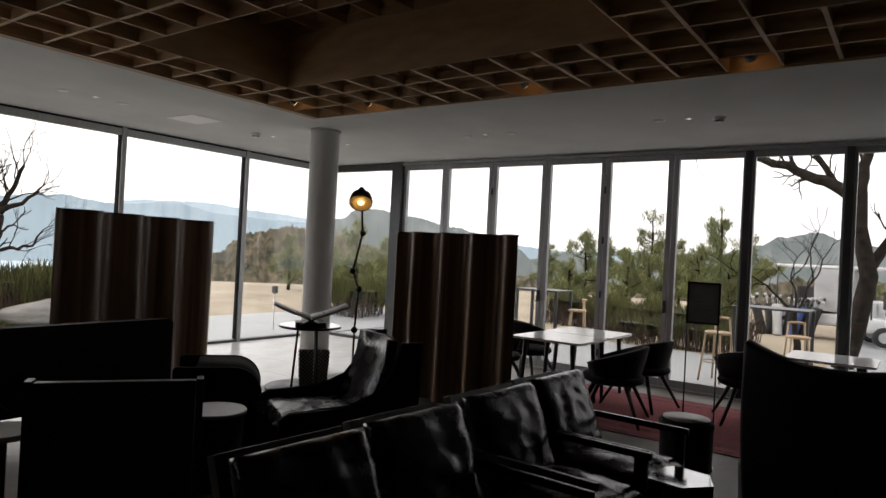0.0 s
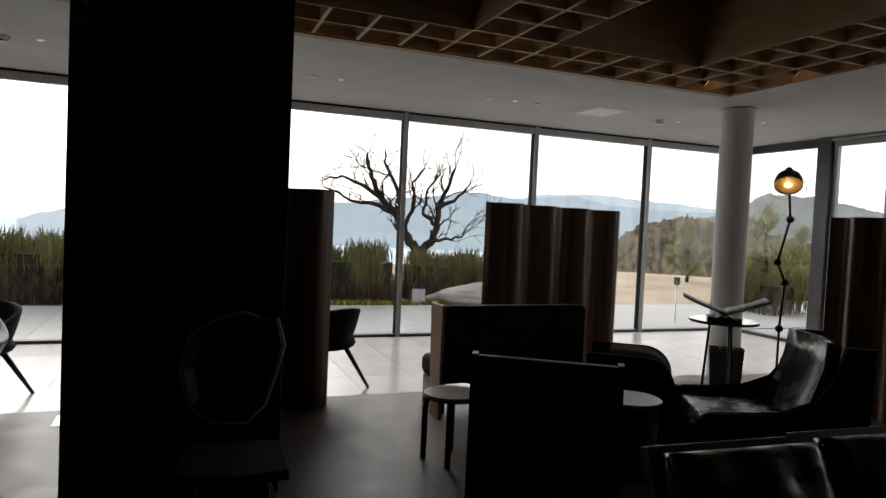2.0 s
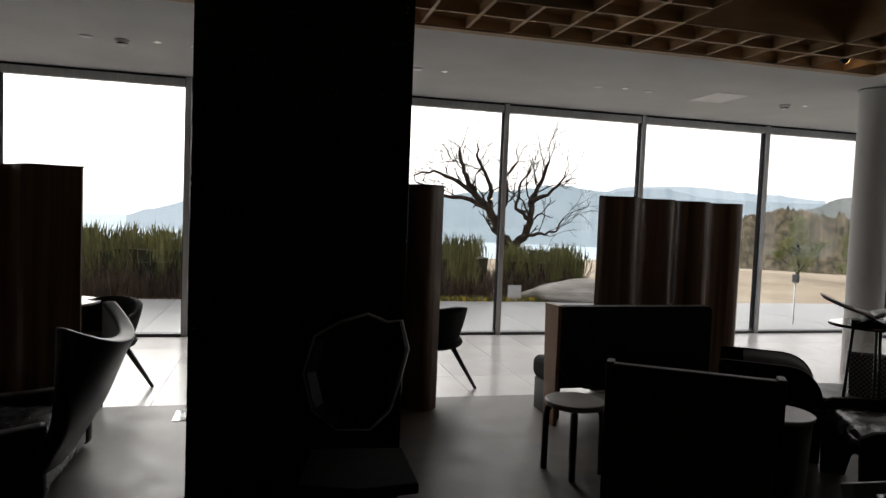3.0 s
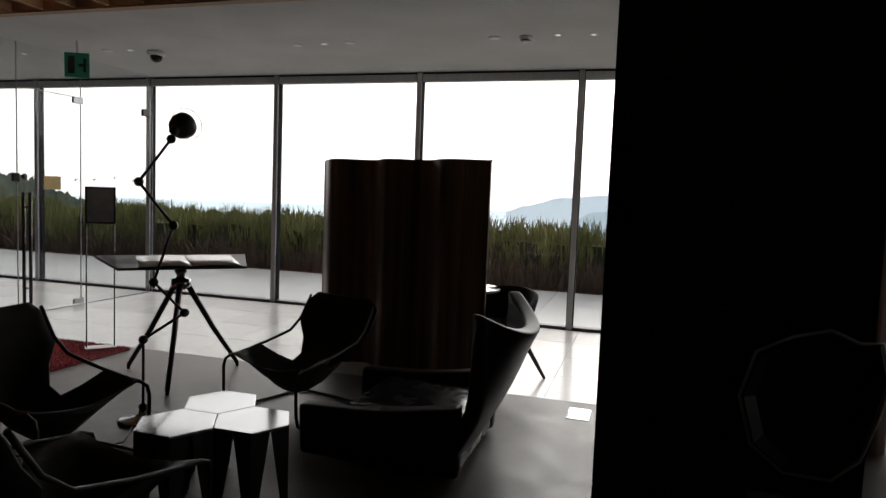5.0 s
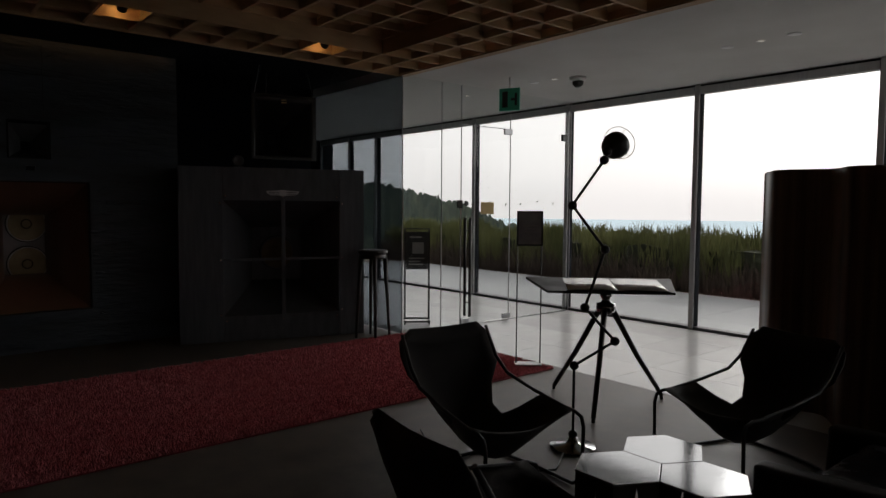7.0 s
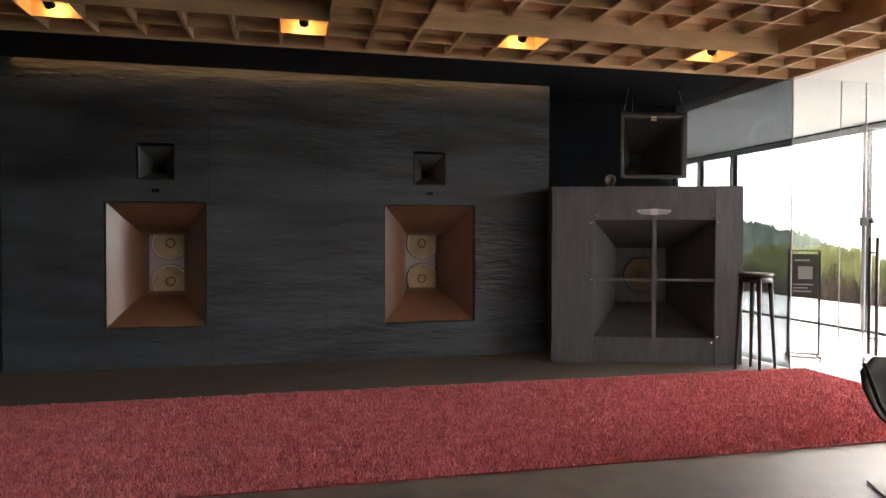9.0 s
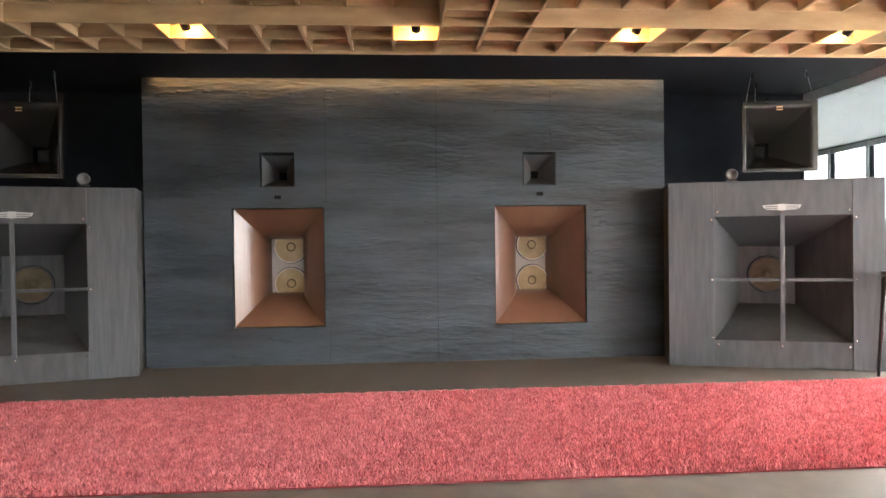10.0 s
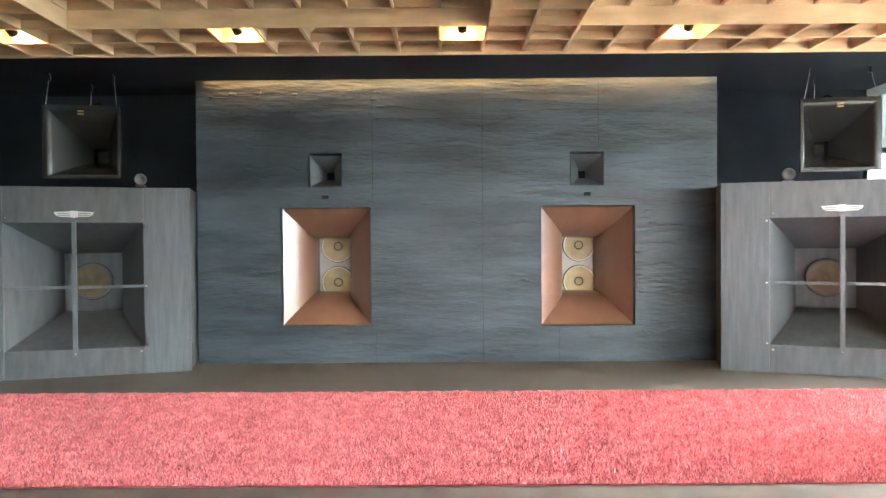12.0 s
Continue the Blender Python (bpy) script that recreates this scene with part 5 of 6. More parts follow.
# ---- leather armchairs in a row ----
def leather_armchair(at, seed):
    c = thing("leather_armchair", "black leather armchair with loose creased cushions and slim arms", "armchair", "row of leather armchairs", at)
    bm = bmesh.new()
    cushion(bm, 0.0, 0.52, -0.31, 0.31, -0.08, 0.07, Matrix(((-0.36, 0, 0.933, -0.15), (0, -1, 0, 0), (0.933, 0, 0.36, 0.37), (0, 0, 0, 1))), seed, 0.25)
    part("back_cushion", bm, "leather", c)
    bm = bmesh.new()
    cushion(bm, -0.26, 0.42, -0.3, 0.3, 0.26, 0.43, Matrix(), seed + 20, 0.4)
    part("seat_cushion", bm, "leather", c)
    bm = bmesh.new()
    prism(bm, [(-0.36, -0.31), (-0.31, -0.31), (-0.31, 0.31), (-0.36, 0.31)], 0.57, pose(0.043, 0, 0.42, 0, -21, 0), 0.006)
    part("back_frame", bm, "wood_black", c)
    part("seat_frame", boxed(-0.28, 0.4, -0.31, 0.31, 0.2, 0.27, 0.006), "wood_black", c)
    for s in (-1, 1):
        y0, y1 = (0.315, 0.345) if s > 0 else (-0.345, -0.315)
        part("armrest", boxed(-0.36, 0.44, y0, y1, 0.56, 0.6, 0.006), "leather", c)
        for x in (-0.34, 0.39):
            part("leg", boxed(x - 0.025, x + 0.03, y0 + 0.004, y1 - 0.004, 0, 0.56, 0.004), "wood_black", c)
    return c


for k, x in enumerate((2.78, 3.48, 4.26, 4.96)):
    leather_armchair(pose(x, 2.14, 0, 0, 0, -93), 30 + k)

pf = thing("pouf", "round dark leather drum pouf", "pouf", "", pose(6.2, 1.95, 0))
bm = bmesh.new()
lathe(bm, [(0.18, 0.0), (0.185, 0.02), (0.19, 0.38), (0.2, 0.4), (0.2, 0.43), (0.185, 0.455), (0.001, 0.46)], 36)
part("body", bm, "felt", pf)
bm = bmesh.new()
lathe(bm, [(0.17, 0.458), (0.17, 0.465), (0.001, 0.466)], 36)
part("top_pad", bm, "stool_top", pf)


def sign_stand(at, plate):
    s = thing("sign_stand", "slim black sign stand with an unreadable dark sheet", "sign stand", "slim sign stands", at)
    for y in (-0.115, 0.115):
        bm = bmesh.new()
        tube(bm, [(0, y, 0.01), (0, y, 1.16)], 0.006, 8)
        part("rod", bm, "black_metal", s)
    bm = bmesh.new()
    for y0, y1, z0, z1 in ((-0.125, 0.125, 1.47, 1.485), (-0.125, 0.125, 1.15, 1.165), (-0.125, -0.11, 1.165, 1.47), (0.11, 0.125, 1.165, 1.47)):
        box(bm, -0.008, 0.008, y0, y1, z0, z1)
    part("frame", bm, "black_metal", s)
    sheet_ = part("sheet", boxed(-0.004, 0.004, -0.11, 0.11, 1.165, 1.47), "paper_grey", s, "dark printed sheet")
    for k in range(3):
        for x0, x1 in ((0.0045, 0.0055), (-0.0055, -0.0045)):
            part("bar", boxed(x0, x1, -0.07 + 0.01 * k, 0.08, 1.34 - 0.03 * k, 1.348 - 0.03 * k), "stool_top", sheet_)
    part("base_plate", boxed(-0.07, 0.07, -0.13, 0.13, 0, 0.01, 0.002), plate, s)
    return s


sign_stand(pose(6.53, 1.95, 0, 0, 0, 10), "steel")
sign_stand(pose(-4.2, 6.33, 0.034, 0, 0, -42), "white_plastic")

fs_ = thing("floor_sign", "black framed floor sign with white unreadable lines on castors", "sign stand", "", pose(-6.84, 6.98, 0, 0, 0, -35))
for y in (-0.16, 0.16):
    part("post", boxed(-0.012, 0.012, y - 0.012, y + 0.012, 0.05, 1.27), "black_metal", fs_)
    part("foot", boxed(-0.16, 0.16, y - 0.012, y + 0.012, 0.03, 0.055), "black_metal", fs_)
for z in (0.05, 1.255):
    part("rail", boxed(-0.012, 0.012, -0.148, 0.148, z, z + 0.015), "black_metal", fs_)
part("rail", boxed(0.14, 0.16, -0.148, 0.148, 0.03, 0.05), "black_metal", fs_)
part("rail", boxed(-0.16, -0.14, -0.148, 0.148, 0.03, 0.05), "black_metal", fs_)
for x in (-0.15, 0.15):
    for y in (-0.16, 0.16):
        bm = bmesh.new()
        tube(bm, [(x, y - 0.01, 0.015), (x, y + 0.01, 0.015)], 0.015, 10)
        part("castor", bm, "dark_plastic", fs_)
pb = part("poster", boxed(-0.006, 0.006, -0.145, 0.145, 0.72, 1.22), "bag_black", fs_, "black poster with white lines")
for k, (y0, y1, z0, z1) in enumerate(((-0.1, 0.06, 1.14, 1.16), (-0.06, 0.09, 0.93, 1.08), (-0.11, 0.1, 0.86, 0.875), (-0.11, 0.04, 0.82, 0.835), (-0.11, 0.08, 0.78, 0.795))):
    part("bar", boxed(0.0065, 0.0075, y0, y1, z0, z1), "stool_top", pb)

bs = thing("bar_stool", "tall dark wooden bar stool with tapered legs", "stool", "", pose(-6.37, 5.97, 0, 0, 0, 20))
bm = bmesh.new()
lathe(bm, [(0.16, 1.0), (0.175, 1.005), (0.175, 1.03), (0.165, 1.04), (0.001, 1.035)], 32)
part("seat", bm, "wood_black", bs)
bm = bmesh.new()
lathe(bm, [(0.15, 0.94), (0.155, 0.95), (0.155, 1.0)], 32)
part("apron", bm, "wood_black", bs)
for sx in (-1, 1):
    for sy in (-1, 1):
        bm = bmesh.new()
        tube(bm, [(0.1 * sx, 0.1 * sy, 0.98), (0.115 * sx, 0.115 * sy, 0.6), (0.14 * sx, 0.14 * sy, 0.0)], 0.028, 8, True, 0.015)
        part("leg", bm, "wood_black", bs)

# ---- dining corner ----
def tub_chair(at):
    """A tub armchair on four splayed legs, facing +x."""
    c = thing("tub_chair", "black upholstered tub armchair on splayed wooden legs", "chair", "tub chairs", at)
    rows = []
    for i in range(7):
        f = i / 6
        row = []
        for k in range(17):
            a = radians(-128 + 256 * k / 16) + math.pi
            high = 0.2 + 0.12 * math.cos((a - math.pi) * 0.9)
            r = 0.19 + 0.1 * f ** 0.6
            row.append((r * math.cos(a) * 0.95, r * math.sin(a), 0.38 + f * max(high + 0.05, 0.1)))
        rows.append(row)
    bm = bmesh.new()
    sheet(bm, rows, 0.035)
    part("backrest", bm, "felt", c)
    bm = bmesh.new()
    lathe(bm, [(0.2, 0.37), (0.24, 0.39), (0.255, 0.42), (0.24, 0.455), (0.15, 0.47), (0.001, 0.472)], 28)
    part("seat", bm, "felt", c)
    for sx in (-1, 1):
        for sy in (-1, 1):
            bm = bmesh.new()
            tube(bm, [(0.12 * sx, 0.12 * sy, 0.385), (0.26 * sx, 0.25 * sy, 0.0)], 0.021, 8, True, 0.012)
            part("leg", bm, "wood_black", c)
    return c


tc = tub_chair(pose(7.58, 3.06, 0, 0, 0, 100) @ Matrix.Diagonal((1.25, 1.25, 1.03, 1)))
for x, y, r in ((8.42, 3.06, 80), (7.8, 4.62, -85), (8.62, 4.62, -95), (8.55, 1.95, 20), (2.2, 6.95, 120), (-0.62, 7.0, 245), (9.0, 0.4, 95)):
    copy_thing(tc, pose(x, y, 0, 0, 0, r))


def dining_table(x0, x1, y0, y1):
    t = thing("dining_table", "white-topped table with dark trestle legs", "table", "dining tables", pose((x0 + x1) / 2, (y0 + y1) / 2, 0))
    a, b = (x1 - x0) / 2, (y1 - y0) / 2
    bm = bmesh.new()
    r = 0.06
    out = [(sx * (a - r) + r * math.cos(w), sy * (b - r) + r * math.sin(w)) for sx, sy, s in ((1, 1, 0), (-1, 1, 90), (-1, -1, 180), (1, -1, 270)) for w in (radians(s + 90 * k / 5) for k in range(6))]
    prism(bm, out, 0.025, Matrix.Translation((0, 0, 0.715)), 0.003)
    part("tabletop", bm, "table_white", t)
    for sx in (-1, 1):
        for sy in (-1, 1):
            bm = bmesh.new()
            tube(bm, [(sx * (a - 0.12), sy * (b - 0.14), 0.715), (sx * (a - 0.1), sy * (b - 0.1), 0)], 0.03, 8, True, 0.02)
            part("leg", bm, "wood_black", t)
    return t


dining_table(7.45, 8.23, 3.38, 4.22)
dining_table(8.25, 9.03, 3.38, 4.22)
dining_table(8.5, 9.3, 0.85, 1.65)

pr = thing("patterned_rug", "worn crimson patterned rug under the dining tables", "rug", "", pose(0, 0, 0))
part("field", boxed(7.1, 9.15, 1.2, 4.3, 0.001, 0.008, 0.002), "persian", pr)
for k, (i, m_) in enumerate(((0.1, "rug_back"), (0.22, "persian"), (0.32, "rug_back"))):
    part("border", boxed(7.1 + i, 9.15 - i, 1.2 + i, 4.3 - i, 0.0085 + 0.0006 * k, 0.0092 + 0.0006 * k), m_, pr)

# small round table behind a screen
wt = thing("bistro_table", "small round white-topped table by the window", "table", "", pose(-0.95, 7.25, 0))
bm = bmesh.new()
lathe(bm, [(0.3, 0.715), (0.305, 0.72), (0.305, 0.735), (0.3, 0.74)], 36)
part("tabletop", bm, "table_white", wt)
bm = bmesh.new()
lathe(bm, [(0.2, 0), (0.2, 0.012), (0.03, 0.03), (0.025, 0.7), (0.08, 0.715)], 28)
part("pedestal", bm, "black_metal", wt)

# book table
bt = thing("book_table", "slim round black side table by the column", "side table", "", pose(5.71, 5.55, 0))
bm = bmesh.new()
lathe(bm, [(0.3, 0.785), (0.31, 0.79), (0.31, 0.802), (0.3, 0.806)], 44)
part("tabletop", bm, "black_metal", bt)
bm = bmesh.new()
lathe(bm, [(0.305, 0.807), (0.309, 0.808), (0.309, 0.811), (0.305, 0.812)], 44)
part("rim", bm, "steel", bt)
for k in range(3):
    a = radians(20 + 120 * k)
    bm = bmesh.new()
    tube(bm, [(0.12 * math.cos(a), 0.12 * math.sin(a), 0.785), (0.17 * math.cos(a), 0.17 * math.sin(a), 0)], 0.012, 8)
    part("leg", bm, "black_metal", bt)
bo = thing("book_on_stand", "large open picture book lying on a crossed wooden stand", "book", "", pose(5.71, 5.55, 0.813, 0, 0, 140))
for s in (-1, 1):
    bm = bmesh.new()
    prism(bm, [(-0.12, -0.16), (0.16, -0.16), (0.16, 0.16), (-0.12, 0.16)], 0.012, pose(0, 0, 0.05, 0, -24 * s, 0) @ Matrix.Diagonal((s, 1, 1, 1)), 0.002)
    part("stand_board", bm, "wood_black", bo)
    rows = [[(s * (0.005 + 0.36 * i / 7), y, 0.085 + 0.13 * (i / 7) - 0.012 * math.sin(math.pi * i / 7)) for y in (-0.22, 0, 0.22)] for i in range(8)]
    bm = bmesh.new()
    sheet(bm, rows, 0.012)
    part("page_block", bm, "paper_grey", bo, "dark printed pages")
bm = boxed(-0.15, 0.15, -0.1, 0.1, 0.0, 0.03, 0.004)
part("stand_foot", bm, "wood_black", bo)

pl = thing("low_plinth", "low dark flat plinth on the floor by the column", "plinth", "", pose(6.2, 6.12, 0))
bm = bmesh.new()
lathe(bm, [(0.42, 0), (0.43, 0.01), (0.43, 0.035), (0.42, 0.04)], 44)
part("disc", bm, "wood_black", pl)
bg = thing("paper_bag", "woven grey check carrier bag with looped handles", "bag", "", pose(6.26, 6.05, 0.041, 0, 0, -38))
bm = bmesh.new()
vs8 = [bm.verts.new(v) for v in ((-0.15, -0.05, 0), (0.15, -0.05, 0), (0.15, 0.05, 0), (-0.15, 0.05, 0), (-0.17, -0.06, 0.4), (0.17, -0.06, 0.4), (0.17, 0.06, 0.4), (-0.17, 0.06, 0.4))]
for f in ((0, 1, 2, 3), (0, 1, 5, 4), (1, 2, 6, 5), (2, 3, 7, 6), (3, 0, 4, 7)):
    bm.faces.new([vs8[i] for i in f])
bent(bm, 0.003)
bag_mat = surf("woven_check_paper", (0.03, 0.03, 0.032), (0.12, 0.12, 0.122), scale=3, rough=0.7, bump=0.1)
_n, _l = bag_mat.node_tree.nodes, bag_mat.node_tree.links
_c = _n.new("ShaderNodeTexChecker")
_c.inputs["Scale"].default_value = 46
_c.inputs["Color1"].default_value, _c.inputs["Color2"].default_value = rgb(0.07), rgb(0.38)
_t = _n.new("ShaderNodeTexCoord")
_l.new(_t.outputs["Object"], _c.inputs["Vector"])
_l.new(_c.outputs["Color"], _n["Principled BSDF"].inputs["Base Color"])
part("body", bm, bag_mat, bg)
for y in (-0.061, 0.061):
    bm = bmesh.new()
    tube(bm, [(-0.07, y, 0.38), (-0.06, y, 0.46), (0, y, 0.5), (0.06, y, 0.46), (0.07, y, 0.38)], 0.004, 6)
    part("handle", bm, "paper", bg)

# faceted dark chair before the pillar
fc = thing("faceted_chair", "dark faceted shell chair standing before the pillar", "chair", "", pose(1.2, 4.0, 0, 0, 0, -96))
out = [(0.03, 1.09), (0.13, 1.05), (0.2, 1.06), (0.235, 0.92), (0.2, 0.78), (0.15, 0.62), (0.06, 0.53), (-0.1, 0.53), (-0.22, 0.62), (-0.27, 0.8), (-0.22, 0.98), (-0.1, 1.05)]
bm = bmesh.new()
rim = [bm.verts.new((-0.2 - 0.1 * (z - 0.4), y, z)) for y, z in out]
inner = [bm.verts.new((-0.24 - 0.12 * (z - 0.4), y * 0.82, 0.8 + (z - 0.8) * 0.84)) for y, z in out]
for k in range(len(out)):
    bm.faces.new((rim[k], rim[(k + 1) % len(out)], inner[(k + 1) % len(out)], inner[k]))
bm.faces.new(inner)
bent(bm, 0.02)
part("backrest", bm, "dull_leather", fc, "faceted dark shell back")
# pale tube along the outline, in place of the highlight on the edge
bm = bmesh.new()
tube(bm, [(-0.2 - 0.1 * (z - 0.4), y, z) for y, z in out + out[:1]], 0.008, 6, False)
part("rim", bm, "alu", fc)
bm = bmesh.new()
prism(bm, [(-0.24, -0.22), (0.2, -0.26), (0.26, 0.0), (0.2, 0.26), (-0.24, 0.22)], 0.05, Matrix.Translation((0, 0, 0.38)), 0.01)
part("seat", bm, "felt", fc)
for sx in (-1, 1):
    for sy in (-1, 1):
        bm = bmesh.new()
        tube(bm, [(0.15 * sx, 0.15 * sy, 0.385), (0.22 * sx, 0.22 * sy, 0)], 0.02, 8, True, 0.012)
        part("leg", bm, "wood_black", fc)

# ---- outside ----
def ground_height(x, y):
    r = math.hypot(x, y)
    edge = 26 + 10 * max(0.0, math.cos(math.atan2(y, x)))
    if r < edge:
        return -0.05 + 0.02 * noise.noise(Vector((x * 0.2, y * 0.2, 0))) if r > 15 else -0.05
    f = min((r - edge) / 190, 1)
    return -0.05 - 74 * f ** 1.1


bm = bmesh.new()
radii = [0.01, 8, 14, 18, 22, 26, 30, 34, 38, 44, 52, 64, 80, 105, 140, 190, 260, 600, 1500, 4400]
rings = []
for r in radii:
    rings.append([bm.verts.new((r * math.cos(a), r * math.sin(a), -0.22 if r < 1 else ground_height(r * math.cos(a), r * math.sin(a)))) for a in (2 * math.pi * k / 96 for k in range(96))])
for a, b in zip(rings, rings[1:]):
    for k in range(96):
        bm.faces.new((a[k], a[(k + 1) % 96], b[(k + 1) % 96], b[k]))
for v in bm.verts:
    if -15 < v.co.x < 10.5 and -7 < v.co.y < 9.8:
        v.co.z = -0.4
structure("ground", bm, "lawn", "dry winter lawn falling away towards the sea", "ground")
bm = bmesh.new()
wr = [[bm.verts.new((r * math.cos(2 * math.pi * k / 72), r * math.sin(2 * math.pi * k / 72), -70)) for k in range(72)] for r in (150, 500, 1500, 4500)]
for a, b in zip(wr, wr[1:]):
    for k in range(72):
        bm.faces.new((a[k], a[(k + 1) % 72], b[(k + 1) % 72], b[k]))
structure("water", bm, "sea", "sea bay below the hills, haze put in as a pale glow", "sea")


def ridge(name, label, dist, table, mat, rough, seed):
    """A line of hills: (bearing, height in degrees over the eye) from the middle of the room."""
    bm = bmesh.new()
    table = sorted(table)
    a0, a1 = table[0][0], table[-1][0]
    n = max(int((a1 - a0) / 0.11), 12)
    rows = [[], [], [], [], []]
    for i in range(n + 1):
        a = a0 + (a1 - a0) * i / n
        h = 0
        for (p, hp), (q, hq) in zip(table, table[1:]):
            if p <= a <= q:
                f = (a - p) / (q - p)
                f = f * f * (3 - 2 * f)
                h = hp + (hq - hp) * f
        bump = rough * (noise.noise(Vector((a * 1.3, seed, 0))) + 0.6 * noise.noise(Vector((a * 5.1, seed, 4))) + 0.3 * noise.noise(Vector((a * 17, seed, 9))) + 0.22 * noise.noise(Vector((a * 41, seed, 14))))
        top = 1.55 + dist * math.tan(radians(h + bump))
        ca, sa = math.cos(radians(a)), math.sin(radians(a))
        for r, f in zip(rows, (0.0, 0.35, 0.7, 0.92, 1.0)):
            d = dist * (0.8 + 0.2 * f) * (1 + 0.03 * noise.noise(Vector((a, f * 4, seed))))
            z = -72 + (top + 72) * f
            r.append(bm.verts.new((1 + d * ca, 1 + d * sa, z)))
    for ra, rb in zip(rows, rows[1:]):
        for k in range(n):
            bm.faces.new((ra[k], ra[k + 1], rb[k + 1], rb[k])).smooth = True
    structure(name, bm, mat, label, "hills")


ridge("backdrop_far_hills", "far hills across the bay, pale blue haze put in as a glow", 3300, [(84, 0.2), (80, 1.2), (78, 1.5), (72, 2.2), (66, 2.9), (62, 2.5), (58, 2.9), (54, 2.2), (50, 2.0), (44, 1.9), (36, 1.6), (25, 0.7), (18, 0.9), (8, 1.0), (-10, 1.4)], "far_hill", 0.12, 1)
ridge("backdrop_palest_hills", "hills on the horizon with the palest haze glow", 3900, [(64, 2.2), (60, 3.0), (56, 3.1), (50, 2.6), (46, 2.2)], "pale_hill", 0.08, 2)
ridge("backdrop_headland", "headland across the sea, paled by a haze glow", 2600, [(101.5, -0.9), (99.8, -0.35), (96.8, 0.4), (93.5, 0.7), (90.3, 1.8), (87.7, 2.6), (84, 2.3), (80, 0.6)], "pale_hill", 0.06, 3)
ridge("backdrop_near_headland", "headland before the far one, blue-grey haze put in as a glow", 1900, [(96, -1.5), (94, -0.7), (91, -0.2), (88, 0.6), (84, 0.8), (80, 0.2)], "far_hill", 0.06, 8)
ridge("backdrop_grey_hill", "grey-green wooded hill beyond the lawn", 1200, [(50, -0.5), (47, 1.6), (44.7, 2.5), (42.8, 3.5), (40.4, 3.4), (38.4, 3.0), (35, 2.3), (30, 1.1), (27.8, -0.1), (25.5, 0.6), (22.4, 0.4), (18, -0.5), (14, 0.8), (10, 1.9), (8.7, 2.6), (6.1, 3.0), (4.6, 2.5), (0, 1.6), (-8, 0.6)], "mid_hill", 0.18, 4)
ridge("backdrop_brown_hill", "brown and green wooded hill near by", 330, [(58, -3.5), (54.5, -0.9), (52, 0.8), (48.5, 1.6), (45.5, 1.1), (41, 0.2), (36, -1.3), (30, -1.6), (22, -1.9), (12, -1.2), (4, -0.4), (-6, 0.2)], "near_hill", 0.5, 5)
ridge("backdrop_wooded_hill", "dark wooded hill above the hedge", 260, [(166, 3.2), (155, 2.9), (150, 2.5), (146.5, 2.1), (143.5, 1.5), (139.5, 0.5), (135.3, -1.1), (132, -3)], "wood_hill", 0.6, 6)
ridge("backdrop_town_shore", "far shore with fields and houses, haze put in as a glow", 2300, [(84, -2.0), (78, -1.2), (72, -0.9), (66, -0.8), (60, -1.0), (55, -1.4)], "far_hill", 0.1, 7)

# terrace
terrace = structure("pavement", boxed(-16, 15.2, AY + 0.1, 12.9, -0.25, -0.03), "soil", "wet grey stone terrace along the windows", "terrace")
terrace_b = structure("pavement_side", boxed(BX + 0.1, 13.6, -7, AY + 0.1, -0.25, -0.03), "soil", "grey stone terrace beside the folding doors", "terrace")
slab_mesh = bpy.data.meshes.new("slab")
_b = boxed(0, 1.328, 0, 0.822, -0.03, 0.0, 0.003)
_b.to_mesh(slab_mesh)
_b.free()
slab_mesh.materials.append(M["terrace"])
structure("path", boxed(13.7, 60, -7.0, 1.8, -0.2, -0.035), "terrace", "pale paved cart path", "path")


def sprigs(name, n, place, size, mat, parent, seed, lean=0.22, width=0.02):
    """Many upright leafy shoots, each a pair of crossed tapered blades. place(rng, n) gives feet; size gives (low, high)."""
    r = np.random.default_rng(seed)
    base = place(r, n)
    h = r.uniform(size[0], size[1], n)
    lx, ly = r.normal(0, lean, n) * h, r.normal(0, lean, n) * h
    a = r.uniform(0, math.pi, n)
    w = r.uniform(0.6, 1.4, n) * width
    V = np.zeros((n, 2, 5, 3))
    for s in range(2):
        dx, dy = np.cos(a + s * 1.57) * w, np.sin(a + s * 1.57) * w
        for k, (f, g, sg) in enumerate(((0, 0.5, -1), (0, 0.5, 1), (0.55, 1, 1), (0.55, 1, -1), (1, 0, 0))):
            V[:, s, k, 0] = base[:, 0] + lx * f * f + dx * g * sg
            V[:, s, k, 1] = base[:, 1] + ly * f * f + dy * g * sg
            V[:, s, k, 2] = base[:, 2] + h * f
    idx = np.arange(n * 2) * 5
    quads = [(i, i + 1, i + 2, i + 3) for i in idx.tolist()] + [(i + 3, i + 2, i + 4) for i in idx.tolist()]
    me = bpy.data.meshes.new(name)
    me.from_pydata(V.reshape(-1, 3).tolist(), [], quads)
    me.materials.append(M[mat])
    ob = new(name, me)
    if parent:
        ob.parent = parent
    return ob


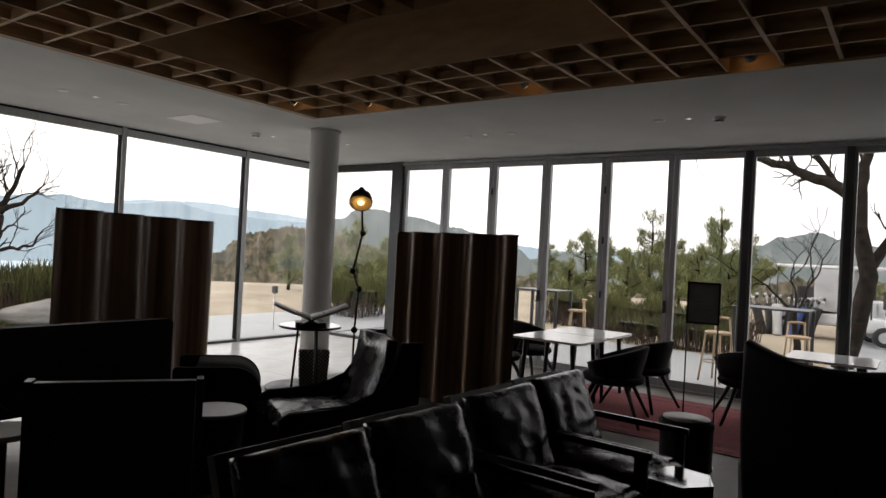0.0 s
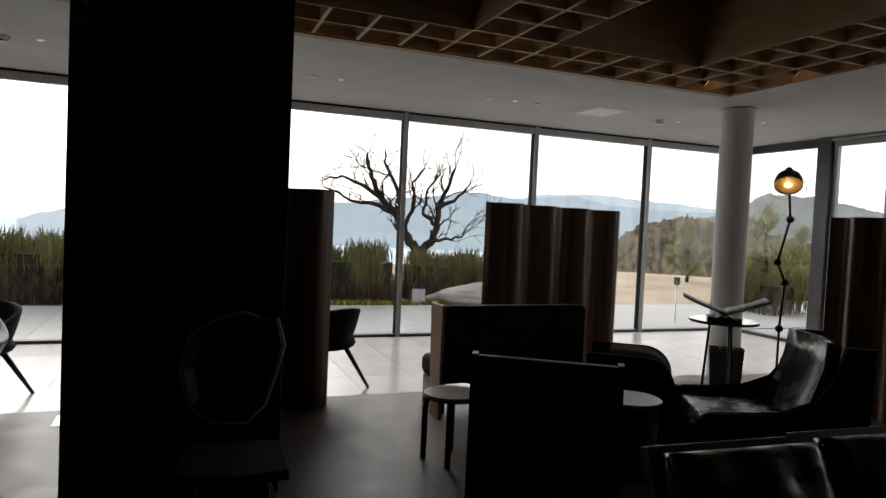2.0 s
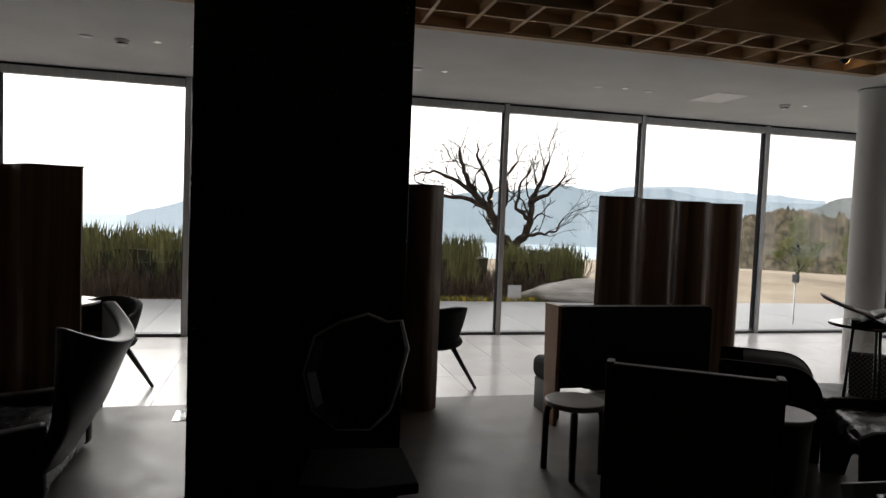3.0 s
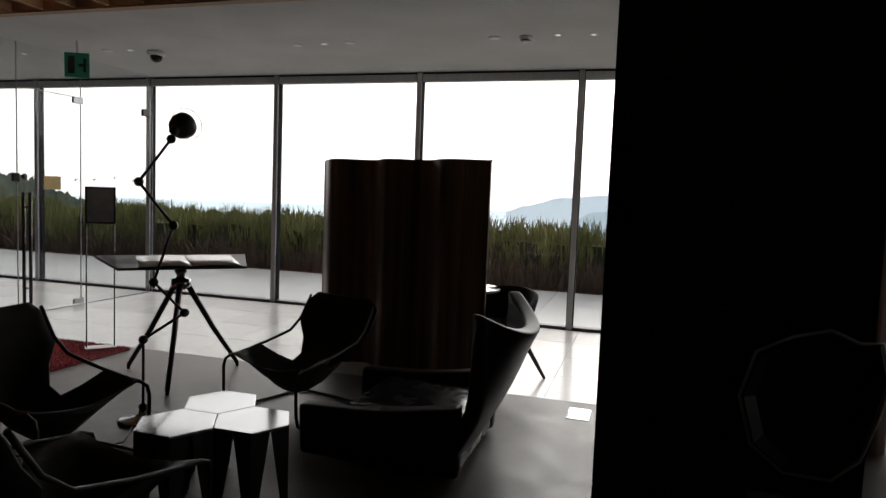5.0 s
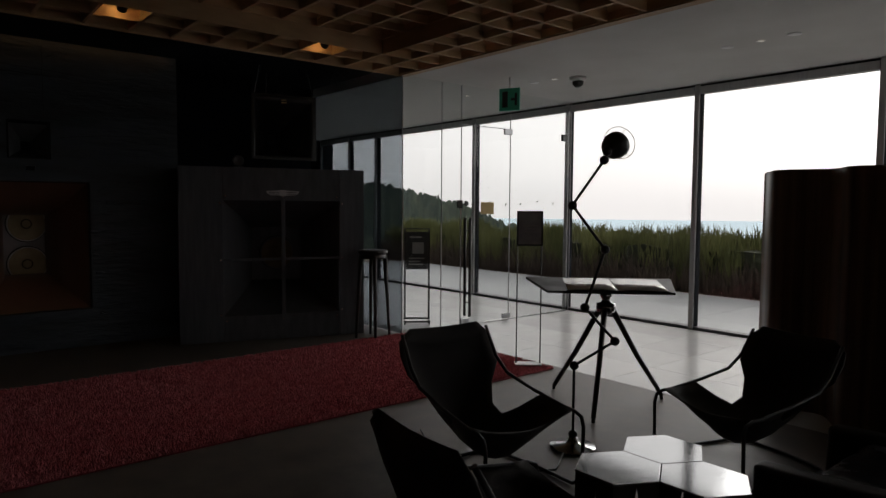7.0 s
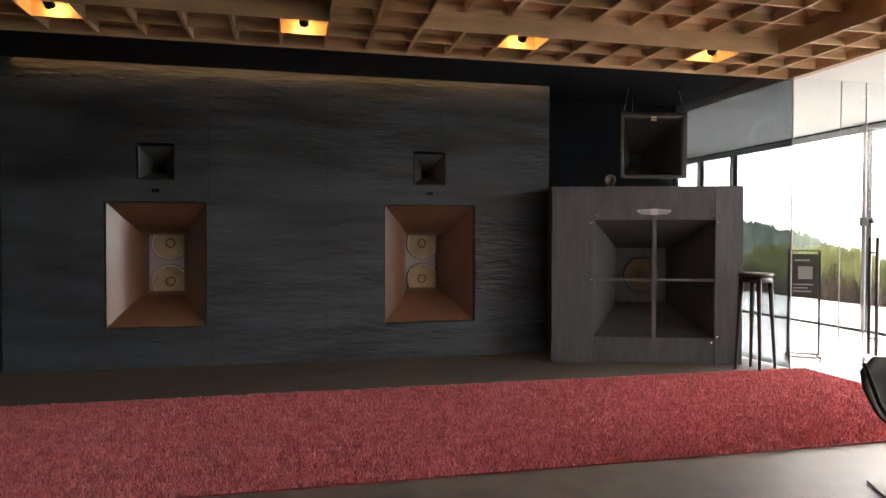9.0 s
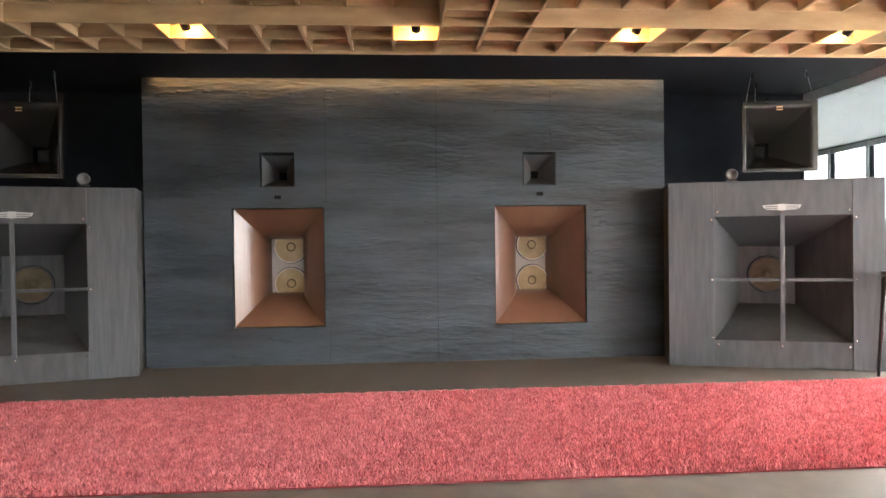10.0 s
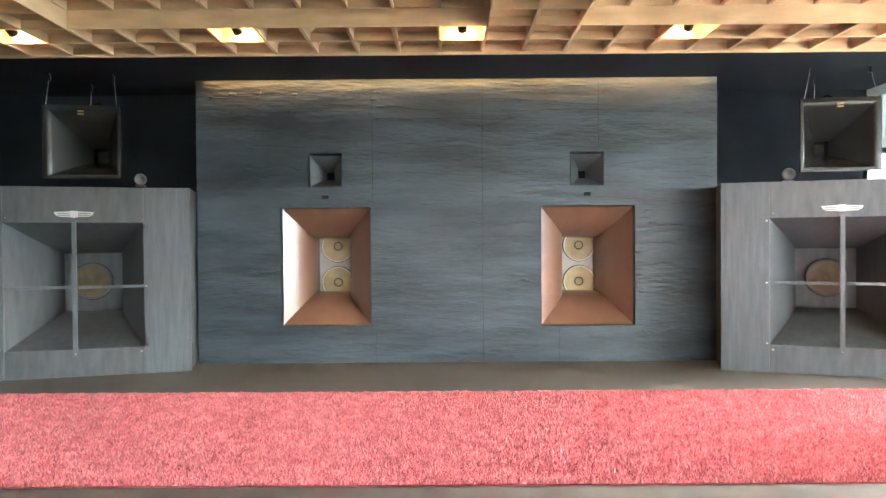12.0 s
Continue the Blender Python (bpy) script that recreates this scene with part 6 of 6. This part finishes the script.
def hedge(x0, x1, y0, y1, top, n, seed, label):
    hd = thing("hedge", label, "hedge", "rosemary hedges")

    def feet(r, k):
        m = int((x1 - x0) * (y1 - y0) * 9) + 4
        cx, cy, ch = r.uniform(x0 + 0.1, x1 - 0.1, m), r.uniform(y0 + 0.1, y1 - 0.1, m), r.uniform(0.78, 1.06, m)
        c = r.integers(0, m, k)
        spread = r.uniform(0, 1, k) ** 0.75
        x, y = cx[c] + r.normal(0, 0.08, k) * (0.7 + spread), cy[c] + r.normal(0, 0.08, k) * (0.7 + spread)
        z = 0.16 + (top * ch[c] - 0.44) * spread
        return np.stack([x, y, z], 1)

    def low(r, k):
        return np.stack([r.uniform(x0, x1, k), r.uniform(y0, y1, k), np.full(k, -0.05)], 1)

    tagged(sprigs("foliage", n, feet, (0.16, 0.36), "hedge", hd, seed, 0.16, 0.009), "upright green rosemary shoots", kind="stuff")
    tagged(sprigs("stems", n // 5, low, (0.4, 0.75), "twig", hd, seed + 1, 0.3, 0.012), "bare brown woody stems", kind="stuff")
    # dark core that stands in for the shade deep among the shoots
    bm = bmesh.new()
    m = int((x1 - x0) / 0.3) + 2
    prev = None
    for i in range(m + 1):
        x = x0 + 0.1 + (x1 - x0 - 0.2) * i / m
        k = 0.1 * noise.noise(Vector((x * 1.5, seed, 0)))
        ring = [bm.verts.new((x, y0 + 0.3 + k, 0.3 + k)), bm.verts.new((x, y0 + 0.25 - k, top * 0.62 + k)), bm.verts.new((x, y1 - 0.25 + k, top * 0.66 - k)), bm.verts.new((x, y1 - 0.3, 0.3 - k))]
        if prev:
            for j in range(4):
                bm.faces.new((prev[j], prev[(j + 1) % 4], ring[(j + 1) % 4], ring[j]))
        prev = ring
    part("shade_core", bm, "hedge_shade", hd)
    return hd


hedge(-17.0, 4.95, 13.15, 14.6, 1.24, 62000, 11, "long thick rosemary hedge beyond the terrace")
hedge(5.35, 7.1, 13.6, 14.8, 1.08, 4200, 21, "rounded rosemary bush beside the boulder")
hedge(12.3, 14.0, 11.0, 12.3, 0.95, 1300, 31, "low green bush at the terrace edge")
hedge(16.2, 17.6, 3.4, 8.4, 0.85, 5200, 41, "loose green bushes beyond the side terrace")
hedge(14.2, 15.2, 3.4, 5.8, 0.6, 1500, 51, "sparse reddish bush beside the outdoor table")
structure("flower_bed", boxed(-17, 8.4, 12.9, 15.0, -0.2, -0.04), "soil", "strip of brown soil under the hedge", "ground")


def flower_feet(r, k):
    return np.stack([r.uniform(3.0, 7.6, k), r.uniform(12.92, 13.3, k), np.full(k, -0.03)], 1)


tagged(sprigs("flowers", 420, flower_feet, (0.05, 0.12), "flower", None, 61, 0.4, 0.016), "low yellow flowers along the terrace edge", "flowers", kind="stuff")
tagged(sprigs("ground_cover", 1500, flower_feet, (0.05, 0.13), "hedge", None, 62, 0.5, 0.014), "low green ground cover along the terrace edge", "plants", kind="stuff")

# boulder
bm = bmesh.new()
bmesh.ops.create_icosphere(bm, subdivisions=4, radius=1.0)
for v in bm.verts:
    c = v.co.copy()
    k = 1 + 0.22 * noise.noise(c * 1.3) + 0.08 * noise.noise(c * 4)
    v.co = Vector((c.x * 1.5 * k, c.y * 0.6 * k, c.z * 0.42 * k))
ob = part("boulder", smooth_all(bm), "rock")
ob.location = (7.1, 13.35, -0.02)
tagged(ob, "flat pale weathered boulder at the terrace edge", "rock")


# ---- trees ----
def grow(bm, rnd, p, d, length, r, depth, twist, tips, spread=0.6, up=0.12):
    """A limb of a few bent stretches, then its forks."""
    pts = [p.copy()]
    n = 4 if depth > 2 else 3
    for i in range(n):
        d = (d + Vector((rnd.uniform(-1, 1), rnd.uniform(-1, 1), rnd.uniform(-1, 1) + up)) * twist).normalized()
        p = p + d * length / n
        pts.append(p.copy())
    tube(bm, pts, r, 8 if depth > 3 else (5 if depth > 1 else 3), False, r * 0.68)
    if depth == 0:
        tips.append((p, d))
        return
    for i in range(2 if depth > 1 else 3):
        side = Vector((rnd.uniform(-1, 1), rnd.uniform(-1, 1), rnd.uniform(-0.5, 0.9)))
        nd = (d + side * spread).normalized()
        grow(bm, rnd, pts[-1] if i < 2 else pts[-2], nd, length * rnd.uniform(0.62, 0.82), r * 0.63, depth - 1, twist, tips, spread, up)
    if depth > 1 and rnd.random() < 0.7:
        side = Vector((rnd.uniform(-1, 1), rnd.uniform(-1, 1), rnd.uniform(-0.3, 0.8)))
        grow(bm, rnd, pts[-2], (d + side).normalized(), length * 0.6, r * 0.45, depth - 2 if depth > 2 else 0, twist, tips, spread, up)


def bare_tree(at, label, limbs, seed, depth=6):
    """limbs: (way, length, radius) of the main limbs out of the trunk's head; the first is the trunk."""
    t = thing("bare_tree", label, "tree", "bare winter trees", at)
    rnd = random.Random(seed)
    bm = bmesh.new()
    (tw, tl, tr), *rest = limbs
    head = Vector(tw).normalized() * tl
    tube(bm, [(0, 0, -0.1), Vector((0, 0, 0.1)) + head * 0.1, head * 0.5 + Vector((0.05, 0.03, 0)), head], tr * 1.35, 12, False, tr * 0.72)
    part("trunk", bm, "bark", t)
    for w, ln, r in rest:
        bm = bmesh.new()
        grow(bm, rnd, head - Vector((0, 0, 0.08)), Vector(w).normalized(), ln, r * 0.82, depth, 0.34, [], 0.85, 0.0)
        part("limb", bm, "bark", t)
    return t


def bent_tree(at, label, trunk, limbs, seed):
    """A gnarled tree in its own x-z plane: limbs are (radius, ((x, z), ...)) curves that carry twigs on both sides."""
    t = thing("bare_tree", label, "tree", "bare winter trees", at)
    rnd = random.Random(seed)
    bm = bmesh.new()
    tube(bm, [Vector((x, 0, z)) for x, z in trunk], 0.2, 12, False, 0.13)
    part("trunk", bm, "bark", t)
    for r, way in limbs:
        bm = bmesh.new()
        side = rnd.uniform(-0.35, 0.35)
        knots = [Vector((x, side * i / 2 + rnd.uniform(-0.05, 0.05), z)) for i, (x, z) in enumerate(way)]
        pts = []
        for p, q in zip(knots, knots[1:]):
            pts += [p.lerp(q, k / 4) + Vector((rnd.gauss(0, 0.018), rnd.gauss(0, 0.03), rnd.gauss(0, 0.018))) * (k > 0) for k in range(4)]
        pts.append(knots[-1])
        tube(bm, pts, r, 8, False, r * 0.3)
        n = len(pts)
        for i in range(3, n):
            for _ in range(2 if i == n - 1 else (i % 3 != 1)):
                d = (pts[i] - pts[i - 1]).normalized()
                w = (d * 0.8 + Vector((rnd.uniform(-1, 1), rnd.uniform(-0.9, 0.9), rnd.uniform(-0.25, 1.0)))).normalized()
                grow(bm, rnd, pts[i], w, rnd.uniform(0.3, 0.5), max(r * (1 - 0.7 * i / n) * 0.34, 0.008), 3 if i == n - 1 else 2, 0.36, [], 0.75, 0.1)
        part("limb", bm, "bark", t)
    return t


bent_tree(pose(6.62, 17.1, -0.05, 0, 0, -20) @ Matrix.Scale(1.22, 4), "gnarled bare winter tree with spreading twisted limbs", ((0.1, -0.1), (0.04, 0.3), (0.0, 0.55), (-0.02, 0.75)), (
    (0.11, ((0.0, 0.7), (-0.2, 1.05), (-0.45, 1.5), (-0.75, 1.8), (-1.0, 2.25), (-1.1, 2.7))),
    (0.06, ((-0.45, 1.5), (-0.95, 1.72), (-1.5, 1.78), (-2.1, 2.05))),
    (0.055, ((-0.75, 1.8), (-1.2, 2.1), (-1.7, 2.3), (-2.1, 2.2))),
    (0.06, ((-0.45, 1.5), (-0.45, 2.0), (-0.7, 2.5), (-0.75, 2.85))),
    (0.05, ((-0.3, 1.2), (-0.1, 1.75), (-0.15, 2.2), (0.1, 2.5))),
    (0.1, ((0.02, 0.7), (0.3, 0.95), (0.42, 1.3), (0.4, 1.7), (0.6, 2.1), (0.75, 2.55))),
    (0.055, ((0.4, 1.7), (0.75, 1.85), (1.05, 2.2))),
    (0.05, ((0.42, 1.3), (0.1, 1.55), (0.15, 2.0), (0.4, 2.4))),
    (0.04, ((0.3, 0.95), (0.65, 1.05), (0.95, 1.1), (1.1, 1.4)))), 4)
bent_tree(pose(14.6, 1.3, -0.05, 0, 0, -87) @ Matrix.Diagonal((0.88, 1, 1.17, 1)), "thick bare tree beside the side terrace", ((-0.35, -0.1), (-0.12, 0.6), (0.06, 1.4), (-0.14, 2.1), (-0.15, 2.65)), (
    (0.11, ((-0.12, 2.5), (-0.6, 2.75), (-1.28, 2.98), (-2.2, 3.25), (-3.0, 3.45))),
    (0.06, ((-0.6, 2.75), (-1.0, 3.3), (-1.1, 3.7), (-1.6, 4.0))),
    (0.12, ((-0.15, 2.6), (-0.05, 3.2), (0.1, 3.9), (0.05, 4.6))),
    (0.1, ((0.06, 1.5), (0.5, 2.1), (0.8, 2.9), (1.3, 3.4))),
    (0.05, ((-1.28, 2.98), (-1.6, 3.5), (-2.2, 3.8)))), 9)
bare_tree(pose(16.3, 2.5, -0.05), "small bare shrub tree with thin branches", [((0, 0.1, 1), 0.9, 0.06), ((-0.1, 0.9, 0.7), 0.8, 0.035), ((0.1, -0.7, 0.8), 0.8, 0.035), ((0, 0.2, 1), 0.7, 0.03)], 12, 4)


def pine(at, height, seed):
    t = thing("pine_tree", "young green pine tree with loose irregular branches on the lawn", "tree", "pine trees", at)
    rnd = random.Random(seed)
    bm = bmesh.new()
    tube(bm, [(0, 0, -0.2), (0.05, 0.02, height * 0.4), (-0.03, 0.05, height * 0.75), (0.02, 0, height)], 0.07, 8, False, 0.015)
    tips = []
    for i in range(26):
        f = rnd.uniform(0.12, 0.98)
        a = rnd.uniform(0, 6.283)
        ln = (1.08 - f) * height * 0.45 * rnd.uniform(0.4, 1.2)
        p = Vector((0, 0, f * height))
        q = p + Vector((math.cos(a) * ln, math.sin(a) * ln, rnd.uniform(0.15, 0.8) * ln))
        tube(bm, [p, p.lerp(q, 0.5) + Vector((0, 0, -0.05)), q], 0.02, 5, False, 0.007)
        for g in range(max(2, int(ln * 11))):
            tips.append(p.lerp(q, rnd.uniform(0.3, 1.05)) + Vector((rnd.gauss(0, 0.09), rnd.gauss(0, 0.09), rnd.gauss(0.03, 0.06))))
    tips.append(Vector((0, 0, height)))
    part("trunk", bm, "bark", t)
    pts = np.array([tuple(v) for v in tips])

    def place(r, n):
        return pts[r.integers(0, len(pts), n)] + r.normal(0, 0.06, (n, 3))

    tagged(sprigs("needles", len(tips) * 26, place, (0.09, 0.2), "needle", t, seed, 0.8, 0.01), "tufts of green needles", kind="stuff")
    return t


for k, (bear, d, h) in enumerate(((23.3, 24, 2.7), (21.6, 27, 2.5), (18.1, 24, 3.4), (15.8, 27, 2.6), (12.9, 23, 3.5), (11.0, 25, 2.9), (43.0, 22, 2.5), (48.6, 25, 1.9), (40.5, 25, 2.0), (26.5, 30, 2.2), (-1.0, 24, 3.6), (20.0, 22, 1.9), (16.8, 22, 2.0), (14.3, 21, 2.2), (12.0, 21, 2.0), (24.6, 23, 1.6), (45.0, 24, 1.5))):
    pine(pose(1 + d * math.cos(radians(bear)), 0.6 + d * math.sin(radians(bear)), -0.1, 0, 0, 50 * k), h, 70 + k)


# ---- outdoor furniture ----
def outdoor_table(x0, x1, y0, y1):
    t = thing("outdoor_table", "high dark-framed outdoor bar table with glass sides", "table", "outdoor bar tables", pose((x0 + x1) / 2, (y0 + y1) / 2, 0))
    a, b = (x1 - x0) / 2, (y1 - y0) / 2
    part("tabletop", boxed(-a, a, -b, b, 0.97, 1.0, 0.003), "dark_alu", t)
    for sx in (-1, 1):
        for sy in (-1, 1):
            part("leg", boxed(sx * a - (0.05 if sx > 0 else 0), sx * a + (0.05 if sx < 0 else 0), sy * b - (0.05 if sy > 0 else 0), sy * b + (0.05 if sy < 0 else 0), -0.03, 0.97), "dark_alu", t)
    return t


outdoor_table(12.5, 13.2, 6.1, 7.0)
outdoor_table(12.6, 13.4, 1.9, 3.0)


def oak_stool(x, y, turn, seat_h):
    s = thing("oak_stool", "pale oak outdoor stool with low backrest", "stool", "oak stools", pose(x, y, -0.03, 0, 0, turn))
    bm = bmesh.new()
    lathe(bm, [(0.16, seat_h - 0.03), (0.175, seat_h - 0.02), (0.175, seat_h), (0.16, seat_h + 0.008)], 28)
    part("seat", bm, "oak", s)
    for sx in (-1, 1):
        for sy in (-1, 1):
            bm = bmesh.new()
            tube(bm, [(0.11 * sx, 0.11 * sy, seat_h + (0.2 if sx < 0 else -0.02)), (0.17 * sx, 0.17 * sy, 0)], 0.015, 8)
            part("leg", bm, "oak", s)
    bm = bmesh.new()
    tube(bm, [(-0.1, -0.12, seat_h + 0.19), (-0.15, -0.06, seat_h + 0.2), (-0.16, 0, seat_h + 0.2), (-0.15, 0.06, seat_h + 0.2), (-0.1, 0.12, seat_h + 0.19)], 0.02, 8)
    part("back_rail", bm, "oak", s)
    bm = bmesh.new()
    ringp = [(0.2 * math.cos(2 * math.pi * k / 20), 0.2 * math.sin(2 * math.pi * k / 20), 0.3) for k in range(21)]
    tube(bm, ringp, 0.009, 6, False)
    part("foot_ring", bm, "oak", s)


oak_stool(11.0, 2.85, 160, 0.72)
oak_stool(12.3, 2.0, 200, 0.66)
oak_stool(12.9, 5.85, 120, 0.68)
st2 = thing("stanchion", "slim terrace post with a small plate on top", "post", "", pose(9.3, 10.35, -0.03))
bm = bmesh.new()
lathe(bm, [(0.13, 0), (0.13, 0.012), (0.02, 0.02), (0.012, 0.03), (0.012, 0.72)], 24)
part("post", bm, "steel", st2)
part("plate", boxed(-0.02, 0.02, -0.06, 0.06, 0.72, 0.86, 0.003), "dark_alu", st2)
tagged(part("garden_plate", boxed(5.15, 5.42, 13.0, 13.02, -0.05, 0.3, 0.003), "canvas"), "small grey plate standing before the bush", "sign")


def golf_cart(at):
    c = thing("golf_cart", "white golf cart with canvas cover and roof", "golf cart", "golf carts", at)
    part("roof", boxed(-1.1, 1.0, -0.6, 0.6, 1.72, 1.8, 0.035), "cart_white", c)
    part("body", boxed(-1.15, 1.25, -0.58, 0.58, 0.3, 0.62, 0.08), "cart_white", c)
    part("cowl", boxed(0.75, 1.3, -0.56, 0.56, 0.6, 0.98, 0.12), "cart_white", c)
    part("bench", boxed(-0.5, 0.1, -0.5, 0.5, 0.62, 0.8, 0.05), "bag_black", c)
    part("seat_back", boxed(-0.55, -0.45, -0.5, 0.5, 0.8, 1.25, 0.04), "bag_black", c)
    part("canvas_cover", boxed(-0.1, 0.8, -0.595, 0.595, 0.65, 1.715, 0.03), "canvas", c)
    for x, y in ((-1.0, -0.54), (-1.0, 0.54), (0.95, -0.54), (0.95, 0.54)):
        bm = bmesh.new()
        tube(bm, [(x, y, 0.6), (x, y, 1.73)], 0.018, 8)
        part("post", bm, "dark_alu", c)
    for x in (-0.75, 0.85):
        for y in (-0.58, 0.58):
            bm = bmesh.new()
            lathe(bm, [(0.12, -0.07), (0.2, -0.08), (0.225, -0.05), (0.225, 0.05), (0.2, 0.08), (0.12, 0.07)], 24, (x, y, 0.225), Matrix.Rotation(radians(90), 3, "X"))
            wheel = part("tyre", bm, "tyre", c)
            bm = bmesh.new()
            lathe(bm, [(0.12, -0.075), (0.05, -0.05), (0.05, 0.05), (0.12, 0.075)], 20, (x, y, 0.225), Matrix.Rotation(radians(90), 3, "X"))
            part("rim", bm, "canvas", wheel)
    return c


gc = golf_cart(pose(20.6, 2.45, 0.0, 0, 0, 258))
copy_thing(gc, pose(19.6, 0.55, 0.0, 0, 0, 285))
rnd = random.Random(8)
for k in range(7):
    mat = ("bag_black", "bag_black", "bag_blue", "bag_black", "bag_white", "bag_black", "bag_black")[k]
    b_ = thing("golf_bag", ("black", "black", "blue", "black", "white", "black", "black")[k] + " golf bag full of clubs standing by the carts", "golf bag", "golf bags", pose(19.9 + 0.18 * (k % 2), 2.75 + 0.17 * k, -0.05, 14, 8 * rnd.uniform(-1, 1), 30 * k))
    bm = bmesh.new()
    lathe(bm, [(0.1, 0.0), (0.115, 0.04), (0.11, 0.5), (0.13, 0.78), (0.12, 0.8)], 16)
    part("body", bm, mat, b_)
    for j in range(6):
        a = j * 1.05
        bm = bmesh.new()
        p, q = Vector((0.06 * math.cos(a), 0.06 * math.sin(a), 0.7)), Vector((0.1 * math.cos(a), 0.1 * math.sin(a), 0.95 + 0.1 * rnd.random()))
        tube(bm, [p, q], 0.007, 5)
        bmesh.ops.create_uvsphere(bm, u_segments=8, v_segments=6, radius=0.042, matrix=Matrix.Translation(q))
        part("club", smooth_all(bm), ("bag_white", "bag_black")[j % 2], b_)

# ---- pieces of the floors ----
for i in range(36):
    for j in range(4):
        t = new("tile", tile_mesh)
        t.parent = tile_floor
        t.location = (9.22 - 0.667 * i, 6.575 + 0.727 * j, 0.0)
for i in range(23):
    for j in range(4):
        t = new("slab", slab_mesh)
        t.parent = terrace
        t.location = (13.85 - 1.332 * i, AY + 0.102 + 0.825 * j, -0.01)
for i in range(3):
    for j in range(18):
        t = new("slab", slab_mesh)
        t.parent = terrace_b
        t.location = (BX + 0.105 + 1.332 * i, 8.74 - 0.825 * j, -0.01)
